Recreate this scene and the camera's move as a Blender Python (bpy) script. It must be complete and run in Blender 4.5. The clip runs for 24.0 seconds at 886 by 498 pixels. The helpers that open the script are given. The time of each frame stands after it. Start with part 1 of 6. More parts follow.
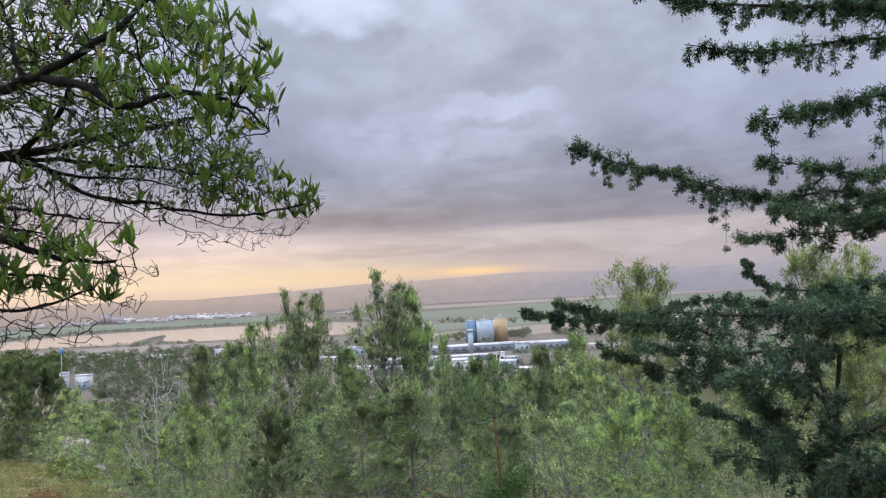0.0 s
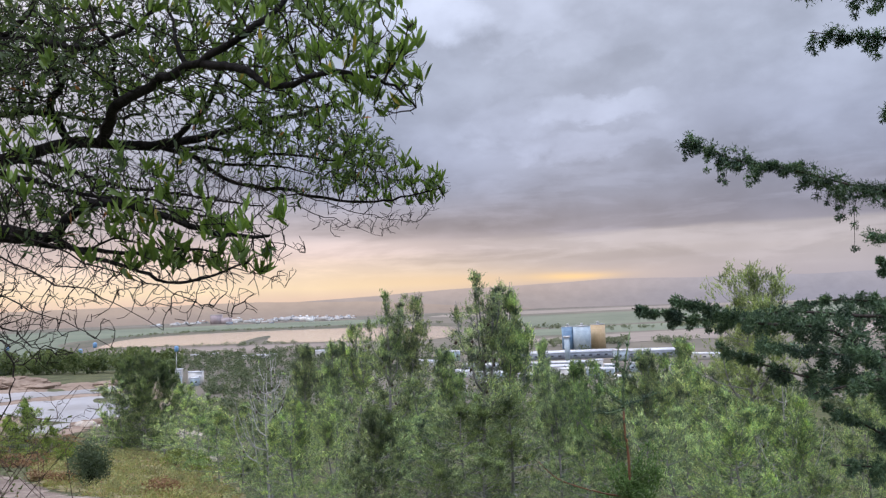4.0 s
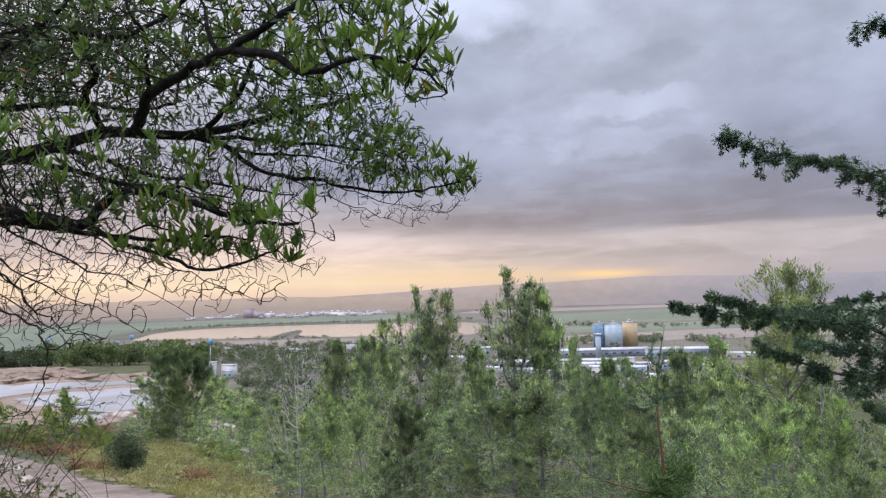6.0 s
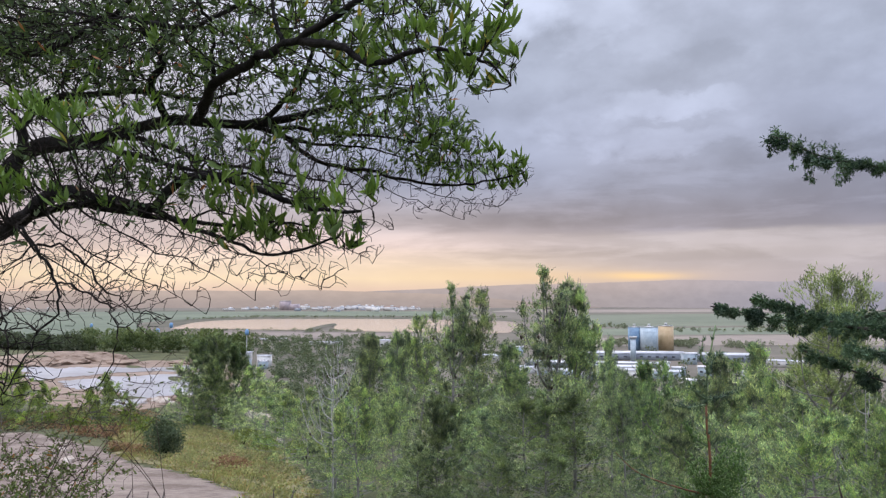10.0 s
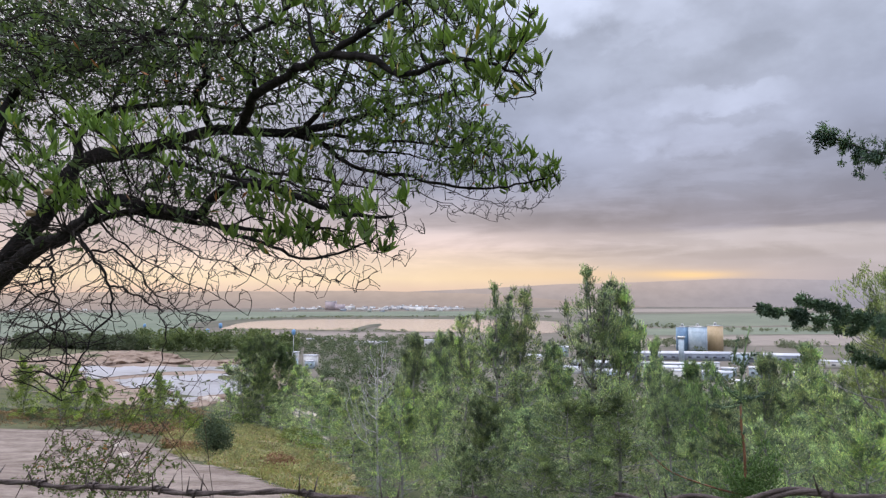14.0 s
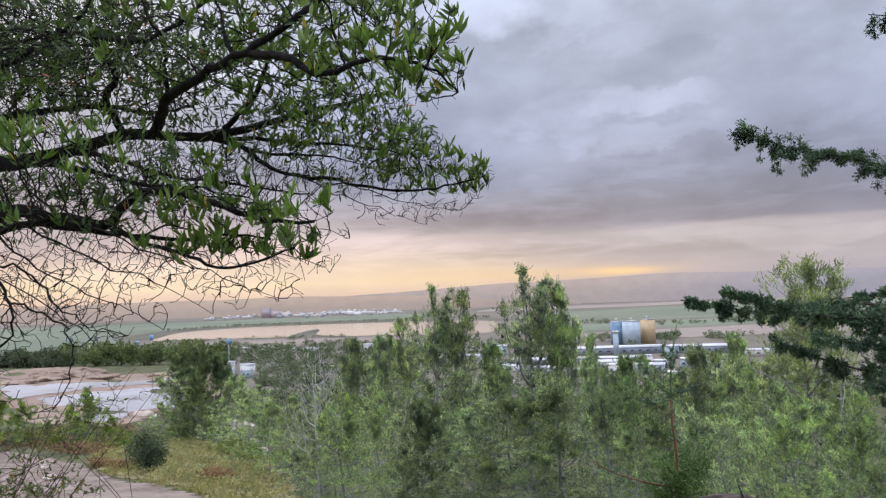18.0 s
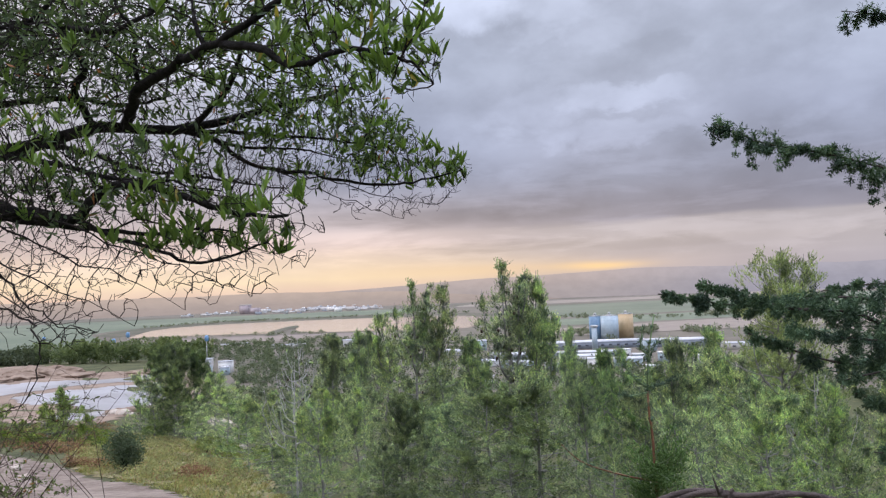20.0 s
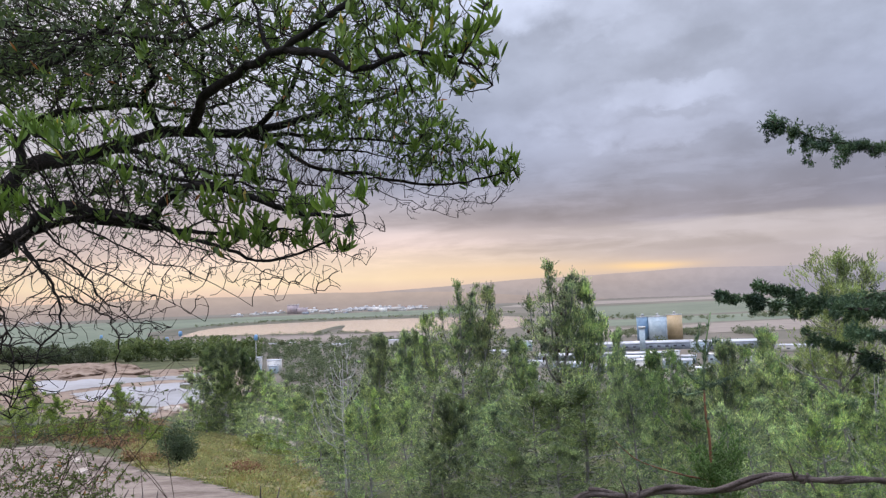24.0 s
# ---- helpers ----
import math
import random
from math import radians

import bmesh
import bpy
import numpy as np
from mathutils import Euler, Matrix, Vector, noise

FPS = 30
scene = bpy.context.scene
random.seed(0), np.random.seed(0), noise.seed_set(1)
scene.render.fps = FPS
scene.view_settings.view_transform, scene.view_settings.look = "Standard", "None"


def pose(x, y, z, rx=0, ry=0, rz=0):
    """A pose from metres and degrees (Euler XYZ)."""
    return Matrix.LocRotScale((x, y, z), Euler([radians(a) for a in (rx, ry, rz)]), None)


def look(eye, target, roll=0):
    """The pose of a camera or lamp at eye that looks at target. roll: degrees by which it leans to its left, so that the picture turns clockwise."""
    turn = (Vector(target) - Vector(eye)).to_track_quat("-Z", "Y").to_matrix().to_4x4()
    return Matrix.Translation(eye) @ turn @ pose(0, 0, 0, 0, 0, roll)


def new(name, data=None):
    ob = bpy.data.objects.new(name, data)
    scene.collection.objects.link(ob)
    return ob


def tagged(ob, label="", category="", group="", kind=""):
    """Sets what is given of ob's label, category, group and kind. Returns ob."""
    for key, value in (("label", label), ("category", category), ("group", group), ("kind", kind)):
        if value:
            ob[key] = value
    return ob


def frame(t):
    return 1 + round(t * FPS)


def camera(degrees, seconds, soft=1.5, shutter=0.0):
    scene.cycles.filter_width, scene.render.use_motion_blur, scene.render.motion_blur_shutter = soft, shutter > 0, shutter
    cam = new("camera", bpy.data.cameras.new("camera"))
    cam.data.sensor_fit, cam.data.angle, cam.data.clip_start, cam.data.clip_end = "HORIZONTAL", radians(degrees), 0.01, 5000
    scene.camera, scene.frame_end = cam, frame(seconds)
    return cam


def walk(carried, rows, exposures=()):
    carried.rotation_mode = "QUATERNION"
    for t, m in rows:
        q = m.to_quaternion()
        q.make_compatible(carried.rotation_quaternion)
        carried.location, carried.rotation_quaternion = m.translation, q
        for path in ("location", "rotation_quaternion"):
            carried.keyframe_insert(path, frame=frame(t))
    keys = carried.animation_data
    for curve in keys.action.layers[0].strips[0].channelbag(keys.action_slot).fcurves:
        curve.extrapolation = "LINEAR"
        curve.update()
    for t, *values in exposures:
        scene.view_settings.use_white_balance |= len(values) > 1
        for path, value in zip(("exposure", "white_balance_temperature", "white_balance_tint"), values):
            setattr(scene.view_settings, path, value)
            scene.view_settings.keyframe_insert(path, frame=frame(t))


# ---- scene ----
cam = camera(63.5, 24.0, soft=1.3)
PATH = [
    (0, (0.048, -0.073, 1.601), (0.049, 1.923, 1.717), -2.8),
    (0.5, (0.076, -0.006, 1.638), (0.201, 1.985, 1.778), -3.6),
    (1, (0.093, -0.013, 1.628), (0.309, 1.969, 1.787), -3.9),
    (1.5, (0.093, -0.055, 1.595), (0.336, 1.924, 1.76), -4.3),
    (3.5, (0.013, -0.064, 1.537), (0.065, 1.929, 1.695), -2.6),
    (4, (-0.081, -0.073, 1.528), (-0.345, 1.904, 1.669), -2.1),
    (4.5, (-0.103, -0.094, 1.524), (-0.514, 1.859, 1.663), -1.8),
    (5, (-0.111, -0.082, 1.521), (-0.538, 1.867, 1.657), -1.7),
    (5.5, (-0.117, -0.069, 1.512), (-0.544, 1.88, 1.647), -1.6),
    (6, (-0.086, -0.042, 1.509), (-0.435, 1.923, 1.642), -1.6),
    (6.5, (-0.002, 0.014, 1.518), (-0.091, 2.008, 1.64), -2.3),
    (7, (0.056, 0.016, 1.524), (0.194, 2.009, 1.634), -2.7),
    (7.5, (0.064, 0.007, 1.52), (0.241, 1.996, 1.632), -2.8),
    (8, (-0.017, -0.016, 1.513), (0.036, 1.98, 1.636), -2.5),
    (8.5, (-0.107, -0.047, 1.5), (-0.343, 1.934, 1.637), -1.7),
    (9, (-0.136, -0.071, 1.491), (-0.515, 1.888, 1.627), -0.7),
    (9.5, (-0.137, -0.066, 1.488), (-0.552, 1.886, 1.619), -0.1),
    (10, (-0.143, -0.078, 1.489), (-0.589, 1.867, 1.616), 0.1),
    (10.5, (-0.115, -0.087, 1.503), (-0.585, 1.853, 1.633), -0.1),
    (11, (-0.097, -0.141, 1.502), (-0.627, 1.783, 1.633), -0.3),
    (11.5, (-0.085, -0.151, 1.48), (-0.663, 1.758, 1.615), -0.1),
    (13.5, (-0.085, -0.146, 1.482), (-0.678, 1.76, 1.616), -0.1),
    (14, (-0.087, -0.136, 1.494), (-0.651, 1.779, 1.621), -0.1),
    (14.5, (-0.091, -0.125, 1.496), (-0.623, 1.799, 1.621), -0.2),
    (15, (-0.093, -0.128, 1.5), (-0.603, 1.802, 1.617), -0.3),
    (15.5, (-0.095, -0.114, 1.512), (-0.59, 1.82, 1.632), -0.9),
    (16, (-0.084, -0.117, 1.519), (-0.565, 1.821, 1.64), -0.9),
    (16.5, (-0.07, -0.115, 1.525), (-0.534, 1.826, 1.648), -1.2),
    (17, (-0.067, -0.095, 1.521), (-0.503, 1.852, 1.649), -1.5),
    (17.5, (-0.063, -0.083, 1.509), (-0.478, 1.87, 1.639), -1.7),
    (18, (-0.07, -0.076, 1.501), (-0.463, 1.88, 1.631), -2.0),
    (18.5, (-0.079, -0.072, 1.492), (-0.454, 1.889, 1.616), -2.3),
    (20.5, (-0.061, -0.053, 1.499), (-0.389, 1.917, 1.614), -2.3),
    (21, (-0.06, -0.056, 1.5), (-0.377, 1.916, 1.616), -2.4),
    (21.5, (-0.058, -0.065, 1.502), (-0.359, 1.909, 1.618), -2.3),
    (22, (-0.061, -0.064, 1.503), (-0.35, 1.912, 1.622), -2.3),
    (22.5, (-0.064, -0.063, 1.501), (-0.349, 1.913, 1.621), -2.2),
    (23, (-0.064, -0.067, 1.496), (-0.36, 1.908, 1.618), -2.1),
    (23.5, (-0.079, -0.089, 1.498), (-0.426, 1.877, 1.621), -2.1),
    (24, (-0.095, -0.105, 1.49), (-0.555, 1.837, 1.611), -2.2),
]
walk(cam, [(t, look(eye, target, roll)) for t, eye, target, roll in PATH])

# ---- light: an overcast evening sky with a warm gap over the horizon ----
scene.view_settings.exposure = 0.0
SUN_AZ, SUN_EL = 4.0, 9.0   # degrees east of north, degrees up


class Nodes:
    """A short way of writing node trees."""

    def __init__(self, tree):
        self.tree = tree
        tree.nodes.clear()

    def add(self, kind, ins=None, **props):
        n = self.tree.nodes.new(kind)
        for k, v in props.items():
            setattr(n, k, v)
        for k, v in (ins or {}).items():
            sock = n.inputs[k]
            if isinstance(v, bpy.types.NodeSocket):
                self.tree.links.new(v, sock)
            else:
                sock.default_value = v
        return n

    def math(self, op, a, b=0.0, c=0.0, clamp=False):
        n = self.add("ShaderNodeMath", {0: a, 1: b, 2: c}, operation=op, use_clamp=clamp)
        return n.outputs[0]

    def span(self, v, a, b, c=0.0, d=1.0, smooth=True):
        n = self.add("ShaderNodeMapRange", {0: v, 1: a, 2: b, 3: c, 4: d}, interpolation_type="SMOOTHSTEP" if smooth else "LINEAR")
        return n.outputs[0]

    def mix(self, f, a, b, blend="MIX"):
        n = self.add("ShaderNodeMix", {0: f, 6: a, 7: b}, data_type="RGBA", blend_type=blend)
        return n.outputs[2]

    def noise(self, vec, scale, detail=4.0, rough=0.5, dist=0.0):
        n = self.add("ShaderNodeTexNoise", {"Vector": vec, "Scale": scale, "Detail": detail, "Roughness": rough, "Distortion": dist})
        return n.outputs[0]

    def ramp(self, f, stops, smooth=False):
        n = self.add("ShaderNodeValToRGB", {0: f})
        e = n.color_ramp.elements
        while len(e) < len(stops):
            e.new(0.5)
        for x, (p, col) in zip(e, stops):
            x.position, x.color = p, (*col, 1)
        n.color_ramp.interpolation = "B_SPLINE" if smooth else "LINEAR"
        return n.outputs[0]

    def xyz(self, x, y, z):
        return self.add("ShaderNodeCombineXYZ", {0: x, 1: y, 2: z}).outputs[0]


CLOUDS = [(5.5, 14.4, 5.5, 1.1, 0.16), (4.5, 11.7, 5.0, 1.0, 0.12), (-2.0, 13.6, 4.5, 1.6, 0.09), (-8.0, 22.0, 4.5, 2.6, 0.28), (-1.0, 18.0, 3.6, 0.9, -0.10), (6.0, 16.8, 6.0, 1.5, -0.10),
          (14.0, 12.6, 7.0, 2.0, 0.08), (17.0, 21.0, 9.0, 3.0, -0.05), (0.0, 21.5, 3.0, 2.0, 0.08), (-5.0, 20.0, 1.6, 1.8, -0.14), (-27.0, 20.0, 8.0, 4.0, 0.12), (26.0, 9.5, 9.0, 2.5, 0.08)]


BARS = [(-12.0, 5.7, 14.0, 0.7, -0.17), (-5.0, 3.3, 10.0, 0.4, -0.10), (-14.0, 4.4, 11.0, 0.5, 0.08), (-24.0, 7.6, 9.0, 0.8, 0.08), (-20.0, 9.6, 11.0, 0.9, -0.08), (6.0, 4.2, 12.0, 0.5, 0.07), (10.0, 3.0, 9.0, 0.4, -0.08)]


def build_world():
    world = bpy.data.worlds.new("sky")
    world.use_nodes = True
    scene.world = world
    n = Nodes(world.node_tree)
    way = n.add("ShaderNodeTexCoord").outputs["Generated"]
    sep = n.add("ShaderNodeSeparateXYZ", {0: way}).outputs
    x, y, z = sep[0], sep[1], sep[2]
    el = n.math("MULTIPLY", n.math("ARCSINE", z), 57.2958)
    az = n.math("MULTIPLY", n.math("ARCTAN2", x, y), 57.2958)
    # a ragged cloud base: broad banks, billows and fine shreds
    sheet_v = n.xyz(n.math("MULTIPLY", az, 0.060), n.math("MULTIPLY", el, 0.095), 0.7)
    big = n.noise(sheet_v, 0.75, 2.0, 0.45)
    mid = n.noise(sheet_v, 1.7, 7.0, 0.52)
    fine = n.noise(sheet_v, 5.0, 6.0, 0.55, 0.3)
    wisp = n.noise(n.xyz(n.math("MULTIPLY", az, 0.060), n.math("MULTIPLY", el, 0.095), 5.2), 2.4, 6.0, 0.55)
    streak = n.noise(n.xyz(n.math("MULTIPLY", az, 0.045), n.math("MULTIPLY", el, 0.40), 3.0), 1.0, 4.0, 0.5)
    # height in the sky, bent by the clouds
    bent = n.math("ADD", el, n.math("MULTIPLY", n.math("SUBTRACT", streak, 0.5), 1.3))
    bent = n.math("ADD", bent, n.math("MULTIPLY", n.math("SUBTRACT", mid, 0.5), n.span(el, 4.0, 11.0, 0.8, 4.5)))
    bent = n.math("ADD", bent, n.math("MULTIPLY", n.math("SUBTRACT", big, 0.5), n.span(el, 5.0, 13.0, 0.3, 5.0)))
    f = n.math("DIVIDE", bent, 30.0)
    grey = n.ramp(f, [(0.0, (0.42, 0.40, 0.47)), (0.05, (0.46, 0.43, 0.49)), (0.105, (0.53, 0.485, 0.52)), (0.152, (0.49, 0.455, 0.50)), (0.166, (0.335, 0.325, 0.405)),
                  (0.21, (0.285, 0.288, 0.375)), (0.30, (0.312, 0.338, 0.455)), (0.42, (0.385, 0.425, 0.57)), (0.6, (0.47, 0.52, 0.67)), (1.0, (0.53, 0.575, 0.72))])
    warm = n.ramp(f, [(0.0, (0.82, 0.60, 0.50)), (0.04, (1.00, 0.79, 0.565)), (0.09, (0.95, 0.75, 0.61)), (0.13, (0.80, 0.64, 0.60)),
                  (0.18, (0.66, 0.56, 0.57)), (0.27, (0.56, 0.51, 0.55)), (0.42, (0.62, 0.60, 0.66)), (0.6, (0.80, 0.78, 0.84)), (1.0, (0.82, 0.80, 0.88))])
    side = n.span(n.math("ADD", az, n.math("MULTIPLY", n.math("SUBTRACT", big, 0.5), 16.0)), -44.0, -15.0, 1.0, 0.0)
    low_side = n.span(az, -19.0, 6.0, 1.0, 0.0)
    side = n.add("ShaderNodeMix", {0: n.span(el, 4.0, 10.0), 2: low_side, 3: side}).outputs[0]
    sky = n.mix(side, grey, warm)
    # relief of the cloud base
    light = n.span(n.math("ADD", n.math("MULTIPLY", mid, 0.8), n.math("MULTIPLY", fine, 0.2)), 0.36, 0.64, 0.88, 1.12)
    light = n.math("MULTIPLY", light, n.span(wisp, 0.35, 0.65, 0.95, 1.05))
    bank = n.noise(n.xyz(n.math("MULTIPLY", az, 0.075), n.math("MULTIPLY", el, 0.42), 8.0), 1.0, 7.0, 0.6, 0.3)
    bank = n.math("MULTIPLY", n.span(bank, 0.44, 0.58, -0.08, 0.08), n.math("MULTIPLY", n.span(el, 1.0, 3.0), n.span(el, 8.0, 13.0, 1.0, 0.0)))
    amount = n.span(el, 2.0, 9.0, 0.3, 1.0)
    light = n.math("ADD", n.math("MULTIPLY", n.math("SUBTRACT", light, 1.0), amount), n.math("ADD", bank, 1.0))
    # single clouds: bearing, height, half width, half height, how much lighter; billowed above, torn at the sides
    az_c = n.math("ADD", az, n.math("MULTIPLY", n.math("SUBTRACT", wisp, 0.5), 9.0))
    el_c = n.math("ADD", el, n.math("MULTIPLY", n.math("SUBTRACT", fine, 0.5), 4.0))
    el_c = n.math("ADD", el_c, n.math("MULTIPLY", n.math("SUBTRACT", mid, 0.5), 3.0))
    for a0, e0, wa, we, gain in CLOUDS:
        da = n.math("DIVIDE", n.math("SUBTRACT", az_c, a0), wa)
        de = n.math("DIVIDE", n.math("SUBTRACT", el_c, e0), we)
        puff = n.span(n.math("ADD", n.math("MULTIPLY", da, da), n.math("MULTIPLY", de, de)), 1.4, 0.25, 0.0, gain * (1.4 if gain > 0 else 0.7))
        light = n.math("ADD", light, puff)
    # long low bars of cloud
    el_b = n.math("ADD", el, n.math("ADD", n.math("MULTIPLY", n.math("SUBTRACT", streak, 0.5), 1.4), n.math("MULTIPLY", n.math("SUBTRACT", wisp, 0.5), 1.3)))
    for a0, e0, wa, we, gain in BARS:
        da = n.math("DIVIDE", n.math("SUBTRACT", az_c, a0), wa)
        de = n.math("DIVIDE", n.math("SUBTRACT", el_b, e0), we)
        light = n.math("ADD", light, n.span(n.math("ADD", n.math("MULTIPLY", da, da), n.math("MULTIPLY", de, de)), 1.5, 0.1, 0.0, gain))
    sky = n.mix(1.0, sky, n.xyz(light, light, light), "MULTIPLY")
    # the gap that the low sun shines through
    gap_el = n.math("ADD", 1.5, n.math("MULTIPLY", n.math("SUBTRACT", streak, 0.5), 1.0))
    de = n.math("SUBTRACT", el, gap_el)
    for a0, spread_a, spread_e, amount in ((-6.0, 11.0, 0.75, 0.45), (2.6, 3.0, 0.33, 0.85)):
        da = n.math("DIVIDE", n.math("SUBTRACT", az, a0), spread_a)
        dd = n.math("DIVIDE", de, spread_e)
        gap = n.math("EXPONENT", n.math("MULTIPLY", n.math("ADD", n.math("MULTIPLY", da, da), n.math("MULTIPLY", dd, dd)), -1.0))
        sky = n.mix(n.math("MULTIPLY", gap, amount), sky, (1.0, 0.69, 0.36, 1))
    # overcast skies grow brighter towards the zenith
    rise = n.span(z, 0.36, 0.9, 1.0, ZENITH)
    sky = n.mix(1.0, sky, n.xyz(rise, rise, rise), "MULTIPLY")
    clear = n.add("ShaderNodeTexSky", sky_type="NISHITA", sun_disc=False, sun_elevation=radians(SUN_EL), sun_rotation=radians(SUN_AZ)).outputs[0]
    clear = n.mix(1.0, clear, (0.05, 0.05, 0.05, 1), "MULTIPLY")
    sky = n.mix(0.03, sky, clear)
    bg = n.add("ShaderNodeBackground", {0: sky, 1: 1.0})
    out = n.add("ShaderNodeOutputWorld", {0: bg.outputs[0]})


ZENITH = 3.9
build_world()
sun_data = bpy.data.lights.new("sun", "SUN")
sun_data.energy, sun_data.angle, sun_data.color = 0.5, radians(14), (1.0, 0.86, 0.70)
sun = new("sun", sun_data)
_a, _e = radians(SUN_AZ), radians(SUN_EL)
sun.matrix_world = look((0, 0, 60), (-math.sin(_a) * math.cos(_e), -math.cos(_a) * math.cos(_e), 60 - math.sin(_e)))

# ---- materials ----
def surface(name, dark, light, scale=4.0, fine=40.0, rough=0.85, bump=0.3, metal=0.0, spec=0.3, rnd=0.0, dist=0.02, coords="Object"):
    """A matt surface in two colours, uneven at two scales, with fine relief."""
    m = bpy.data.materials.new(name)
    m.use_nodes = True
    n = Nodes(m.node_tree)
    vec = n.add("ShaderNodeTexCoord").outputs[coords]
    a, b = n.noise(vec, scale, 4.0, 0.55), n.noise(vec, fine, 5.0, 0.6)
    f = n.span(n.math("ADD", n.math("MULTIPLY", a, 0.6), n.math("MULTIPLY", b, 0.4)), 0.35, 0.65)
    col = n.mix(f, (*dark, 1), (*light, 1))
    if rnd:
        r = n.add("ShaderNodeObjectInfo").outputs["Random"]
        col = n.add("ShaderNodeHueSaturation", {"Hue": n.span(r, 0, 1, 0.5 - 0.02 * rnd, 0.5 + 0.02 * rnd, False), "Value": n.span(r, 0, 1, 1 - 0.3 * rnd, 1 + 0.3 * rnd, False), "Color": col}).outputs[0]
    bm_ = n.add("ShaderNodeBump", {"Strength": bump, "Distance": dist, "Height": b})
    bsdf = n.add("ShaderNodeBsdfPrincipled", {"Base Color": col, "Roughness": rough, "Metallic": metal, "Specular IOR Level": spec, "Normal": bm_.outputs[0]})
    n.add("ShaderNodeOutputMaterial", {0: bsdf.outputs[0]})
    return m


def foliage(name, dark, light, tip=None, tip_share=0.0, through_=0.35, rough=0.55, tree_rnd=0.0, spec=0.25, tuft=0.0, tuft_scale=5.0):
    """Leaves or needles: each its own shade, letting some light through."""
    m = bpy.data.materials.new(name)
    m.use_nodes = True
    n = Nodes(m.node_tree)
    r = n.add("ShaderNodeNewGeometry").outputs["Random Per Island"]
    col = n.mix(r, (*dark, 1), (*light, 1))
    if tip:
        pick = n.math("GREATER_THAN", n.math("FRACT", n.math("MULTIPLY", r, 37.7)), 1 - tip_share)
        col = n.mix(pick, col, (*tip, 1))
    if tree_rnd:
        t = n.add("ShaderNodeObjectInfo").outputs["Random"]
        col = n.add("ShaderNodeHueSaturation", {"Hue": n.span(t, 0, 1, 0.5 + 0.008 * tree_rnd, 0.5 - 0.03 * tree_rnd, False), "Saturation": n.span(n.math("FRACT", n.math("MULTIPLY", t, 7.3)), 0, 1, 1 - 0.2 * tree_rnd, 1 + 0.15 * tree_rnd, False),
                    "Value": n.span(n.math("FRACT", n.math("MULTIPLY", t, 13.1)), 0, 1, 1 - 0.32 * tree_rnd, 1 + 0.14 * tree_rnd, False), "Color": col}).outputs[0]
    vec = n.add("ShaderNodeTexCoord").outputs["Object"]
    patch = n.span(n.noise(vec, 1.7, 3.0), 0.3, 0.7, 0.75, 1.25)
    col = n.mix(1.0, col, n.xyz(patch, patch, patch), "MULTIPLY")
    if tuft:   # young shoots paler than old growth
        young = n.span(n.noise(vec, tuft_scale, 2.0), 0.36, 0.64)
        col = n.mix(young, n.mix(1.0, col, (1 - tuft, 1 - tuft, 1 - .8 * tuft, 1), "MULTIPLY"), n.mix(1.0, col, (1 + tuft, 1 + .85 * tuft, 1 + .5 * tuft, 1), "MULTIPLY"))
    bsdf = n.add("ShaderNodeBsdfPrincipled", {"Base Color": col, "Roughness": rough, "Specular IOR Level": spec})
    tr = n.add("ShaderNodeBsdfTranslucent", {0: n.mix(1.0, col, (1.2, 1.25, 0.7, 1), "MULTIPLY")})
    mix = n.add("ShaderNodeMixShader", {0: through_, 1: bsdf.outputs[0], 2: tr.outputs[0]})
    n.add("ShaderNodeOutputMaterial", {0: mix.outputs[0]})
    return m


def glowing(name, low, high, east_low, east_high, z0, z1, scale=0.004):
    """Emissive hills at the end of the plain, haze mixed into their colour."""
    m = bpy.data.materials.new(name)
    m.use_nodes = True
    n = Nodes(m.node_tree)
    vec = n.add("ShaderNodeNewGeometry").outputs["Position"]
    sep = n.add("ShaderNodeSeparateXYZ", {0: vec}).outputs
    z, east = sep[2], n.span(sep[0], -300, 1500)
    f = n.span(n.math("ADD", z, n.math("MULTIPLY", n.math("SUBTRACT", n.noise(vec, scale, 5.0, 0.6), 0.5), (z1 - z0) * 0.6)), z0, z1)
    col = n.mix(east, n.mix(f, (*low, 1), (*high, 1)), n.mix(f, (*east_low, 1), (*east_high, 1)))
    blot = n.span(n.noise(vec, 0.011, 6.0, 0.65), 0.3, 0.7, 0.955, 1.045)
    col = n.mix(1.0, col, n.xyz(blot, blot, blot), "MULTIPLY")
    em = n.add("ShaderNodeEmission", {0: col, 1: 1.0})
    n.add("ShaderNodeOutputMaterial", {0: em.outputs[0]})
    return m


def water(name):
    m = bpy.data.materials.new(name)
    m.use_nodes = True
    n = Nodes(m.node_tree)
    vec = n.add("ShaderNodeTexCoord").outputs["Object"]
    b = n.add("ShaderNodeBump", {"Strength": 0.05, "Distance": 0.05, "Height": n.noise(vec, 0.4, 4.0)})
    bsdf = n.add("ShaderNodeBsdfPrincipled", {"Base Color": (0.30, 0.25, 0.20, 1), "Roughness": 0.12, "IOR": 1.33, "Specular IOR Level": 0.8, "Normal": b.outputs[0]})
    n.add("ShaderNodeOutputMaterial", {0: bsdf.outputs[0]})
    return m


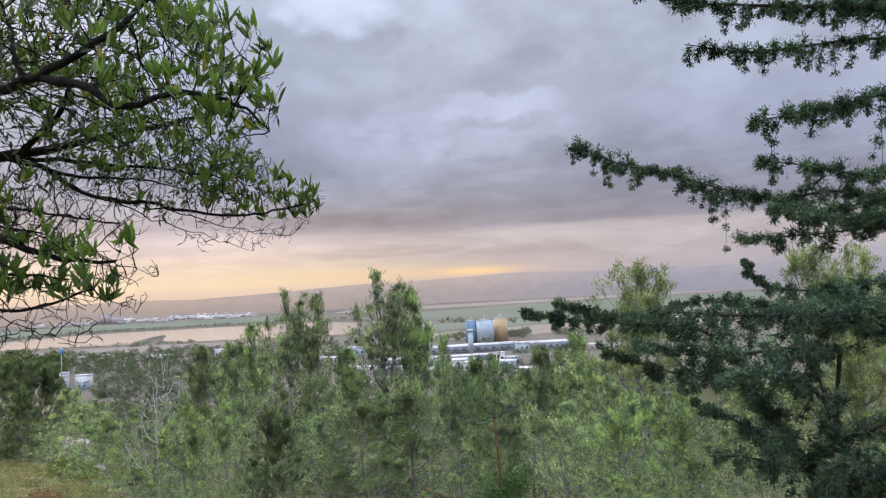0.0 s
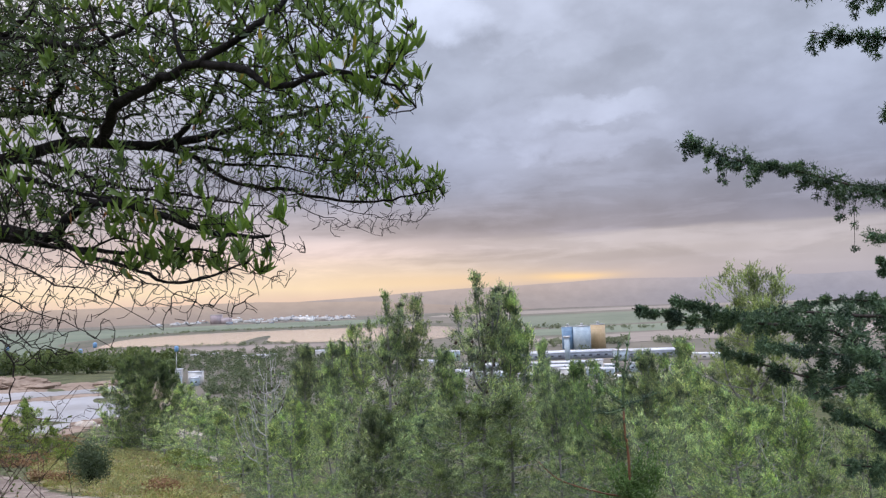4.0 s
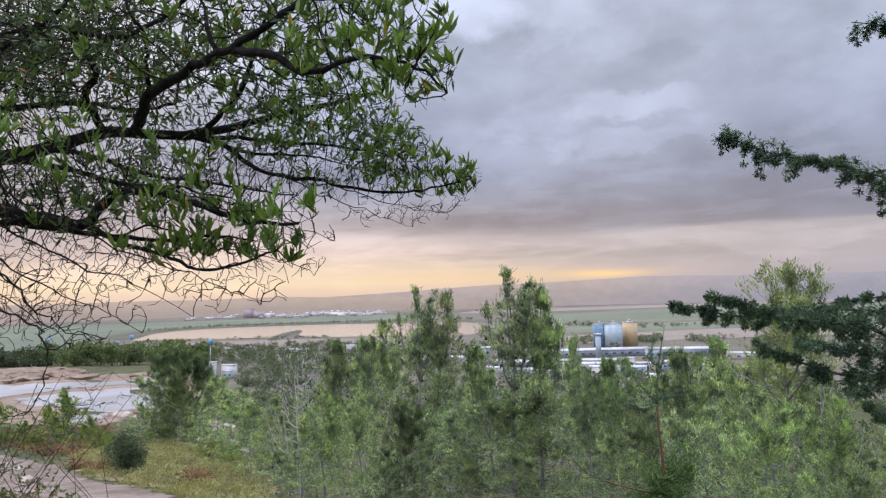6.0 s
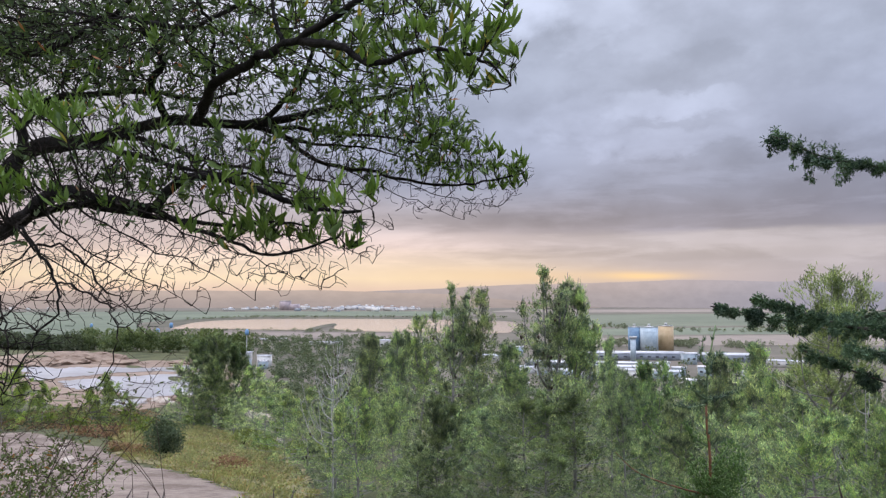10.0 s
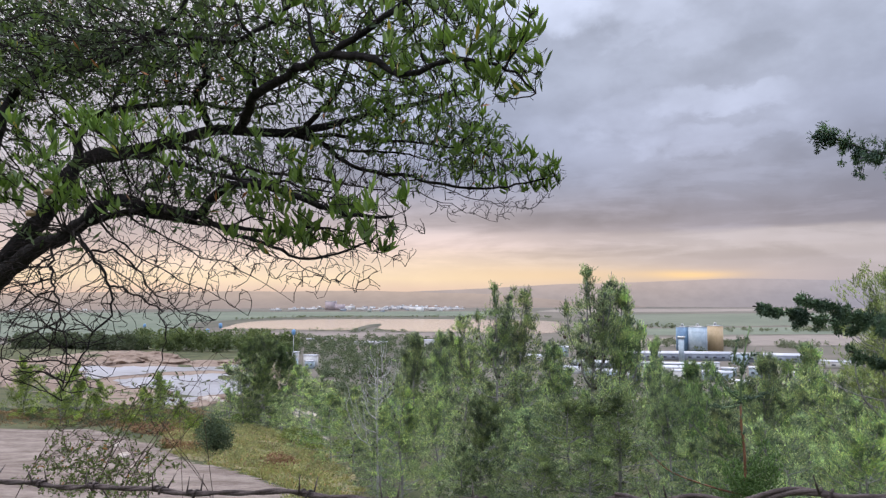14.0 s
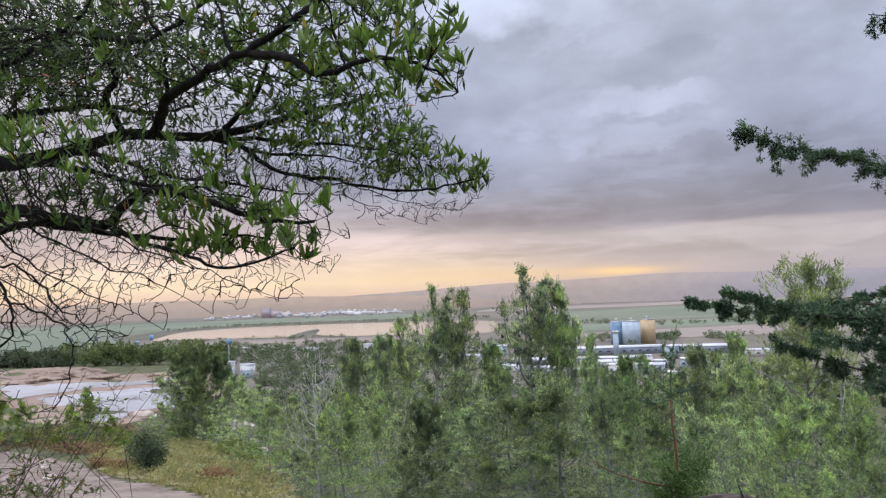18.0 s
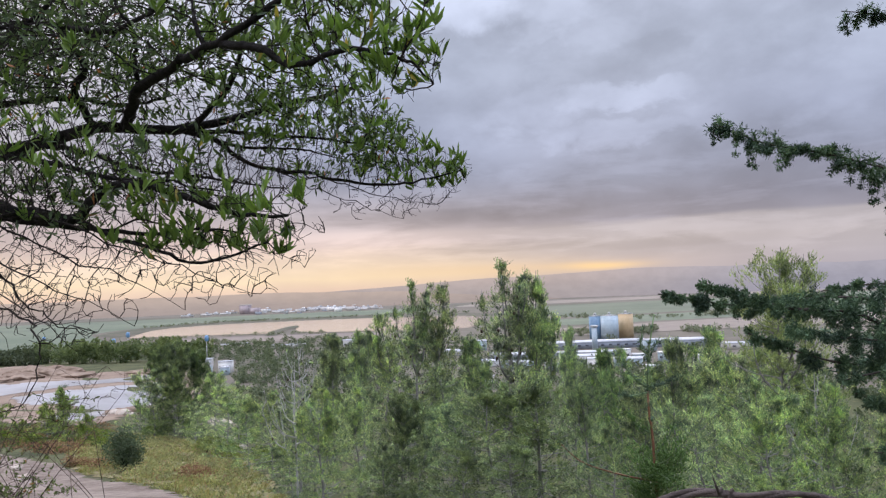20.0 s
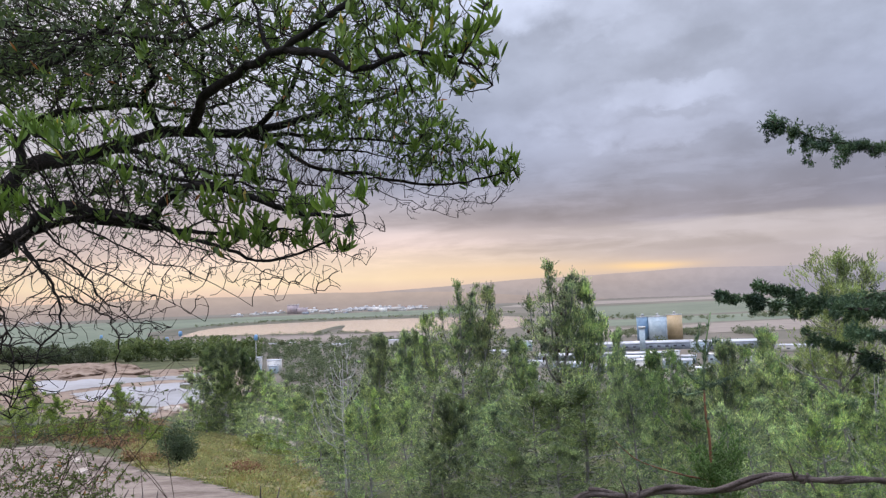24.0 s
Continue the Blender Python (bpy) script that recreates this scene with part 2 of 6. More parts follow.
BARK_DARK = surface("dark_bark", (0.007, 0.0065, 0.007), (0.024, 0.022, 0.023), 9, 60, 0.9, 0.6, spec=0.15)
TWIG = surface("twig_bark", (0.013, 0.011, 0.011), (0.04, 0.033, 0.032), 20, 90, 0.85, 0.3, spec=0.15)
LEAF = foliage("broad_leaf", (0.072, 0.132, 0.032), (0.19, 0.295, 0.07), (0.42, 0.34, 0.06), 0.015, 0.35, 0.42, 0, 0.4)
# Dull leaf tone with the shade of the inner crown in its colour.
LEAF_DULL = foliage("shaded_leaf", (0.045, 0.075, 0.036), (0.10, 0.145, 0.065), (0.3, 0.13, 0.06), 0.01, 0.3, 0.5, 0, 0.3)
CYPRESS_BARK = surface("cypress_bark", (0.028, 0.024, 0.023), (0.078, 0.066, 0.061), 6, 50, 0.9, 0.7)
CYPRESS_LEAF = foliage("cypress_scale_leaf", (0.048, 0.088, 0.062), (0.112, 0.188, 0.126), (0.17, 0.25, 0.145), 0.06, 0.17, 0.65, 0, 0.2, 0.4, 5.0)
PINE_BARK = surface("pine_bark", (0.15, 0.147, 0.147), (0.33, 0.325, 0.325), 4, 30, 0.9, 0.5)
PINE_NEEDLE = foliage("pine_needle", (0.118, 0.222, 0.150), (0.335, 0.490, 0.245), (0.50, 0.60, 0.29), 0.2, 0.28, 0.55, 0.95, 0.25, 0.6, 3.0)
PALE_BARK = surface("bleached_bark", (0.28, 0.28, 0.28), (0.50, 0.50, 0.49), 5, 40, 0.85, 0.4)
GALL = surface("dry_gall", (0.26, 0.16, 0.08), (0.50, 0.36, 0.22), 60, 300, 0.8, 0.5)
CONE = surface("dry_cone", (0.035, 0.026, 0.022), (0.09, 0.065, 0.05), 30, 120, 0.9, 0.5)
# Own colour of the broad dark pines; on kind 9 it stands for shade.
DARK_NEEDLE = foliage("dark_pine_needle", (0.088, 0.140, 0.080), (0.20, 0.285, 0.145), (0.30, 0.37, 0.18), 0.12, 0.28, 0.55, 0.5, 0.25, 0.5, 1.2)
YOUNG_NEEDLE = foliage("young_pine_needle", (0.13, 0.22, 0.06), (0.29, 0.42, 0.12), (0.42, 0.50, 0.16), 0.15, 0.3, 0.55, 0.4, 0.25, 0.45, 1.5)
PALE_NEEDLE = foliage("pale_pine_needle", (0.17, 0.24, 0.11), (0.32, 0.41, 0.20), (0.42, 0.48, 0.25), 0.15, 0.35, 0.55, 0.4, 0.25, 0.4, 2.4)
DRY_TWIG = surface("dry_twig", (0.05, 0.036, 0.03), (0.13, 0.095, 0.08), 20, 90, 0.85, 0.3, spec=0.15)
STRAW = surface("dry_bank_soil", (0.14, 0.135, 0.06), (0.28, 0.235, 0.13), 0.8, 5.0, 0.95, 0.6, dist=0.08)
SHRUB_LEAF = foliage("shrub_leaf", (0.055, 0.085, 0.05), (0.11, 0.155, 0.09), None, 0, 0.2, 0.6, 0.4)
BRIGHT_LEAF = foliage("bright_shrub_leaf", (0.10, 0.16, 0.03), (0.20, 0.28, 0.06), None, 0, 0.35, 0.55, 0.6)
DARK_WOOD = foliage("dark_wood_leaf", (0.065, 0.085, 0.058), (0.125, 0.15, 0.10), None, 0, 0.35, 0.7)
# Hedges and pond scrub: leaf colour lightened and greyed in place of haze.
HAZE_TINTED_WOOD = foliage("haze_tinted_leaf", (0.15, 0.175, 0.14), (0.23, 0.25, 0.20), None, 0, 0.45, 0.7)
SITE_WOOD = foliage("site_tree_leaf", (0.085, 0.12, 0.06), (0.175, 0.215, 0.105), None, 0, 0.35, 0.7)
# Valley woods: a little haze is mixed into the leaf colour too.
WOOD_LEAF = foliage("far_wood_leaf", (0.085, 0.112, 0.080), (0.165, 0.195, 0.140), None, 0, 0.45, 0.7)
GRASS = foliage("bank_grass", (0.17, 0.19, 0.065), (0.35, 0.35, 0.14), (0.36, 0.26, 0.14), 0.22, 0.25, 0.7)
CUSHION = foliage("cushion_scrub", (0.205, 0.225, 0.10), (0.32, 0.33, 0.165), (0.33, 0.23, 0.14), 0.1, 0.2, 0.75, 0, 0.2, 0.25, 0.8)
RUSSET = foliage("russet_dry_leaf", (0.17, 0.095, 0.06), (0.33, 0.20, 0.125), (0.30, 0.27, 0.12), 0.15, 0.2, 0.8)
OLIVE_LEAF = foliage("small_olive_leaf", (0.07, 0.105, 0.04), (0.16, 0.20, 0.075), (0.3, 0.16, 0.07), 0.03, 0.35, 0.5, 0, 0.3)
SPRAY_LEAF = foliage("fresh_cypress_spray", (0.075, 0.15, 0.045), (0.17, 0.29, 0.09), None, 0, 0.3, 0.6, 0.3)
STEM_RED = surface("sapling_stem", (0.15, 0.066, 0.040), (0.27, 0.135, 0.075), 20, 120, 0.6, 0.2)
SOIL = surface("hill_soil", (0.042, 0.053, 0.023), (0.11, 0.112, 0.05), 0.25, 2.5, 0.95, 0.5, dist=0.1)
DIRT = surface("dirt_road", (0.125, 0.092, 0.075), (0.285, 0.235, 0.20), 0.6, 4.0, 0.8, 0.9, dist=0.08)
CLEARING = surface("bare_earth", (0.18, 0.128, 0.096), (0.31, 0.24, 0.19), 0.08, 0.9, 0.9, 0.4, dist=0.1)
WET = surface("wet_chalk", (0.22, 0.22, 0.232), (0.36, 0.365, 0.395), 0.06, 0.5, 0.35, 0.2, spec=0.6, dist=0.05)
# Far fields: part of the distance haze is taken into these pale base colours.
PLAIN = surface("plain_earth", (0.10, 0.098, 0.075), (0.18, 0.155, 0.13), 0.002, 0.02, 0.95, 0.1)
FIELD_GREEN = surface("green_field", (0.105, 0.128, 0.092), (0.15, 0.168, 0.122), 0.003, 0.03, 0.95, 0.1, rnd=0.6)
BANK = surface("reed_bank", (0.07, 0.075, 0.055), (0.13, 0.12, 0.09), 0.01, 0.08, 0.95, 0.2)
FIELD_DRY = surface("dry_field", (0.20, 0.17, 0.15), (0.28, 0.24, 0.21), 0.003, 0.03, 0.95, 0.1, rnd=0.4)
# Hills glow in their haze tint; no air lies in front of them.
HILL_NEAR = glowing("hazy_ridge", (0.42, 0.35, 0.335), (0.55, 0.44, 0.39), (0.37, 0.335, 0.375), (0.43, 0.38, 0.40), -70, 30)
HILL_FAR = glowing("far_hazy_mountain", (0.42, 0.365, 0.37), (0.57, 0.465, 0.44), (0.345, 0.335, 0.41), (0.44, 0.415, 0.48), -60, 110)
WATER = water("pond_water")
WHITE_WALL = surface("white_plaster", (0.60, 0.60, 0.61), (0.78, 0.78, 0.77), 0.1, 2, 0.8, 0.1, rnd=1.0)
ROOF_WHITE = surface("white_metal_roof", (0.44, 0.46, 0.51), (0.60, 0.62, 0.67), 0.05, 1, 0.5, 0.1)
WALL_GREY = surface("grey_cladding", (0.25, 0.29, 0.36), (0.37, 0.42, 0.49), 0.1, 1, 0.6, 0.1)
ROOF_RED = surface("tile_roof", (0.30, 0.16, 0.11), (0.42, 0.25, 0.18), 0.2, 2, 0.8, 0.1)
WINDOW = surface("dark_window", (0.06, 0.07, 0.09), (0.10, 0.11, 0.14), 0.5, 3, 0.15, 0.0, spec=0.6)
SILO_BLUE = surface("blue_silo_paint", (0.13, 0.24, 0.40), (0.24, 0.37, 0.52), 0.12, 0.6, 0.55, 0.1)
SILO_PALE = surface("pale_blue_silo_paint", (0.38, 0.50, 0.60), (0.56, 0.66, 0.74), 0.15, 0.6, 0.55, 0.1)
SILO_OCHRE = surface("ochre_silo_paint", (0.52, 0.39, 0.23), (0.64, 0.50, 0.33), 0.08, 0.6, 0.6, 0.1)
TANK_BLUE = surface("blue_tank_paint", (0.14, 0.30, 0.55), (0.22, 0.40, 0.66), 0.3, 3, 0.5, 0.1)
STEEL = surface("galvanised_steel", (0.42, 0.43, 0.45), (0.55, 0.56, 0.58), 1, 8, 0.5, 0.1, metal=0.6)
RUST_WIRE = surface("rusted_wire", (0.06, 0.048, 0.046), (0.13, 0.105, 0.10), 60, 400, 0.75, 0.4, metal=0.3)
POST_WOOD = surface("post_timber", (0.12, 0.09, 0.07), (0.24, 0.19, 0.15), 8, 60, 0.9, 0.4)
ROCK = surface("limestone", (0.34, 0.28, 0.23), (0.58, 0.52, 0.46), 1.2, 9, 0.9, 0.6, dist=0.05)

# ---- building helpers ----
rng = np.random.default_rng(7)


class Geo:
    """Collects triangles for one mesh."""

    def __init__(self):
        self.v, self.t, self.n = [], [], 0

    def add(self, v, t):
        v, t = np.asarray(v, float).reshape(-1, 3), np.asarray(t, int).reshape(-1, 3)
        self.v.append(v)
        self.t.append(t + self.n)
        self.n += len(v)
        return self

    def tube(self, pts, radii, sides=6, cap=True):
        p = np.asarray(pts, float)
        r = np.broadcast_to(np.asarray(radii, float), (len(p),))
        d = np.gradient(p, axis=0)
        d /= np.linalg.norm(d, axis=1)[:, None] + 1e-9
        up = np.array([0.31, 0.17, 0.93]) if abs(d[:, 2]).mean() < 0.85 else np.array([0.95, 0.2, 0.1])
        s = np.cross(d, up)
        s /= np.linalg.norm(s, axis=1)[:, None] + 1e-9
        u = np.cross(s, d)
        a = np.arange(sides) * 2 * np.pi / sides
        ring = p[:, None] + r[:, None, None] * (np.cos(a)[None, :, None] * s[:, None] + np.sin(a)[None, :, None] * u[:, None])
        i, j = np.meshgrid(np.arange(len(p) - 1), np.arange(sides), indexing="ij")
        a0, a1 = i * sides + j, i * sides + (j + 1) % sides
        t = np.concatenate([np.stack([a0, a1, a0 + sides], -1).reshape(-1, 3), np.stack([a1, a1 + sides, a0 + sides], -1).reshape(-1, 3)])
        v = ring.reshape(-1, 3)
        if cap:
            v = np.vstack([v, p[:1], p[-1:]])
            k, last = len(v) - 2, (len(p) - 1) * sides
            j = np.arange(sides)
            t = np.vstack([t, np.stack([(j + 1) % sides, j, np.full(sides, k)], -1), np.stack([last + j, last + (j + 1) % sides, np.full(sides, k + 1)], -1)])
        return self.add(v, t)

    def box(self, x0, y0, z0, x1, y1, z1, turn=0.0):
        c = np.array([((x0, x1)[i & 1], (y0, y1)[i >> 1 & 1], (z0, z1)[i >> 2]) for i in range(8)], float)
        if turn:
            m, ca, sa = c.mean(0), math.cos(turn), math.sin(turn)
            q = c - m
            c = np.stack([q[:, 0] * ca - q[:, 1] * sa, q[:, 0] * sa + q[:, 1] * ca, q[:, 2]], -1) + m
        f = [(0, 2, 3, 1), (4, 5, 7, 6), (0, 1, 5, 4), (2, 6, 7, 3), (0, 4, 6, 2), (1, 3, 7, 5)]
        return self.add(c, [t for a, b, c_, d in f for t in ((a, b, c_), (a, c_, d))])

    def mesh(self, name, mat, smooth=False):
        v, t = np.concatenate(self.v), np.concatenate(self.t)
        me = bpy.data.meshes.new(name)
        me.vertices.add(len(v))
        me.vertices.foreach_set("co", v.astype(np.float32).ravel())
        me.loops.add(t.size)
        me.loops.foreach_set("vertex_index", t.astype(np.int32).ravel())
        me.polygons.add(len(t))
        me.polygons.foreach_set("loop_start", np.arange(0, t.size, 3, dtype=np.int32))
        if smooth:
            me.polygons.foreach_set("use_smooth", np.ones(len(t), bool))
        me.materials.append(mat)
        me.update()
        me.validate()
        return me


def part(name, geo, mat, parent=None, label="", smooth=False, kind=""):
    ob = new(name, geo.mesh(name, mat, smooth) if isinstance(geo, Geo) else geo)
    if parent:
        ob.parent = parent
    return tagged(ob, label=label, kind=kind)


def thing(name, label, category, group="", where=(0, 0, 0), kind=""):
    ob = new(name)
    ob.location = where
    ob.empty_display_size = 0.2
    return tagged(ob, label, category, group, kind)


def unit(v):
    v = np.asarray(v, float)
    return v / (np.linalg.norm(v, axis=-1, keepdims=True) + 1e-12)


def curve(pts, n=24):
    """A smooth line through a few points."""
    p = np.asarray(pts, float)
    s = np.r_[0, np.cumsum(np.linalg.norm(np.diff(p, axis=0), axis=1))]
    q = np.vstack([2 * p[0] - p[1], p, 2 * p[-1] - p[-2]])
    out = []
    for u in np.linspace(0, s[-1], n):
        i = min(max(int(np.searchsorted(s, u, "right")) - 1, 0), len(p) - 2)
        f = (u - s[i]) / max(s[i + 1] - s[i], 1e-9)
        a, b, c, d = q[i:i + 4]
        out.append(0.5 * (2 * b + (c - a) * f + (2 * a - 5 * b + 4 * c - d) * f ** 2 + (3 * b - a - 3 * c + d) * f ** 3))
    return np.array(out)


def across(d, r):
    """Random unit vectors square to d."""
    d = unit(d)
    return unit(np.cross(d, r.normal(size=d.shape)))


def blades(pos, way, length, width, flat=None, fold=0.25, bend=0.12, r=rng):
    """Lance-shaped leaves, folded along the midrib: eight triangles each."""
    n = len(pos)
    way = unit(way)
    side = across(way, r) if flat is None else unit(np.cross(way, flat))
    nor = np.cross(side, way)
    length, width = np.broadcast_to(length, n)[:, None], np.broadcast_to(width, n)[:, None]
    def at(u, w, h):
        return pos + way * length * u + side * width * w + nor * (width * h - length * bend * u * u)
    v = np.stack([at(0, 0, 0), at(.3, -.42, fold * .6), at(.3, 0, 0), at(.3, .42, fold * .6), at(.68, -.4, fold * .6), at(.68, 0, 0), at(.68, .4, fold * .6), at(1, 0, 0)], 1)
    f = np.array([(0, 2, 1), (0, 3, 2), (1, 2, 5), (1, 5, 4), (2, 3, 6), (2, 6, 5), (4, 5, 7), (5, 6, 7)])
    return v.reshape(-1, 3), (np.arange(n)[:, None, None] * 8 + f).reshape(-1, 3)


def slivers(pos, way, length, width, r=rng):
    """Needles or grass blades: one narrow triangle each."""
    n = len(pos)
    way = unit(way)
    side = across(way, r) * np.broadcast_to(width, n)[:, None] / 2
    v = np.stack([pos - side, pos + side, pos + way * np.broadcast_to(length, n)[:, None]], 1)
    return v.reshape(-1, 3), np.arange(3 * n).reshape(-1, 3)


def spindles(pos, way, length, width, r=rng):
    """Scale-leaved shoots: slim three-sided spikes."""
    n = len(pos)
    way = unit(way)
    s = across(way, r)
    u = np.cross(way, s)
    w, l = np.broadcast_to(width, n)[:, None] / 2, np.broadcast_to(length, n)[:, None]
    mid = pos + way * l * 0.35
    v = np.stack([pos, mid + s * w, mid - s * w * .5 + u * w * .87, mid - s * w * .5 - u * w * .87, pos + way * l], 1)
    f = np.array([(0, 2, 1), (0, 3, 2), (0, 1, 3), (4, 1, 2), (4, 2, 3), (4, 3, 1)])
    return v.reshape(-1, 3), (np.arange(n)[:, None, None] * 5 + f).reshape(-1, 3)


def ellipsoid_points(centre, radii, n, r=rng, shell=0.0):
    d = unit(r.normal(size=(n, 3)))
    u = (shell + (1 - shell) * r.random(n)) ** (1 / 3 if not shell else 1)
    return np.asarray(centre) + d * u[:, None] * np.asarray(radii)


def grow(seeds, goals, reach, kill, step, rounds, jitter, r=rng):
    """Twigs that grow from seed points towards goal points. Returns places and parents."""
    from mathutils import kdtree
    nodes, parent, goals = [Vector(s) for s in seeds], [-1] * len(seeds), [Vector(g) for g in goals]
    for _ in range(rounds):
        kd = kdtree.KDTree(len(nodes))
        for i, p in enumerate(nodes):
            kd.insert(p, i)
        kd.balance()
        pull, left = {}, []
        for g in goals:
            co, i, d = kd.find(g)
            if d < kill:
                continue
            left.append(g)
            if d < reach:
                pull[i] = pull.get(i, Vector()) + (g - co).normalized()
        if not pull:
            break
        for i, v in pull.items():
            w = v.normalized() + Vector(r.normal(size=3)) * jitter
            if parent[i] >= 0:
                w += 0.75 * (nodes[i] - nodes[parent[i]]).normalized()
            nodes.append(nodes[i] + w.normalized() * step)
            parent.append(i)
        goals = left
    return np.array([tuple(p) for p in nodes]), parent


def twigs(geo, nodes, parent, first, tip_r, power, sides=4, most=0.02):
    """Meshes grown twigs as tapering tubes. Returns the tips and the ways they point."""
    n = len(nodes)
    kids = [[] for _ in range(n)]
    for i, p in enumerate(parent):
        if p >= 0:
            kids[p].append(i)
    rad = np.full(n, tip_r ** power)
    for i in range(n - 1, -1, -1):
        if kids[i]:
            rad[i] = sum(rad[k] for k in kids[i])
    rad = np.minimum(rad ** (1 / power), most)
    heads = [i for i in range(first, n) if parent[i] < first] + [k for i in range(first, n) for k in sorted(kids[i], key=lambda k: -rad[k])[1:]]
    for h in heads:
        line, i = [parent[h], h], h
        while kids[i]:
            i = max(kids[i], key=lambda k: rad[k])
            line.append(i)
        rr = rad[line]
        rr[0] = rr[1]
        geo.tube(nodes[line], rr, sides, cap=False)
    tips = [i for i in range(first, n) if not kids[i]]
    return tips, rad, kids


def clumps(pos, way, length, width, r):
    """Small folded leaf clumps, two triangles each."""
    way = unit(way)
    s = across(way, r) * width[:, None] / 2
    n_ = np.cross(s, way) * .35
    v = np.stack([pos, pos + way * length[:, None] * .5 + s + n_, pos + way * length[:, None], pos + way * length[:, None] * .5 - s + n_], 1)
    return v.reshape(-1, 3), (np.arange(len(pos))[:, None, None] * 4 + np.array([(0, 1, 2), (0, 2, 3)])).reshape(-1, 3)

# ---- the hillside and the plain ----
PROFILE_Y = [-60, -12, -3, 0, 2, 5, 10, 20, 30, 50, 90, 160, 200, 320, 480, 600, 5000]
PROFILE_Z = [4.5, 1.2, 0.1, 0, -0.25, -1.1, -2.3, -4.5, -6.1, -8.7, -13.2, -13.6, -16, -45, -70, -73.5, -73.5]


def ground_z(x, y):
    x, y = np.asarray(x, float), np.asarray(y, float)
    z = np.interp(y, PROFILE_Y, PROFILE_Z)
    east = np.clip((x + 25) / 60, 0, 1) * np.clip((y - 30) / 60, 0, 1)
    z = np.maximum(z - 16 * east * east * (3 - 2 * east), -73.5)
    valley = np.clip((x / np.maximum(y, 1) - (-0.539)) / 0.063, 0, 1) * np.clip((y - 58) / 60, 0, 1)
    z = np.maximum(z - 46 * valley * valley * (3 - 2 * valley), -73.5)
    fade = np.clip(1 - y / 400, 0, 1) * np.clip(np.abs(y) / 6, 0.15, 1)
    return z + fade * (0.22 * np.sin(x * 0.21 + 1.3) * np.cos(y * 0.17) + 0.08 * np.sin(x * 0.7 + y * 0.5))


def terrain():
    xs = np.unique(np.r_[-4900, -3600, -2600, -1800, np.arange(-1200, -200, 100), np.arange(-200, -60, 10), np.arange(-60, 60, 1.5), np.arange(60, 200, 10), np.arange(200, 1300, 100), 1800, 2600, 3600, 4900])
    ys = np.unique(np.r_[-4900, -2500, -1000, -400, -150, np.arange(-60, -10, 5), np.arange(-10, 60, 0.8), np.arange(60, 200, 4), np.arange(200, 640, 20), 800, 1200, 1800, 2600, 3600, 4900])
    gx, gy = np.meshgrid(xs, ys)
    g = Geo()
    i, j = np.meshgrid(np.arange(len(ys) - 1), np.arange(len(xs) - 1), indexing="ij")
    a = i * len(xs) + j
    g.add(np.stack([gx, gy, ground_z(gx, gy)], -1).reshape(-1, 3), np.concatenate([np.stack([a, a + 1, a + len(xs)], -1).reshape(-1, 3), np.stack([a + 1, a + len(xs) + 1, a + len(xs)], -1).reshape(-1, 3)]))
    return part("ground", g, SOIL, kind="structure", label="dry grassy hillside falling away to a wide plain", smooth=True)


ground = terrain()


def inside(px_, py_, poly):
    """Which points lie in a polygon."""
    poly = np.asarray(poly, float)
    res = np.zeros(len(px_), bool)
    j = len(poly) - 1
    for i in range(len(poly)):
        xi, yi, xj, yj = *poly[i], *poly[j]
        res ^= ((yi > py_) != (yj > py_)) & (px_ < (xj - xi) * (py_ - yi) / (yj - yi + 1e-12) + xi)
        j = i
    return res


def patch(name, outline, mat, lift, cell, label, wobble=0.0, kind="structure"):
    """A sheet that lies on the ground inside a soft outline."""
    o = np.asarray(outline, float)
    o = curve(np.vstack([o, o[:1]]), 90)[:-1]
    if wobble:
        o = o + wobble * np.stack([np.sin(np.arange(len(o)) * 1.7), np.cos(np.arange(len(o)) * 2.3)], -1)
    (x0, y0), (x1, y1) = o.min(0), o.max(0)
    xs, ys = np.arange(x0, x1 + cell, cell), np.arange(y0, y1 + cell, cell)
    gx, gy = np.meshgrid(xs, ys)
    keep = inside(gx.ravel(), gy.ravel(), o).reshape(gx.shape)
    # border points slide onto the outline
    near = np.argmin((gx.ravel()[:, None] - o[None, :, 0]) ** 2 + (gy.ravel()[:, None] - o[None, :, 1]) ** 2, axis=1)
    dist = np.hypot(gx.ravel() - o[near, 0], gy.ravel() - o[near, 1]).reshape(gx.shape)
    rim = ~keep & (dist < cell * 0.9)
    gx, gy = np.where(rim, o[near, 0].reshape(gx.shape), gx), np.where(rim, o[near, 1].reshape(gx.shape), gy)
    ok = keep | rim
    g = Geo()
    i, j = np.meshgrid(np.arange(len(ys) - 1), np.arange(len(xs) - 1), indexing="ij")
    q = ok[:-1, :-1] & ok[1:, :-1] & ok[:-1, 1:] & ok[1:, 1:]
    a = (i * len(xs) + j)[q]
    w = len(xs)
    g.add(np.stack([gx, gy, ground_z(gx, gy) + lift], -1).reshape(-1, 3), np.concatenate([np.stack([a, a + 1, a + w], -1), np.stack([a + 1, a + w + 1, a + w], -1)]))
    return part(name, g, mat, kind=kind, label=label, smooth=True)


road_line = [(-44.67, 33.42), (-37.2, 37.92), (-29.82, 34.17), (-24.26, 31.17), (-18.26, 25.42), (-13.88, 21.67), (-9.39, 17.17), (-6.25, 12.17), (-5.4, 7.92), (-8.19, 6.67), (-13.53, 9.17)]
patch("dirt_road", road_line, DIRT, 0.05, 0.3, "pale rutted dirt road on the hillside", 0.15)
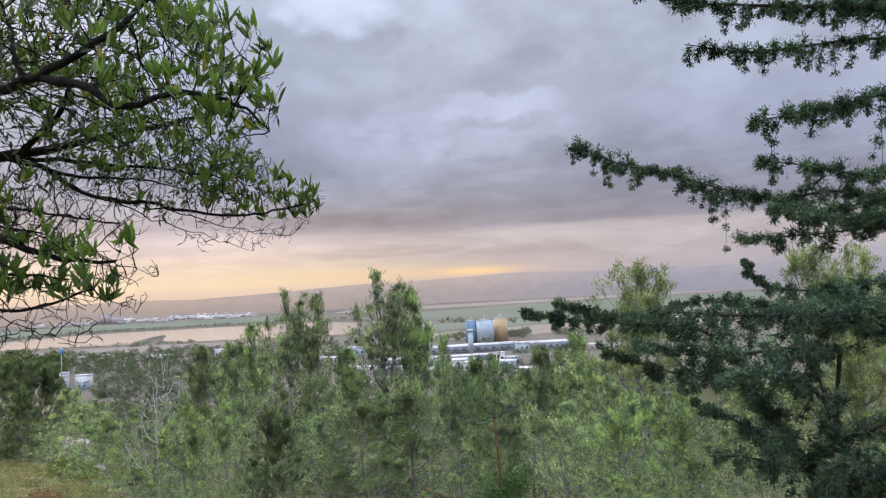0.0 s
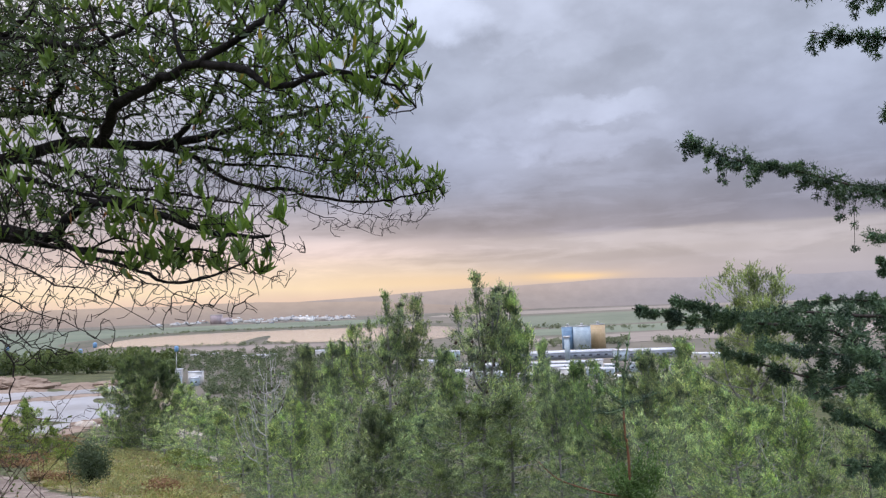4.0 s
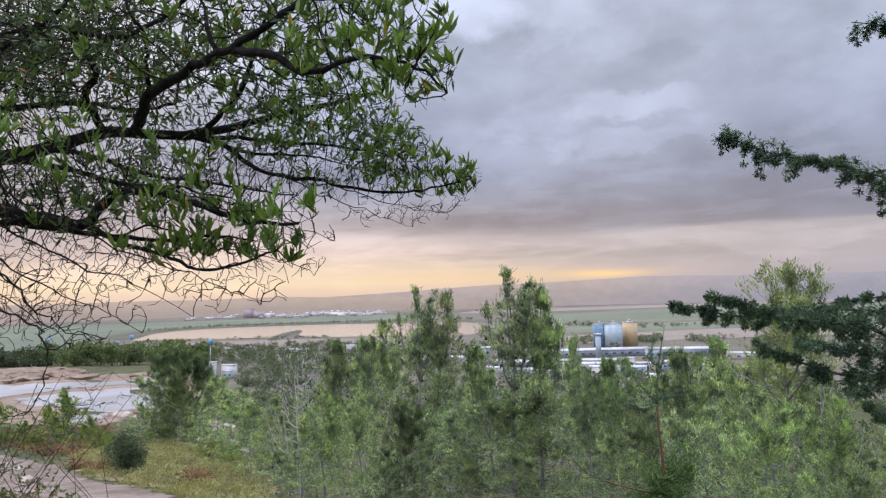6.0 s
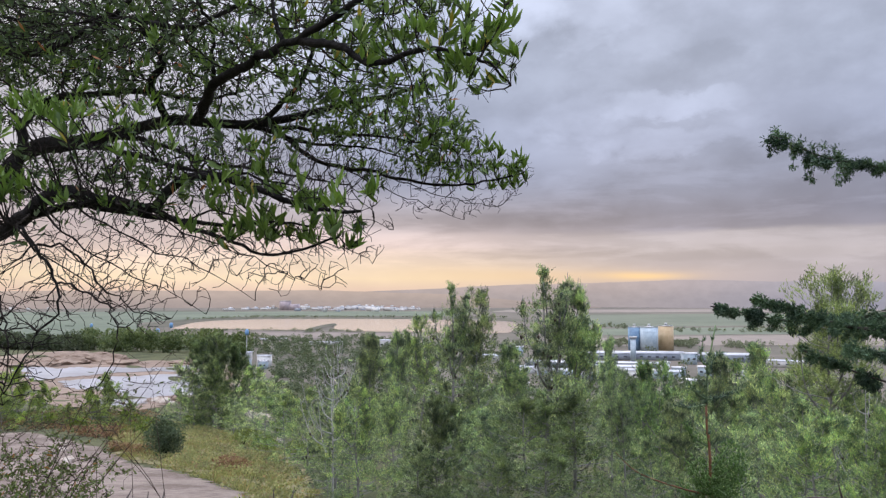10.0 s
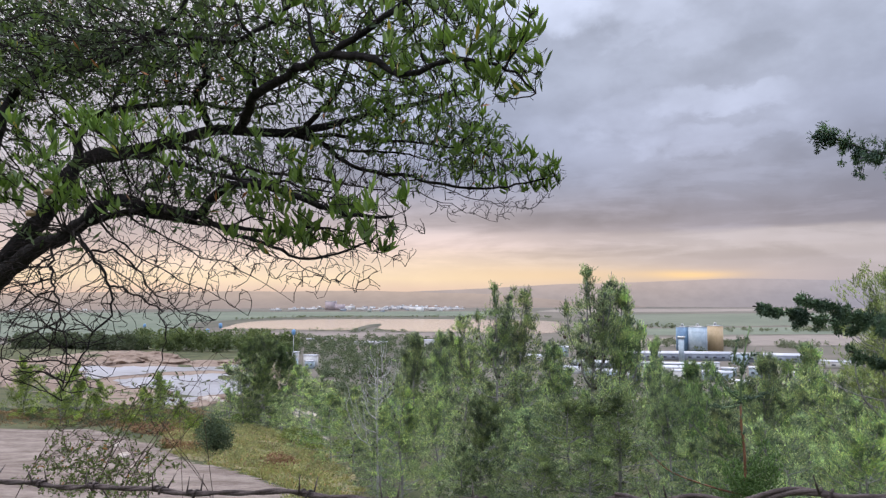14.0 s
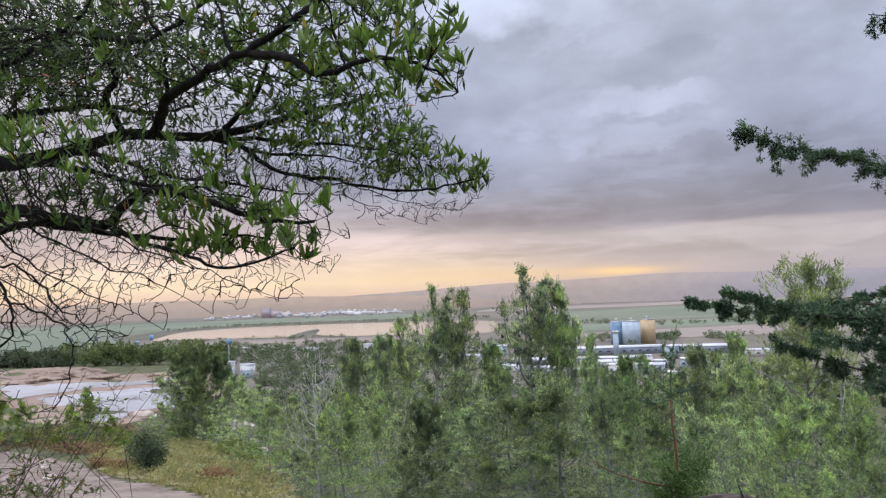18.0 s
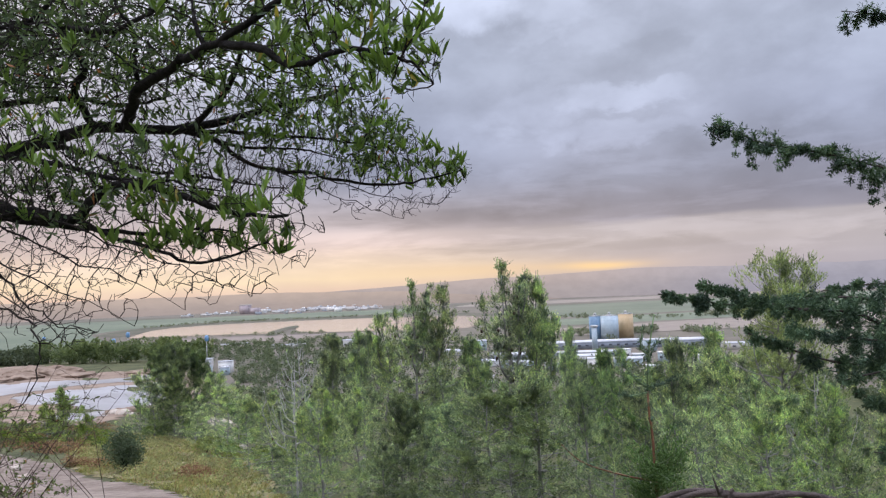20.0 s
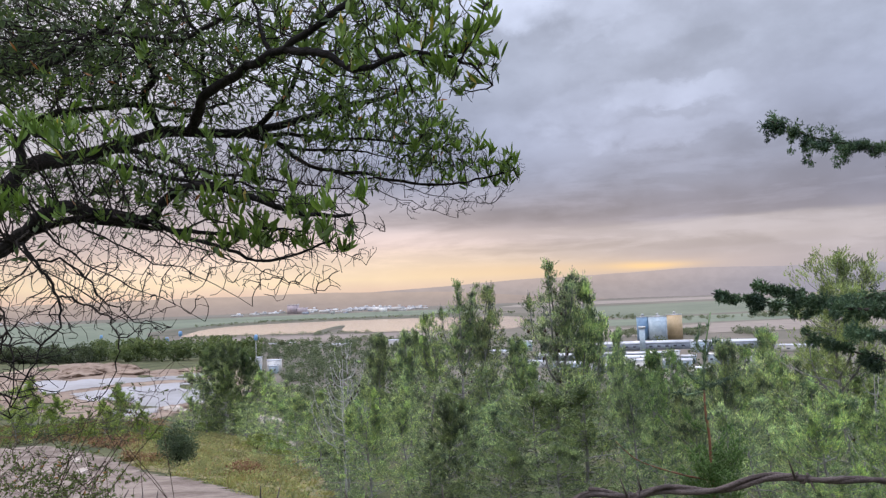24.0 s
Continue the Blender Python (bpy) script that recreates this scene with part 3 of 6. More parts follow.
patch("clearing", [(-146.64, 130.92), (-141.7, 144.17), (-144.68, 171.92), (-109.66, 145.67), (-91.08, 146.17), (-73.81, 133.92), (-52.47, 96.92), (-54.71, 87.92), (-47.16, 64.92), (-57.69, 66.17), (-77.65, 79.17), (-100.27, 89.67)], CLEARING, 0.06, 2.0, "brown levelled earth of a building site")
patch("wet_ground", [(-105.4, 112.42), (-105.1, 123.42), (-91.31, 129.17), (-84.37, 135.42), (-77.58, 125.92), (-87.72, 120.67), (-92.19, 109.67), (-96.05, 104.92)], WET, 0.12, 0.8, "pale wet chalk on the levelled earth", 0.4)
patch("wet_ground", [(-90.21, 103.42), (-85.34, 111.17), (-76.92, 120.67), (-71.88, 118.17), (-58.77, 96.67), (-61.75, 92.67), (-51.32, 70.17), (-56.45, 68.92), (-68.91, 91.67), (-80.79, 96.17)], WET, 0.12, 0.8, "pale wet chalk on the levelled earth", 0.4)
patch("wet_ground", [(-112.15, 116.17), (-114.44, 124.92), (-103.81, 120.42), (-104.22, 115.17)], WET, 0.12, 0.5, "pale wet chalk on the levelled earth", 0.2)


def sheet(name, outline, mat, z, label):
    """A flat sheet on the plain."""
    o = np.asarray(outline, float)
    o = curve(np.vstack([o, o[:1]]), 70)[:-1]
    bm = bmesh.new()
    f = bm.faces.new([bm.verts.new(p) for p in np.c_[o, np.full(len(o), z)]])
    f.normal_update()
    if f.normal.z < 0:
        f.normal_flip()
    bmesh.ops.triangulate(bm, faces=bm.faces[:])
    me = bpy.data.meshes.new(name)
    bm.to_mesh(me)
    bm.free()
    me.materials.append(mat)
    return part(name, me, None, kind="structure", label=label)


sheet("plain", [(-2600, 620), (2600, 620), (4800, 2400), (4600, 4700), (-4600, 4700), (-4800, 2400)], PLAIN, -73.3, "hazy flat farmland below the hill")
sheet("pond", [(-913.4, 1368.5), (-1060.4, 1714.2), (-1039.6, 1918.1), (-863, 2043.5), (-553.1, 2080), (-267.1, 1975.5), (-189.1, 1397.2), (-364.8, 1372.3), (-424.9, 1378.4), (-482.9, 1374.3), (-537.4, 1406.5), (-581.4, 1470.5), (-619.4, 1573.7), (-646.5, 1581.7), (-638.3, 1496), (-604.9, 1388.5), (-660.5, 1385.8), (-751, 1386.4), (-855.7, 1383.9)], WATER, -72.6, "still fish pond mirroring the evening sky")
sheet("field", [(-2926.4, 2284.1), (-2228.3, 2546.4), (-1548.3, 2806.5), (-664.8, 3078.1), (-540.4, 2501.9), (-900.2, 2328), (-1177, 2063), (-1178.9, 1642.3), (-893.6, 1211.4), (-1345.6, 1052.3)], FIELD_GREEN, -72.9, "dull green field beside the pond")
sheet("field", [(-133.3, 2694.8), (491.4, 3041.8), (1395.9, 3311.5), (918.7, 2181.9), (301.5, 1870.8), (-20.7, 1751.3)], FIELD_GREEN, -72.9, "dull green field on the plain")
sheet("field", [(-91.1, 1588.6), (414.4, 1808.1), (890, 1851.1), (796.3, 1657), (342.5, 1495.8), (-78.4, 1365.5)], FIELD_GREEN, -72.9, "dull green field on the plain")
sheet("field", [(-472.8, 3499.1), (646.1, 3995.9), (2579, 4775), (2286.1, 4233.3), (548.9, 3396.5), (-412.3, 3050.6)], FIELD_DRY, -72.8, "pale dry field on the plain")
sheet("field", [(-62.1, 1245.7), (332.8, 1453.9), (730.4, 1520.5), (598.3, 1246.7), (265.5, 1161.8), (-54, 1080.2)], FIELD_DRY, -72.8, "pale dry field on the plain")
sheet("reed_bank", [(-574.8, 1295.5), (-628.1, 1444.9), (-674.1, 1638.2), (-678.7, 1724), (-632.2, 1617), (-620.9, 1528.9), (-583.5, 1382.3), (-553.8, 1301.1)], BANK, -72.3, "dark reedy spit reaching into the pond")
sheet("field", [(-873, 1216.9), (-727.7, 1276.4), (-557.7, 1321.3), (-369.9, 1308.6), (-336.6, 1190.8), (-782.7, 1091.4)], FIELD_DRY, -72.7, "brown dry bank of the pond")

sheet("reed_bank", [(-1106.6, 1520.3), (-1196, 1874), (-1167.8, 2154.4), (-974.2, 2306.5), (-623, 2343.1), (-208.7, 2177.3), (-191.4, 1996.5), (-549.4, 2066.1), (-857.1, 2029.6), (-1032.8, 1905.5), (-1049.9, 1697.3), (-971.7, 1434.3)], BANK, -72.75, "dark reedy bank along the far shore")


def ridge(name, az0, az1, dist, base, heights, mat, label, n=160):
    """A long hill at the end of the plain, with its far side."""
    a = np.radians(np.linspace(az0, az1, n))
    h = np.interp(np.linspace(0, 1, n), np.linspace(0, 1, len(heights)), heights)
    h = h + np.array([noise.fractal((i * 0.13, dist * 0.01, 0), 1, 2, 4) for i in range(n)]) * np.maximum(h - base, 0) * 0.05
    rows = []
    for dd, f in [(-250, 0.0), (-120, 0.45), (0, 1.0), (120, 0.9), (200, 0.0)]:
        rows.append(np.stack([np.sin(a) * (dist + dd), np.cos(a) * (dist + dd), base + (h - base) * f], -1))
    v = np.concatenate(rows)
    i, j = np.meshgrid(np.arange(4), np.arange(n - 1), indexing="ij")
    q = (i * n + j).ravel()
    g = Geo().add(v, np.concatenate([np.stack([q, q + 1, q + n], -1), np.stack([q + 1, q + n + 1, q + n], -1)]))
    return part(name, g, mat, kind="structure", label=label, smooth=True)


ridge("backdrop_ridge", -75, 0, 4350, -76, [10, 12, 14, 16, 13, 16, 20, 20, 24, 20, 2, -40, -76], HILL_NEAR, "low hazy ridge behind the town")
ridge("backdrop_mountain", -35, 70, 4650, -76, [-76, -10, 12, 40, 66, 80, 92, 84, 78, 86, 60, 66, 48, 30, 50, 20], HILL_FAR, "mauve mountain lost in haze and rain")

# ---- the spreading broad-leaved tree beside the standing place ----
def broad_tree():
    r = np.random.default_rng(11)
    tree = thing("broadleaf_tree", "spreading evergreen tree with black limbs and lance-shaped leaves", "tree", where=(-3.75, 2.5, 0))
    off = np.array(tree.location)
    crotch = (-3.2, 2.4, 1.35)
    limbs = [
        ([(-3.75, 2.5, float(ground_z(-3.75, 2.5)) - 0.15), (-3.7, 2.48, 0.4), (-3.5, 2.45, 0.95), crotch], 0.11, 0.085, "trunk"),
        ([crotch] + [(-2.58, 2.27, 1.8), (-2.48, 2.37, 2.06), (-2.29, 2.37, 2.09), (-2.09, 2.42, 2.13), (-1.84, 2.42, 2.18), (-1.7, 2.44, 2.17), (-1.54, 2.47, 2.16), (-1.35, 2.52, 2.19), (-1.18, 2.57, 2.24), (-1, 2.62, 2.28), (-0.81, 2.67, 2.33)], 0.06, 0.007, "limb"),
        ([(-1.72, 2.44, 2.18), (-1.62, 2.32, 2.2), (-1.49, 2.17, 2.23), (-1.26, 1.97, 2.22), (-1.07, 1.84, 2.22), (-0.99, 1.79, 2.22), (-0.91, 1.77, 2.25), (-0.83, 1.77, 2.3), (-0.75, 1.82, 2.39), (-0.68, 1.87, 2.53)], 0.026, 0.007, "limb"),
        ([(-1, 1.8, 2.22), (-0.92, 1.76, 2.19), (-0.84, 1.74, 2.17), (-0.77, 1.72, 2.11), (-0.68, 1.7, 2.11), (-0.61, 1.7, 2.13), (-0.53, 1.72, 2.12), (-0.44, 1.72, 2.09), (-0.38, 1.74, 2.03)], 0.016, 0.003, "limb"),
        ([(-1.54, 2.47, 2.16), (-1.4, 2.52, 2.12), (-1.32, 2.6, 2.05), (-1.21, 2.67, 2.01), (-1.09, 2.74, 2), (-0.94, 2.82, 1.97), (-0.76, 2.87, 1.95), (-0.59, 2.92, 1.98), (-0.49, 2.92, 2)], 0.013, 0.004, "limb"),
        ([(-1.45, 2.49, 2.18), (-1.37, 2.42, 2.21), (-1.28, 2.37, 2.25), (-1.2, 2.32, 2.32), (-1.17, 2.32, 2.44), (-1.08, 2.32, 2.6)], 0.016, 0.005, "limb"),
        ([(-1.84, 2.42, 2.18), (-1.85, 2.32, 2.3), (-1.76, 2.27, 2.36), (-1.83, 2.22, 2.5), (-1.62, 2.12, 2.43), (-1.49, 2.07, 2.41), (-1.32, 2.02, 2.45), (-1.16, 2.02, 2.56)], 0.018, 0.006, "limb"),
        ([crotch] + [(-2.31, 1.97, 1.65), (-2.11, 1.9, 1.69), (-1.96, 1.87, 1.75), (-1.84, 1.87, 1.82), (-1.73, 1.89, 1.79), (-1.63, 1.92, 1.78), (-1.55, 1.92, 1.76), (-1.45, 1.92, 1.85), (-1.27, 1.87, 1.84), (-1.1, 1.84, 1.78), (-0.95, 1.82, 1.73), (-0.81, 1.8, 1.72)], 0.055, 0.005, "limb"),
        ([(-1.55, 1.92, 1.76), (-1.4, 1.87, 1.7), (-1.2, 1.82, 1.64), (-1.11, 1.82, 1.6), (-1.02, 1.82, 1.61), (-0.88, 1.82, 1.65)], 0.011, 0.003, "limb"),
        ([(-2.48, 2.37, 2.06), (-2.52, 2.42, 2.21), (-2.44, 2.47, 2.31), (-2.27, 2.47, 2.32), (-2.04, 2.52, 2.34), (-1.8, 2.52, 2.29), (-1.6, 2.52, 2.3)], 0.024, 0.006, "limb"),
        ([(-2.84, 2.22, 1.92), (-2.81, 2.32, 2.36), (-2.61, 2.32, 2.48), (-2.37, 2.32, 2.46), (-2.12, 2.27, 2.51), (-1.9, 2.22, 2.57), (-1.81, 2.22, 2.72)], 0.035, 0.008, "limb"),
        ([crotch] + [(-2.99, 2.22, 2.11), (-3.02, 2.27, 2.48), (-3.01, 2.32, 2.89), (-2.77, 2.32, 3.21), (-2.44, 2.32, 3.48)], 0.06, 0.012, "limb"),
        ([(-1.98, 1.89, 1.74), (-1.84, 1.92, 1.78), (-1.71, 1.94, 1.76), (-1.51, 1.92, 1.73), (-1.3, 1.87, 1.7), (-1.12, 1.84, 1.7), (-0.95, 1.82, 1.68)], 0.016, 0.003, "limb"),
        ([(-2.29, 2.37, 2.09), (-2.01, 2.22, 2.04), (-1.74, 2.12, 1.97), (-1.5, 2.02, 1.9), (-1.26, 1.92, 1.86), (-1.04, 1.87, 1.81)], 0.017, 0.003, "limb"),
        ([(-2.09, 2.42, 2.13), (-1.82, 2.37, 2.07), (-1.62, 2.32, 1.99), (-1.41, 2.32, 1.95), (-1.21, 2.32, 1.91), (-1.03, 2.32, 1.88)], 0.013, 0.003, "limb"),
        ([(-1.54, 2.47, 2.16), (-1.35, 2.52, 2.15), (-1.18, 2.57, 2.13), (-0.96, 2.62, 2.11), (-0.78, 2.67, 2.07)], 0.012, 0.003, "limb"),
        ([(-1.4, 2.52, 2.12), (-1.26, 2.54, 2.08), (-1.1, 2.62, 2.08), (-0.93, 2.7, 2.04)], 0.009, 0.002, "limb"),
        ([(-1.49, 2.17, 2.23), (-1.47, 2.12, 2.31), (-1.44, 2.07, 2.39), (-1.47, 2.02, 2.47), (-1.52, 2.02, 2.6)], 0.010, 0.004, "limb"),
        ([(-1.07, 1.84, 2.22), (-1.11, 1.87, 2.31), (-1.15, 1.92, 2.4), (-1.19, 1.92, 2.52)], 0.010, 0.004, "limb"),
        ([(-2.03, 1.88, 1.73), (-1.85, 1.77, 1.64), (-1.75, 1.72, 1.57), (-1.7, 1.7, 1.51), (-1.67, 1.68, 1.45), (-1.73, 1.67, 1.38), (-1.77, 1.67, 1.3), (-1.85, 1.68, 1.2)], 0.009, 0.0025, "dead_branch"),
        ([(-1.7, 1.7, 1.52), (-1.58, 1.67, 1.49), (-1.5, 1.66, 1.46), (-1.46, 1.65, 1.4), (-1.46, 1.65, 1.34), (-1.49, 1.65, 1.25), (-1.56, 1.65, 1.22)], 0.005, 0.0015, "dead_branch"),
        ([(-1.83, 1.76, 1.64), (-1.74, 1.78, 1.62), (-1.66, 1.78, 1.57), (-1.62, 1.78, 1.52), (-1.51, 1.77, 1.45), (-1.38, 1.77, 1.42)], 0.006, 0.0015, "dead_branch"),
        ([(-2.14, 1.91, 1.68), (-2.1, 1.87, 1.61), (-2.04, 1.82, 1.53), (-1.95, 1.77, 1.42), (-1.88, 1.72, 1.29), (-1.89, 1.72, 1.16)], 0.007, 0.002, "dead_branch"),
        # thin dead branches that sweep down and outwards below the low limb
        ([(-1.63, 1.92, 1.78), (-1.54, 1.76, 1.76), (-1.32, 1.8, 1.66), (-1.1, 1.82, 1.58), (-0.94, 1.84, 1.51)], 0.006, 0.0012, "dead_branch"),
        ([(-1.73, 1.89, 1.79), (-1.66, 1.73, 1.74), (-1.47, 1.76, 1.64), (-1.28, 1.83, 1.55), (-1.15, 1.85, 1.47)], 0.006, 0.0012, "dead_branch"),
        ([(-1.84, 1.87, 1.82), (-1.75, 1.72, 1.71), (-1.59, 1.73, 1.6), (-1.42, 1.8, 1.5), (-1.29, 1.82, 1.43)], 0.006, 0.0012, "dead_branch"),
        ([(-1.4, 1.87, 1.7), (-1.3, 1.86, 1.74), (-1.09, 1.87, 1.67), (-0.88, 1.91, 1.62), (-0.82, 1.94, 1.58)], 0.005, 0.0012, "dead_branch"),
        ([(-1.96, 1.87, 1.75), (-1.81, 1.66, 1.67), (-1.7, 1.71, 1.57), (-1.54, 1.77, 1.45), (-1.47, 1.82, 1.36)], 0.006, 0.0012, "dead_branch"),
        ([(-1.27, 1.87, 1.84), (-1.15, 1.99, 1.83), (-0.98, 1.97, 1.77), (-0.81, 1.93, 1.7), (-0.76, 1.95, 1.68)], 0.005, 0.0012, "dead_branch"),
        ([(-1.32, 2.6, 2.05), (-1.1, 2.6, 1.95), (-0.96, 2.71, 1.89), (-0.81, 2.81, 1.83), (-0.72, 2.83, 1.8)], 0.005, 0.0012, "dead_branch"),
        ([(-1.21, 2.67, 2.01), (-0.98, 2.69, 1.96), (-0.83, 2.79, 1.9), (-0.68, 2.88, 1.87), (-0.59, 2.9, 1.86)], 0.005, 0.0012, "dead_branch"),
    ]
    seeds = []
    for pts, r0, r1, name in limbs:
        c = curve(pts, max(12, 4 * len(pts)))
        c[1:-1] += r.normal(size=c[1:-1].shape) * (0.003 if name != "dead_branch" else 0.005)
        rad = (0.85 if name != "dead_branch" else 0.7) * np.linspace(r0, r1, len(c)) * (1 + 0.05 * r.normal(size=len(c)))
        part(name, Geo().tube(c - off, rad, 9 if r0 > .02 else 6), BARK_DARK if r0 > 0.008 else TWIG, tree, smooth=True)
        if name != "trunk":
            seeds += list(curve(pts, max(10, int(np.linalg.norm(np.diff(np.array(pts), axis=0), axis=1).sum() / 0.05)))[1:])
    # leafy lobes: centre, half sizes, twigs, share of dull shade-toned leaves
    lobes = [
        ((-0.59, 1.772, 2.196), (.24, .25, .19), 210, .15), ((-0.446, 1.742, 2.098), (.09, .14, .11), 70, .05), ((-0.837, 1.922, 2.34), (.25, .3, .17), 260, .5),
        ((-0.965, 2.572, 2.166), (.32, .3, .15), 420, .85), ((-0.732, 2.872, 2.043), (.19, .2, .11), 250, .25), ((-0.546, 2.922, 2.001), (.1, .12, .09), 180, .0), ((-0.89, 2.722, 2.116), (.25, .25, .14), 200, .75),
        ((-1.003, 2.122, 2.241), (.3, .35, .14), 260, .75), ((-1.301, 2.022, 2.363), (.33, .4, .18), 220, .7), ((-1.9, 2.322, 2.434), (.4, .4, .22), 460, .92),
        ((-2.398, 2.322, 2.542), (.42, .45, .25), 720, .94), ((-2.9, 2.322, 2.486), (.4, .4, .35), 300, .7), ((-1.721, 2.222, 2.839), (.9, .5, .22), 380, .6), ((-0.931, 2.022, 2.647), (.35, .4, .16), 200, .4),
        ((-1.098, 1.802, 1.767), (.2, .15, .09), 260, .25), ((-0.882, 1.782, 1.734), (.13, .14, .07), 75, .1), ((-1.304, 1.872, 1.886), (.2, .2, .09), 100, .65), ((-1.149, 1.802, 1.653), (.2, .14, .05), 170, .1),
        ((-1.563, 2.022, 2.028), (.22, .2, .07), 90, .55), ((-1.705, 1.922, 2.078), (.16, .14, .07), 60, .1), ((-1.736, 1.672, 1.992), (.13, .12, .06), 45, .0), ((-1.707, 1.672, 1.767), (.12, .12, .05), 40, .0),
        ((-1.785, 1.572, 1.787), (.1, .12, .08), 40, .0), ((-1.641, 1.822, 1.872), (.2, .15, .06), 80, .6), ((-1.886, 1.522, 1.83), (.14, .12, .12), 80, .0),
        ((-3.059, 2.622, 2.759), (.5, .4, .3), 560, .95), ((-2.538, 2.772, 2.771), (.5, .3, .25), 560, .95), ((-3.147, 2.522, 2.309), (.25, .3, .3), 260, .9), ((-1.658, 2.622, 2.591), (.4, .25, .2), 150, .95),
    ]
    bare = [((-1.361, 1.822, 1.625), (.26, .16, .08), 330), ((-1.608, 1.772, 1.524), (.24, .16, .1), 380), ((-0.948, 1.822, 1.652), (.14, .12, .05), 60), ((-1.077, 1.802, 1.571), (.12, .12, .07), 50),
            ((-1.777, 1.702, 1.424), (.16, .12, .1), 170), ((-1.435, 1.722, 1.426), (.1, .1, .05), 70), ((-1.828, 1.702, 1.259), (.13, .1, .1), 90), ((-0.951, 2.772, 1.939), (.3, .2, .05), 24), ((-1.195, 2.622, 2.086), (.3, .25, .1), 130),
            ((-1.528, 2.322, 2.082), (.3, .25, .1), 160), ((-1.098, 2.122, 1.866), (.25, .2, .08), 90), ((-2.046, 2.122, 2.043), (.3, .25, .12), 150), ((-0.934, 1.792, 1.554), (.04, .08, .06), 16), ((-1.299, 1.772, 1.507), (.05, .06, .05), 18), ((-0.687, 2.892, 1.895), (.2, .12, .05), 16), ((-0.594, 2.922, 1.937), (.12, .1, .06), 30)]
    lobes += [((-1.616, 2.222, 2.442), (.26, .3, .15), 170, .95), ((-1.001, 2.772, 2.024), (.2, .15, .08), 70, .7), ((-1.153, 2.642, 2.053), (.2, .15, .08), 60, .85), ((-0.915, 1.802, 1.653), (.11, .1, .05), 60, .05), ((-2.233, 2.422, 2.327), (.4, .2, .12), 150, .95), ((-1.651, 2.322, 2.284), (.28, .25, .15), 190, .95), ((-1.069, 2.472, 2.202), (.32, .25, .14), 190, .95), ((-2.592, 2.422, 2.301), (.25, .2, .12), 110, .9), ((-0.794, 2.822, 2.104), (.22, .2, .12), 130, .8), ((-1.631, 1.972, 1.898), (.3, .2, .1), 190, .9), ((-1.368, 2.122, 1.972), (.3, .2, .1), 90, .85), ((-1.955, 2.022, 1.919), (.3, .2, .14), 170, .9), ((-1.399, 1.872, 1.819), (.25, .15, .08), 130, .7), ((-1.209, 2.422, 2.154), (.3, .2, .1), 130, .9)]
    bare += [((-1.437, 1.902, 1.807), (.28, .16, .1), 130), ((-1.343, 2.322, 2.052), (.3, .2, .12), 70), ((-2.171, 1.822, 1.526), (.16, .15, .14), 150), ((-2.085, 1.772, 1.314), (.13, .12, .12), 110), ((-1.752, 1.822, 1.63), (.2, .15, .07), 110), ((-1.872, 1.722, 1.355), (.12, .1, .14), 90)]
    lobes += [((-1.81, 1.484, 1.904), (.09, .10, .07), 60, 0), ((-1.84, 1.477, 1.806), (.09, .10, .07), 50, 0), ((-1.846, 1.431, 1.95), (.08, .10, .06), 40, 0),
              ((-2.2, 1.817, 2.36), (.28, .25, .14), 220, .95), ((-2.05, 1.93, 2.44), (.3, .25, .15), 120, .95), ((-1.856, 2.0, 2.338), (.28, .22, .14), 220, .95)]
    bare += [((-1.96, 1.663, 1.588), (.16, .14, .09), 120), ((-1.88, 1.736, 1.663), (.18, .14, .08), 120), ((-1.96, 1.668, 1.455), (.15, .12, .1), 90), ((-1.665, 1.79, 1.716), (.24, .16, .08), 150), ((-2.0, 1.614, 1.676), (.12, .12, .1), 90),
             ((-1.995, 1.624, 1.325), (.12, .1, .12), 60), ((-1.525, 1.884, 1.814), (.24, .16, .09), 150), ((-1.722, 1.724, 1.837), (.2, .14, .09), 130), ((-1.367, 1.97, 1.914), (.24, .18, .1), 130), ((-1.19, 2.07, 1.884), (.24, .18, .09), 110), ((-0.98, 1.98, 1.66), (.16, .14, .06), 40)]
    lobes += [((-1.844, 1.629, 1.707), (.14, .12, .06), 60, .9), ((-1.633, 1.75, 1.73), (.16, .12, .06), 80, .9), ((-1.469, 1.807, 1.766), (.16, .12, .06), 80, .85), ((-1.322, 1.898, 1.808), (.18, .12, .07), 80, .8), ((-1.784, 1.675, 1.798), (.14, .12, .06), 60, .8)]
    bare += [((-0.844, 1.873, 1.615), (.09, .1, .05), 22), ((-0.811, 1.931, 1.705), (.08, .1, .05), 22), ((-0.846, 2.744, 1.851), (.16, .12, .035), 34), ((-0.719, 2.827, 1.844), (.15, .12, .035), 34), ((-0.963, 1.771, 1.579), (.12, .1, .06), 40), ((-1.022, 1.744, 1.53), (.1, .1, .05), 22), ((-0.904, 1.798, 1.53), (.07, .08, .05), 12)]
    goals, dull = [], []
    for c, s, n, share in lobes:
        n = int(n * (2.5 if share >= .7 else 1.7))
        goals.append(ellipsoid_points(c, s, n, r))
        dull += [share] * n
    count = sum(len(g) for g in goals)
    for c, s, n in bare + [(c, s, n * .4) for c, s, n, share in lobes]:
        n = int(n * 4.8)
        goals.append(ellipsoid_points(c, s, n, r))
    goals = np.concatenate(goals)
    nodes, parent = grow(seeds, goals, 0.55, 0.028, 0.026, 80, 0.32, r)
    g = Geo()
    tips, rad, kids = twigs(g, nodes, parent, len(seeds), 0.0010, 2.5, 3, 0.010)
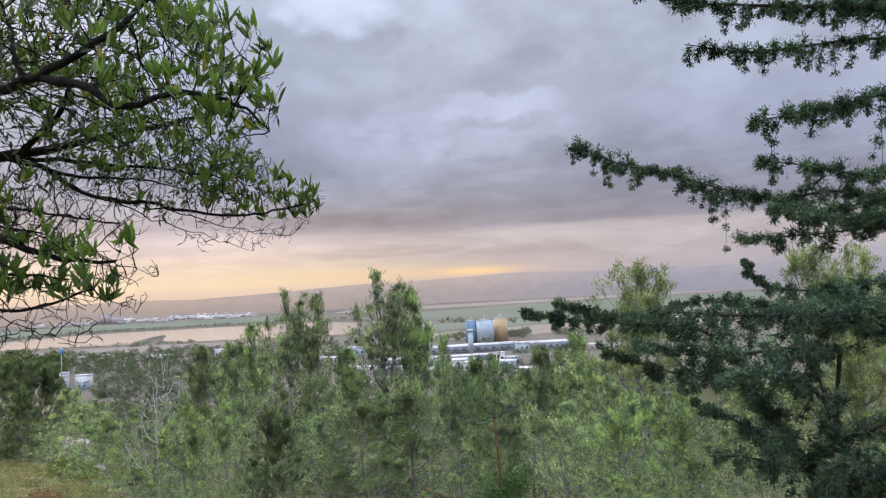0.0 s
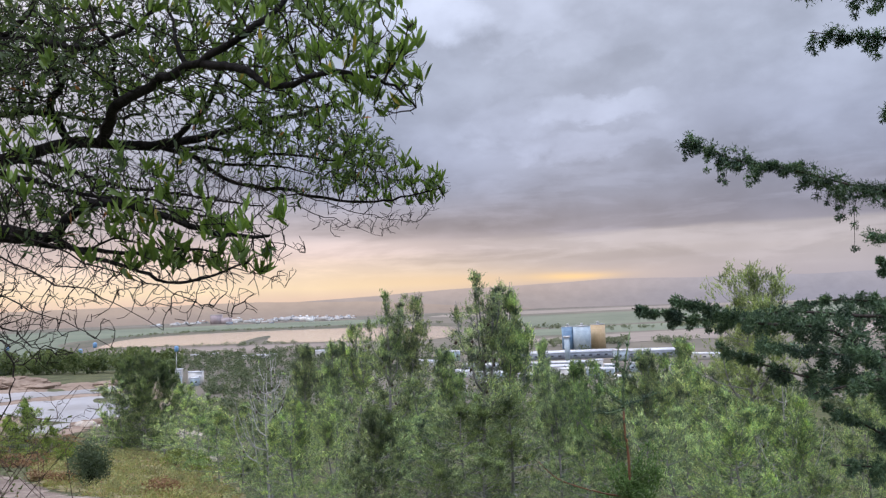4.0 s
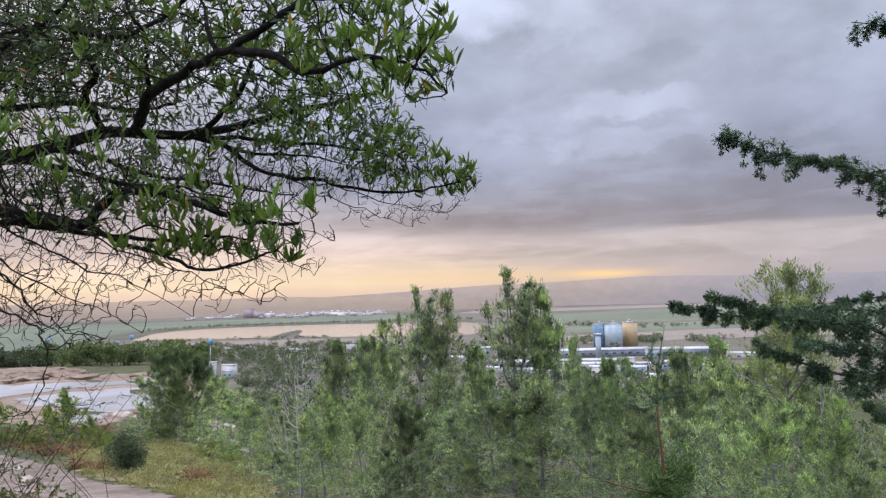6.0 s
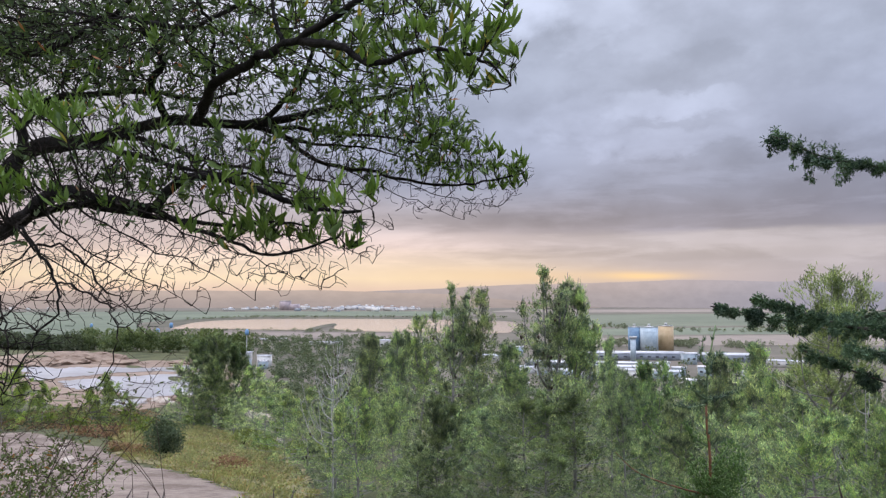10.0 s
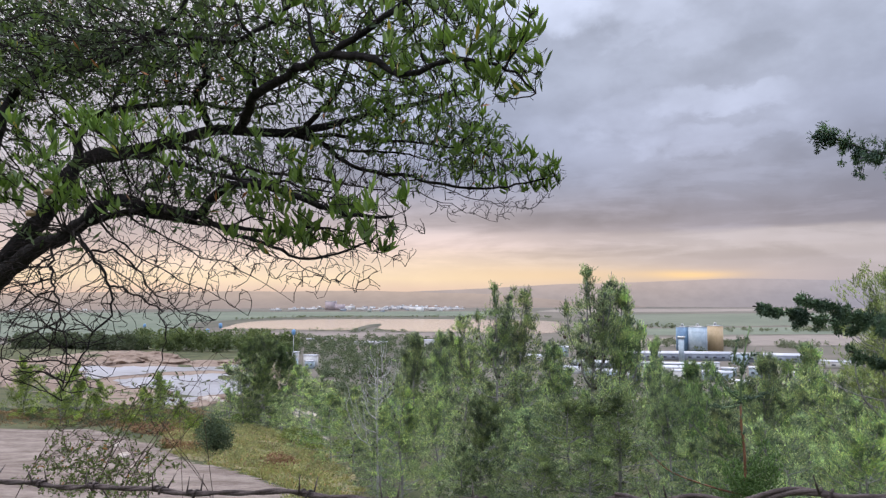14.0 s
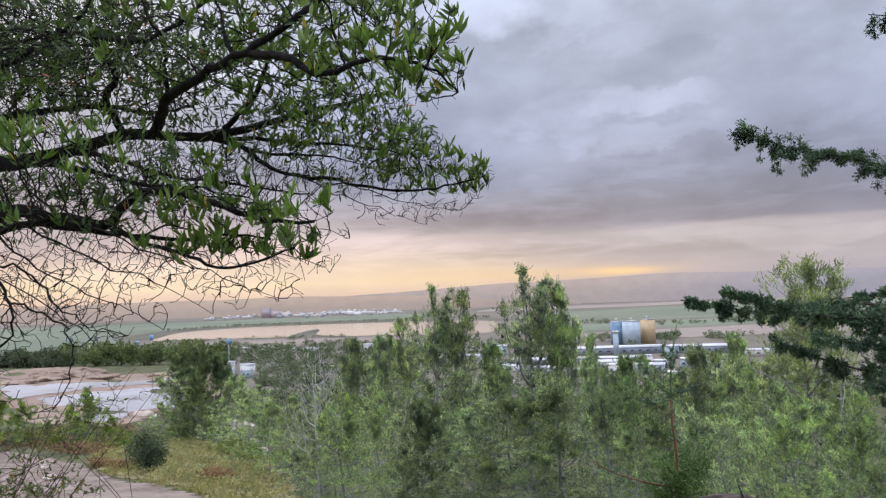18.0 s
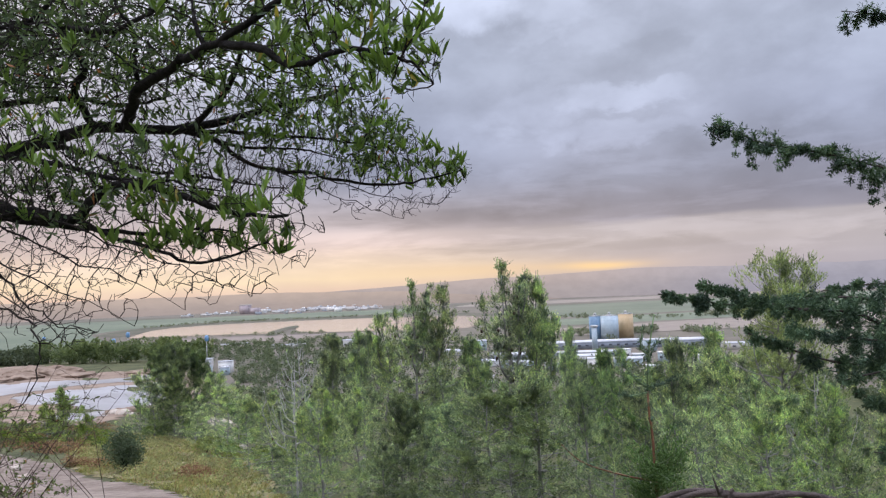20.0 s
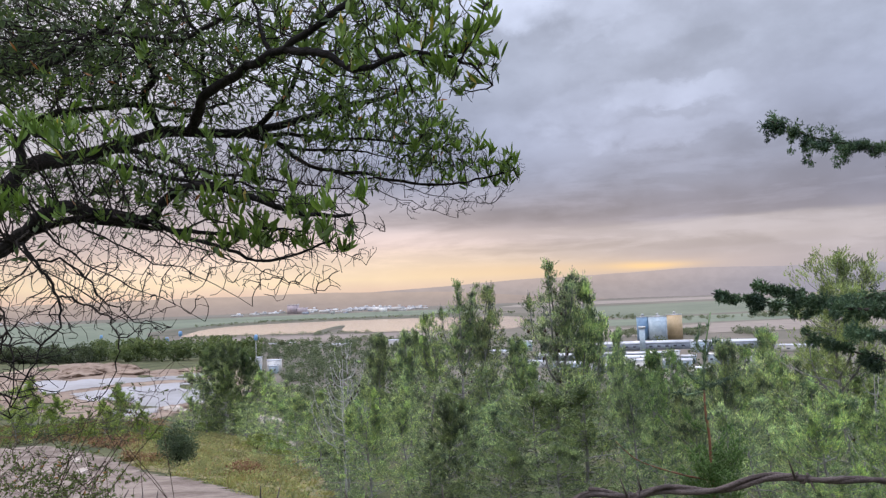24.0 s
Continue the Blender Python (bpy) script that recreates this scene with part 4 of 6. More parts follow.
    part("twig_work", Geo().add(np.concatenate(g.v) - off, np.concatenate(g.t)), TWIG, tree, "fine bare black twigs", kind="stuff")
    # leaves in whorls at the ends of the twigs that reached a leafy lobe
    from mathutils import kdtree
    kd = kdtree.KDTree(len(goals))
    for i, p in enumerate(goals):
        kd.insert(p, i)
    kd.balance()
    out = {0: [], 1: []}
    import collections
    crowd = collections.Counter()
    for i in tips:
        co, k, d = kd.find(nodes[i])
        if k >= count or d > 0.08 or r.random() < (0.1 if nodes[i, 0] > -.75 or dull[k] > .6 else 0.2):
            continue
        spot = tuple(np.floor(nodes[i] / (.024 if dull[k] > .6 else .05)).astype(int))
        crowd[spot] += 1
        if crowd[spot] > 1:
            continue
        way = unit(nodes[i] - nodes[parent[i]])
        # 1 picks a smaller leaf whose darker colour stands for crown shade
        shade_toned = int(r.random() < dull[k])
        n = int(r.integers(3, 7)) if shade_toned else int(r.integers(6, 11))
        axis = unit(way * (1.0 if shade_toned else .55) + np.array([0, 0, 0.2 if shade_toned else 1.0]))
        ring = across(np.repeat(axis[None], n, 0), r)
        ways = unit(axis * r.uniform(0.35 if shade_toned else 0.8, 1.3 if shade_toned else 2.8, n)[:, None] + ring)
        pos = nodes[i] - way * r.uniform(0, 0.06 if shade_toned else 0.045, n)[:, None]
        out[shade_toned].append((pos, ways, r.uniform(0.028, 0.048, n) if shade_toned else r.uniform(0.038, 0.062, n), r.uniform(0.008, 0.012, n) if shade_toned else r.uniform(0.010, 0.0155, n)))
    for kind, mat, label in ((0, LEAF, "fresh green lance-shaped leaves"), (1, LEAF_DULL, "smaller leaves inside the crown, toned darker for its shade")):
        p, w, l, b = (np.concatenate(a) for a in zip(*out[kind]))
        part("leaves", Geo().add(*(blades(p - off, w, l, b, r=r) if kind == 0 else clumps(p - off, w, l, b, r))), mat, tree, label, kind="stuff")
    # dry round galls among the leaves
    for p, size in (((-1.732, 1.484, 1.787), .013), ((-1.793, 1.484, 1.728), .014)):
        bm = bmesh.new()
        bmesh.ops.create_icosphere(bm, subdivisions=2, radius=size)
        for v in bm.verts:
            v.co *= 1 + .22 * noise.noise(v.co * 160)
            v.co.z *= .75
        me = bpy.data.meshes.new("gall")
        bm.to_mesh(me)
        bm.free()
        me.materials.append(GALL)
        gall = part("gall", me, None, tree, "round dry tan gall")
        gall.location = np.array(p) - off
        near = nodes[np.argmin(np.linalg.norm(nodes - np.array(p), axis=1))]
        part("gall_stalk", Geo().tube(np.array([near, p]) - off, .0012, 4), TWIG, tree)
    return tree


broad_tree()

# ---- the dark cypress ----
def cypress():
    r = np.random.default_rng(23)
    base = np.array([5.75, 7.95, float(ground_z(5.75, 7.95)) - 0.1])
    tree = thing("cypress", "dark green cypress with drooping feathery boughs and reddish-brown trunk", "tree", where=base)
    part("trunk", Geo().tube(curve([(0, 0, 0), (-.02, 0, 2), (-.03, 0, 4), (-.03, 0, 6), (0, 0, 8.5), (.03, 0, 11)], 40), np.interp(np.linspace(0, 11, 40), [0, .4, 4, 8, 11], [.21, .15, .118, .08, .012]) * (1 + .04 * r.normal(size=40)), 12), CYPRESS_BARK, tree, smooth=True)
    boughs = [  # line from the trunk outwards, girth, side spread, hang, fullness
        ([(5.66, 7.94, 2.25), (5.23, 8.04, 2.35), (4.7, 8.25, 2.54), (4.17, 8.54, 2.52), (3.63, 8.85, 2.69), (2.99, 9.14, 2.98), (2.44, 9.35, 3.17), (1.86, 9.45, 3.49)], .03, .40, .58, 2.0),
        ([(5.64, 7.95, 2.04), (5.07, 7.85, 2.1), (4.43, 7.85, 2.04), (3.91, 7.95, 2.02), (3.4, 8.04, 2.03)], .02, .22, .22, .9),
        ([(5.64, 7.95, 2.35), (5.0, 7.9, 2.38), (4.4, 7.95, 2.3), (3.75, 8.0, 2.36)], .02, .28, .28, 1.3),
        ([(5.66, 7.9, 2.2), (5.1, 7.7, 2.22), (4.5, 7.6, 2.16), (3.95, 7.6, 2.2)], .02, .26, .24, 1.2),
        ([(5.75, 7.95, 3.53), (5.11, 7.75, 3.53), (4.49, 7.54, 3.41), (3.95, 7.45, 3.31), (3.37, 7.35, 3.21)], .025, .24, .62, 1.4),
        ([(5.75, 7.95, 4.1), (5.08, 8.04, 4.26), (4.47, 8.14, 4.25), (3.78, 8.25, 4.24), (3.06, 8.35, 4.4)], .03, .18, .32, 1.1),
        ([(5.76, 7.95, 4.49), (4.94, 7.75, 4.51), (4.11, 7.65, 4.53), (3.25, 7.54, 4.55), (2.66, 7.54, 4.63), (2.3, 7.54, 4.94)], .04, .30, .34, 1.3),
        ([(5.8, 7.95, 4.85), (4.79, 7.54, 4.85), (3.81, 7.25, 4.77), (2.96, 7.04, 4.76), (2.33, 6.95, 4.94)], .035, .32, .34, 1.1),
        ([(5.83, 7.95, 5.36), (5.1, 7.95, 5.52), (4.23, 7.95, 5.68), (3.37, 7.95, 5.69)], .03, .34, .36, 1.1),
        ([(5.76, 7.95, 2.73), (5.84, 7.75, 2.48), (6.08, 7.54, 2.7), (6.53, 7.35, 2.97), (7.07, 7.15, 3.03)], .035, .4, .4, 1.7),
        ([(5.79, 7.95, 3.28), (6.41, 8.14, 3.45), (7.14, 8.35, 3.58), (8.13, 8.54, 3.55)], .03, .4, .4, 1.7),
        ([(5.82, 7.95, 4.06), (6.36, 7.85, 4.15), (7.04, 7.75, 4.16), (7.79, 7.75, 4.07)], .035, .4, .4, 1.6),
        ([(5.83, 7.95, 4.78), (6.54, 7.95, 4.98), (7.49, 7.95, 5.03), (8.34, 7.95, 4.86)], .035, .36, .36, 1.1),
        ([(5.81, 7.95, 4.64), (5.77, 7.35, 4.67), (5.53, 6.84, 4.58), (5.33, 6.35, 4.42)], .03, .3, .3, 1.0),
        ([(5.73, 7.95, 2.17), (6.56, 8.25, 2.23), (7.61, 8.54, 2.28), (8.79, 8.75, 2.15)], .03, .3, .3, 1.0),
        ([(5.72, 7.95, 2.73), (5.09, 7.54, 2.69), (4.42, 7.25, 2.58), (3.75, 7.04, 2.67), (3.21, 6.95, 2.73)], .02, .17, .16, .8),
        ([(5.78, 7.95, 4.35), (5.92, 8.54, 4.87), (6.01, 9.14, 5.28), (5.87, 9.75, 5.7)], .03, .3, .3, .9),
        ([(5.7, 7.8, 1.75), (5.4, 7.3, 1.8), (5.1, 6.8, 1.66), (4.85, 6.4, 1.45)], .03, .36, .4, 1.6),
        ([(5.7, 7.8, 1.2), (5.65, 7.2, 1.25), (5.5, 6.7, 1.1), (5.3, 6.3, .95)], .03, .36, .4, 1.6),
        ([(5.7, 7.8, .7), (5.4, 7.1, .75), (5.15, 6.6, .6), (4.9, 6.3, .5)], .03, .36, .4, 1.5),
        # the heavy lower boughs
        ([(4.9, 6.0, .45), (4.3, 5.65, .62), (3.8, 5.35, .66), (3.35, 5.2, .55)], .03, .34, .34, 1.3),
        ([(5.0, 6.1, .85), (4.4, 5.8, .9), (3.9, 5.55, .86), (3.5, 5.4, .75)], .03, .32, .34, 1.3),
        ([(5.07, 5.95, 1), (4.39, 5.75, 1.21), (3.74, 5.54, 1.31), (3.19, 5.45, 1.3), (2.7, 5.45, 1.25)], .04, .32, .36, 1.3),
        ([(4.87, 6.54, 1.22), (4.22, 6.45, 1.35), (3.59, 6.35, 1.32), (2.98, 6.25, 1.31), (2.41, 6.15, 1.41), (1.94, 6.15, 1.37)], .03, .28, .32, 1.1),
        ([(3.32, 5.95, 0.94), (2.81, 5.75, 1), (2.38, 5.65, 0.99), (1.91, 5.54, 1.04), (1.5, 5.54, 1.12)], .03, .30, .32, 1.2),
        ([(3.15, 5.75, 0.4), (2.88, 5.65, 0.72), (2.51, 5.54, 0.85), (2.09, 5.45, 0.81), (1.81, 5.45, 0.75)], .03, .30, .30, 1.0),
        ([(3.09, 5.75, -0.15), (2.99, 5.54, 0.36), (2.93, 5.54, 0.73), (2.82, 5.54, 1.01)], .04, .28, .3, 1.0),
        ([(4.32, 5.14, -0.21), (3.82, 4.95, 0.1), (3.43, 4.85, 0.36), (3.17, 4.84, 0.42)], .03, .34, .34, 1.2),
        ([(4.82, 5.54, 0.84), (4.37, 5.35, 1.08), (3.91, 5.25, 1.16), (3.55, 5.15, 1.15)], .03, .32, .34, 1.2),
        ([(4.78, 5.54, 0.56), (4.24, 5.15, 0.57), (3.79, 4.95, 0.51), (3.39, 4.85, 0.44)], .03, .32, .34, 1.2),
        ([(5.42, 6.54, 0.73), (4.51, 6.25, 1.04), (3.73, 6.04, 1.2), (3.04, 5.95, 1.24), (2.43, 5.95, 1.28), (1.88, 5.95, 1.33), (1.33, 5.95, 1.28), (0.95, 5.95, 1.34), (0.65, 5.95, 1.40)], .05, .34, .34, 1.5),
        ([(3.19, 5.95, -0.21), (2.87, 5.95, 0.18), (2.61, 5.85, 0.56), (2.38, 5.84, 0.98), (2.06, 5.79, 1.2), (1.57, 5.75, 1.26), (1.21, 5.75, 1.38), (0.9, 5.7, 1.45)], .05, .30, .34, 1.25),
        ([(5.64, 6.75, 1.16), (4.85, 6.65, 1.45), (4.07, 6.54, 1.5), (3.37, 6.44, 1.44), (2.88, 6.35, 1.53), (2.74, 6.35, 1.76)], .04, .30, .3, 1.2),
        ([(5.47, 6.15, 1.39), (4.8, 5.95, 1.48), (4.1, 5.75, 1.45), (3.44, 5.54, 1.33), (2.98, 5.45, 1.23)], .04, .30, .34, 1.2),
        ([(2.61, 5.85, 0.56), (2.25, 5.75, 0.81), (1.91, 5.75, 0.84), (1.54, 5.75, 0.96), (1.27, 5.75, 1.08)], .02, .26, .26, .9),
        ([(2.87, 5.95, 0.18), (2.5, 5.64, 0.34), (2.19, 5.54, 0.52), (1.89, 5.45, 0.66)], .02, .22, .22, .7),
        ([(2.96, 5.95, 0.05), (3.18, 5.54, 0.34), (3.51, 5.35, 0.48), (3.92, 5.25, 0.5), (4.32, 5.15, 0.43)], .03, .32, .34, 1.1),
        ([(3.19, 5.95, -0.21), (3.27, 5.35, 0.06), (3.46, 5.04, 0.23), (3.87, 4.85, 0.32)], .03, .36, .36, 1.3),
        ([(3.18, 5.95, -0.3), (3.33, 5.35, -0.2), (3.54, 4.95, 0), (3.85, 4.65, 0.12)], .03, .36, .36, 1.3),
        ([(3.19, 5.95, -0.21), (2.85, 5.45, 0.04), (2.79, 5.04, 0.26), (2.97, 4.95, 0.38)], .02, .26, .26, .8),
        ([(5.29, 6.15, 0.56), (4.59, 5.95, 0.76), (4.15, 5.85, 0.88), (3.73, 5.74, 0.97)], .03, .30, .30, 1.1),
        ([(5.23, 6.15, 0.15), (4.66, 5.95, 0.43), (4.2, 5.75, 0.59)], .03, .30, .30, 1.0),
        ([(3.05, 5.95, -0.05), (2.67, 5.75, 0.08), (2.34, 5.65, 0.18), (2.02, 5.54, 0.23)], .02, .22, .24, .6),
    ]
    extra = np.random.default_rng(91)
    for z in np.arange(2.0, 7.0, 0.30):
        for _ in range(2 if z > 4.3 else 1):
            a = extra.uniform(-1.9, 1.6) if z < 4.3 else extra.uniform(0, 6.28)
            L = extra.uniform(.8, 1.7) * (1.1 - .06 * z)
            c0 = np.array([base[0] - .03, base[1], z])
            d = np.array([math.cos(a), math.sin(a), 0])
            boughs.append(([c0, c0 + d * L * .4 + [0, 0, .05], c0 + d * L * .75 + [0, 0, .03], c0 + d * L + [0, 0, .12]], .022, .28, .32, .9))
    for z in np.arange(2.4, 6.6, 0.28):
        a, L = extra.uniform(-1.1, 1.1), extra.uniform(.9, 1.9)
        c0, d = np.array([base[0] - .03, base[1], z]), np.array([math.cos(a), math.sin(a), 0])
        boughs.append(([c0, c0 + d * L * .5 + [0, 0, .08], c0 + d * L + [0, 0, .15]], .022, .34, .36, 1.2))
    stem = np.array((3.236, 5.945, -0.259))
    foot = np.array([stem[0] + .1, stem[1] + .1, float(ground_z(stem[0] + .1, stem[1] + .1)) - .1])
    second = thing("leaning_cypress", "low leaning cypress with dense dark feathery boughs", "tree", where=foot)
    part("trunk", Geo().tube(curve([foot, (foot + stem) / 2 + [.06, 0, 0], stem], 14) - foot, np.linspace(.10, .06, 14), 10), CYPRESS_BARK, second, smooth=True)
    for pts, girth, spread, hang, full in boughs:
        c = curve(pts, 40)
        own = second if np.linalg.norm(c[0] - stem) < 1.6 else tree
        root = np.array(own.location)
        if own is second:
            line = np.vstack([curve([stem, (stem + c[0]) / 2 + [-.05, 0, -.08], c[0]], 6)[:-1], c]) if np.linalg.norm(c[0] - stem) > .05 else c
        elif np.linalg.norm(c[0, :2] - base[:2]) > 0.3:
            line = np.vstack([curve([base + np.array([0, 0, min(max(c[0, 2] - base[2] - 0.6, 0.4), 3.0)]), (base * 0.5 + c[0] * 0.5) * np.array([1, 1, 0]) + np.array([0, 0, c[0, 2] - 0.1]), c[0]], 8)[:-1], c])
        else:
            line = c
        bough = part("bough", Geo().tube(line - root, np.linspace(girth * .75, 0.005, len(line)) * (1 + .06 * r.normal(size=len(line))), 6), CYPRESS_BARK, own, smooth=True)
        length = np.linalg.norm(np.diff(c, axis=0), axis=1).sum()
        # knots of feathery sprays clothe the bough unevenly, and hang from it in strings
        knots = int(length / 0.2) + 3
        lumps = r.uniform(0.2, 1.4, knots)
        slim = 1.0 if own is tree and c[0, 2] > 1.9 else 0.0   # the low boughs run out in a point
        fat = np.clip(full, .8, 1.6)

        def on_bough(u):
            k = np.minimum((u * 39).astype(int), 38)
            return c[k] + (c[k + 1] - c[k]) * (u * 39 - k)[:, None], unit(c[k + 1] - c[k]), np.interp(u, np.linspace(0, 1, knots), lumps)
        us = r.random(int(length * 17 * fat) + 5)
        ps, al, lu = on_bough(us)
        point = lambda u: np.clip(1.55 - 1.35 * u, .3, 1) * (1 - slim) + slim
        girth_s = np.clip(1.25 - .45 * us, .75, 1.15) * point(us)
        side = across(al, r) * [1, 1, .8]
        cen = [ps + side * (r.uniform(0, .15, len(us)) * lu * girth_s * spread / .3)[:, None]]
        lead = [unit(side * .7 + al)]
        size = [r.uniform(.075, .13, len(us)) * (.65 + .4 * lu) * girth_s]
        plumes = max(5, int(length * 7 * full))
        u = (np.arange(plumes) + r.random(plumes)) / plumes
        p0, along, lump = on_bough(u)
        out = across(along, r)
        out[:, 2] *= np.where(out[:, 2] > 0, .5, .8)
        reach = spread * .9 * np.clip(1.25 - .75 * u, 0.4, 1.0) * lump * r.uniform(.2, 1, plumes) * point(u)
        drop = hang * 1.05 * lump * r.random(plumes) ** 1.3 * np.clip(1.2 - .4 * u, .6, 1) * point(u)
        go = out * reach[:, None] + along * (reach * .4 + .03)[:, None]
        tw = Geo()
        strings = [p0]
        for sv in np.linspace(.3, 1, 4):
            m = p0 + go * sv - np.array([0, 0, 1.0]) * (drop * sv ** 1.6)[:, None] + r.normal(size=p0.shape) * .015
            cen.append(m)
            lead.append(unit(go - np.array([0, 0, 2.0]) * (drop * sv)[:, None]))
            size.append(r.uniform(.06, .105, plumes) * (1.15 - .45 * sv) * np.clip(1.2 - .35 * u, .75, 1.1) * (.4 + .6 * point(u)))
            strings.append(m)
        for line_ in np.stack(strings[::2] + [strings[-1]], 1):
            tw.tube(line_ - root, np.linspace(.004, .002, len(line_)), 3, cap=False)
        cen, lead, size = np.concatenate(cen) - root, np.concatenate(lead), np.concatenate(size)
        # a knot: dark old sprays inside, fine fans of scale-leaved shoots outside
        n_c, n_f, q = 12, 34, 4
        core = unit(r.normal(size=(len(cen) * n_c, 3)))
        at_c = np.repeat(cen, n_c, 0) - core * (np.repeat(size, n_c) * .45)[:, None] + r.normal(size=core.shape) * .012
        inner = slivers(at_c, core, np.repeat(size, n_c) * r.uniform(.75, 1.05, len(core)), r.uniform(.018, .03, len(core)), r)
        d = unit(r.normal(size=(len(cen) * n_f, 3)) + .35 * np.repeat(lead, n_f, 0))
        S = np.repeat(size, n_f)
        sp = np.repeat(cen, n_f, 0) + d * (S * r.uniform(.35, .85, len(S)))[:, None]
        d = unit(d + .45 * np.repeat(lead, n_f, 0) + r.normal(size=d.shape) * .45)
        A, S = np.repeat(d, q, 0), np.repeat(S, q)
        at = np.tile(np.linspace(0, 1, q), len(d))
        way = unit(A + across(A, r) * r.uniform(.2, .8, len(A))[:, None])
        outer = slivers(np.repeat(sp, q, 0) + A * (at * S * .28)[:, None], way, r.uniform(.016, .032, len(A)), r.uniform(.0055, .0085, len(A)), r)
        part("foliage", Geo().add(*inner).add(*outer), CYPRESS_LEAF, bough, kind="stuff")
        part("branchlet_work", tw, CYPRESS_BARK, bough, kind="stuff")
    return tree


cypress()

# ---- young pines on the slope ----
def pine_meshes(seed, height, width, spires=0, droop=0.0, bare=0.12, coarse=1.0, leaf=None, gaps=0.08, cones=0, taper=0.7):
    """One pine, foot at the origin: trunk, upswept branches with side shoots, brushes of needles in clumps at their ends."""
    r = np.random.default_rng(seed)
    trunk, wood, cone_geo = Geo(), Geo(), Geo()
    line = curve([(0, 0, -0.3), (r.normal() * .05, r.normal() * .05, height * .3), (r.normal() * .12, r.normal() * .12, height * .65), (r.normal() * .1, r.normal() * .1, height)], 24)
    trunk.tube(line, np.linspace(0.011 * height, 0.006, 24), 7)
    leaders = [(line, 1.0)]
    for k in range(spires):
        z0 = height * r.uniform(0.42, 0.74)
        b = line[np.argmin(abs(line[:, 2] - z0))]
        a = r.uniform(0, 6.28)
        out = width * r.uniform(.16, .42)
        top = np.array([b[0] + math.cos(a) * out, b[1] + math.sin(a) * out, min(z0 + height * r.uniform(.2, .34), height * .97)])
        c = curve([b, b + (top - b) * np.array([.8, .8, .35]), top], 12)
        wood.tube(c, np.linspace(.005 * height, .005, 12), 5)
        leaders.append((c, 0.26 if gaps > .3 else .30))
    centre, lead = [], []
    for c, share in leaders:
        z0, z1 = (height * bare if share == 1 else c[0, 2] + .15), c[-1, 2]
        z = z0
        while z < z1 - 0.1:
            f = (z - z0) / (z1 - z0)
            whole = z / height
            for k in range(int(r.integers(4, 6)) if share == 1 else 3):
                if r.random() < gaps:
                    continue
                p = c[np.argmin(abs(c[:, 2] - z))] + np.array([0, 0, r.normal() * .06])
                a = r.uniform(0, 6.28)
                L = max(0.12, width * share * (1 - f) ** taper * min(1.0, 0.6 + 2.2 * f) * r.uniform(.55, 1.12))
                d = np.array([math.cos(a), math.sin(a), 0])
                rise = (0.15 + 0.95 * whole - droop) * r.uniform(.6, 1.3)
                q = curve([p, p + d * L * .5 + [0, 0, rise * L * .25], p + d * L + [0, 0, rise * L]], 7)
                wood.tube(q[::2], np.linspace(0.005 + .010 * L, .004, 4), 3, cap=False)
                centre.append(q[-1])
                lead.append(unit(q[-1] - q[-2]))
                for u in np.arange(.30, .95, .33 / max(L, .35)):
                    w = q[min(6, int(u * 6.3))]
                    sd = np.cross(d, [0, 0, 1]) * r.choice([-1, 1])
                    way = unit(d * r.uniform(.4, 1) + sd * r.uniform(.4, 1) + [0, 0, .25 + .6 * rise])
                    end = w + way * (L * r.uniform(.18, .36) + .06)
                    centre.append(end)
                    lead.append(way)
                if cones and r.random() < cones:
                    w = q[2] + r.normal(size=3) * .05
                    cone_geo.tube([w, w + [0, 0, -.03], w + [.005, 0, -.07], w + [.01, 0, -.10]], [.012, .030, .026, .006], 6)
            z += r.uniform(0.26, 0.42) * (1 if share == 1 else .8)
        for i in range(4):
            centre.append(c[-1] - np.array([0, 0, .22 + .10 * i]))
            lead.append(unit([r.normal() * .12, r.normal() * .12, 1]))
    centre, lead = np.array(centre), np.array(lead)
    high = np.clip(centre[:, 2] / height, 0, 1)
    k = 13
    soft = np.where(lead[:, 2] > .97, .025, .085 - .03 * high)
    A = unit(np.repeat(lead, k, 0) * .7 + np.stack([np.zeros(len(lead) * k), np.zeros(len(lead) * k), np.repeat(.4 + .45 * high, k)], -1) + r.normal(size=(len(lead) * k, 3)) * .5)
    B = np.repeat(centre, k, 0) + r.normal(size=A.shape) * np.repeat(soft, k)[:, None] - np.repeat(lead, k, 0) * r.uniform(0, .16, len(A))[:, None]
    S = r.uniform(.08, .20, len(A)) * coarse
    q = 11
    A, B, S = np.repeat(A, q, 0), np.repeat(B, q, 0), np.repeat(S, q)
    at = np.tile(np.linspace(.12, 1, q), len(A) // q)
    needle = unit(A * r.uniform(.7, 1.7, len(A))[:, None] + across(A, r) * (.95 - .35 * at)[:, None])
    g = Geo().add(*slivers(B + A * (at * S)[:, None], needle, coarse * r.uniform(.050, .085, len(A)) * (1.1 - .35 * at), coarse * r.uniform(.011, .0165, len(A)), r))
    return trunk.mesh("trunk", PINE_BARK, True), wood.mesh("branchwork", PINE_BARK), g.mesh("needles", leaf or PINE_NEEDLE), height, cone_geo.mesh("cone_cluster", CONE) if cones else None


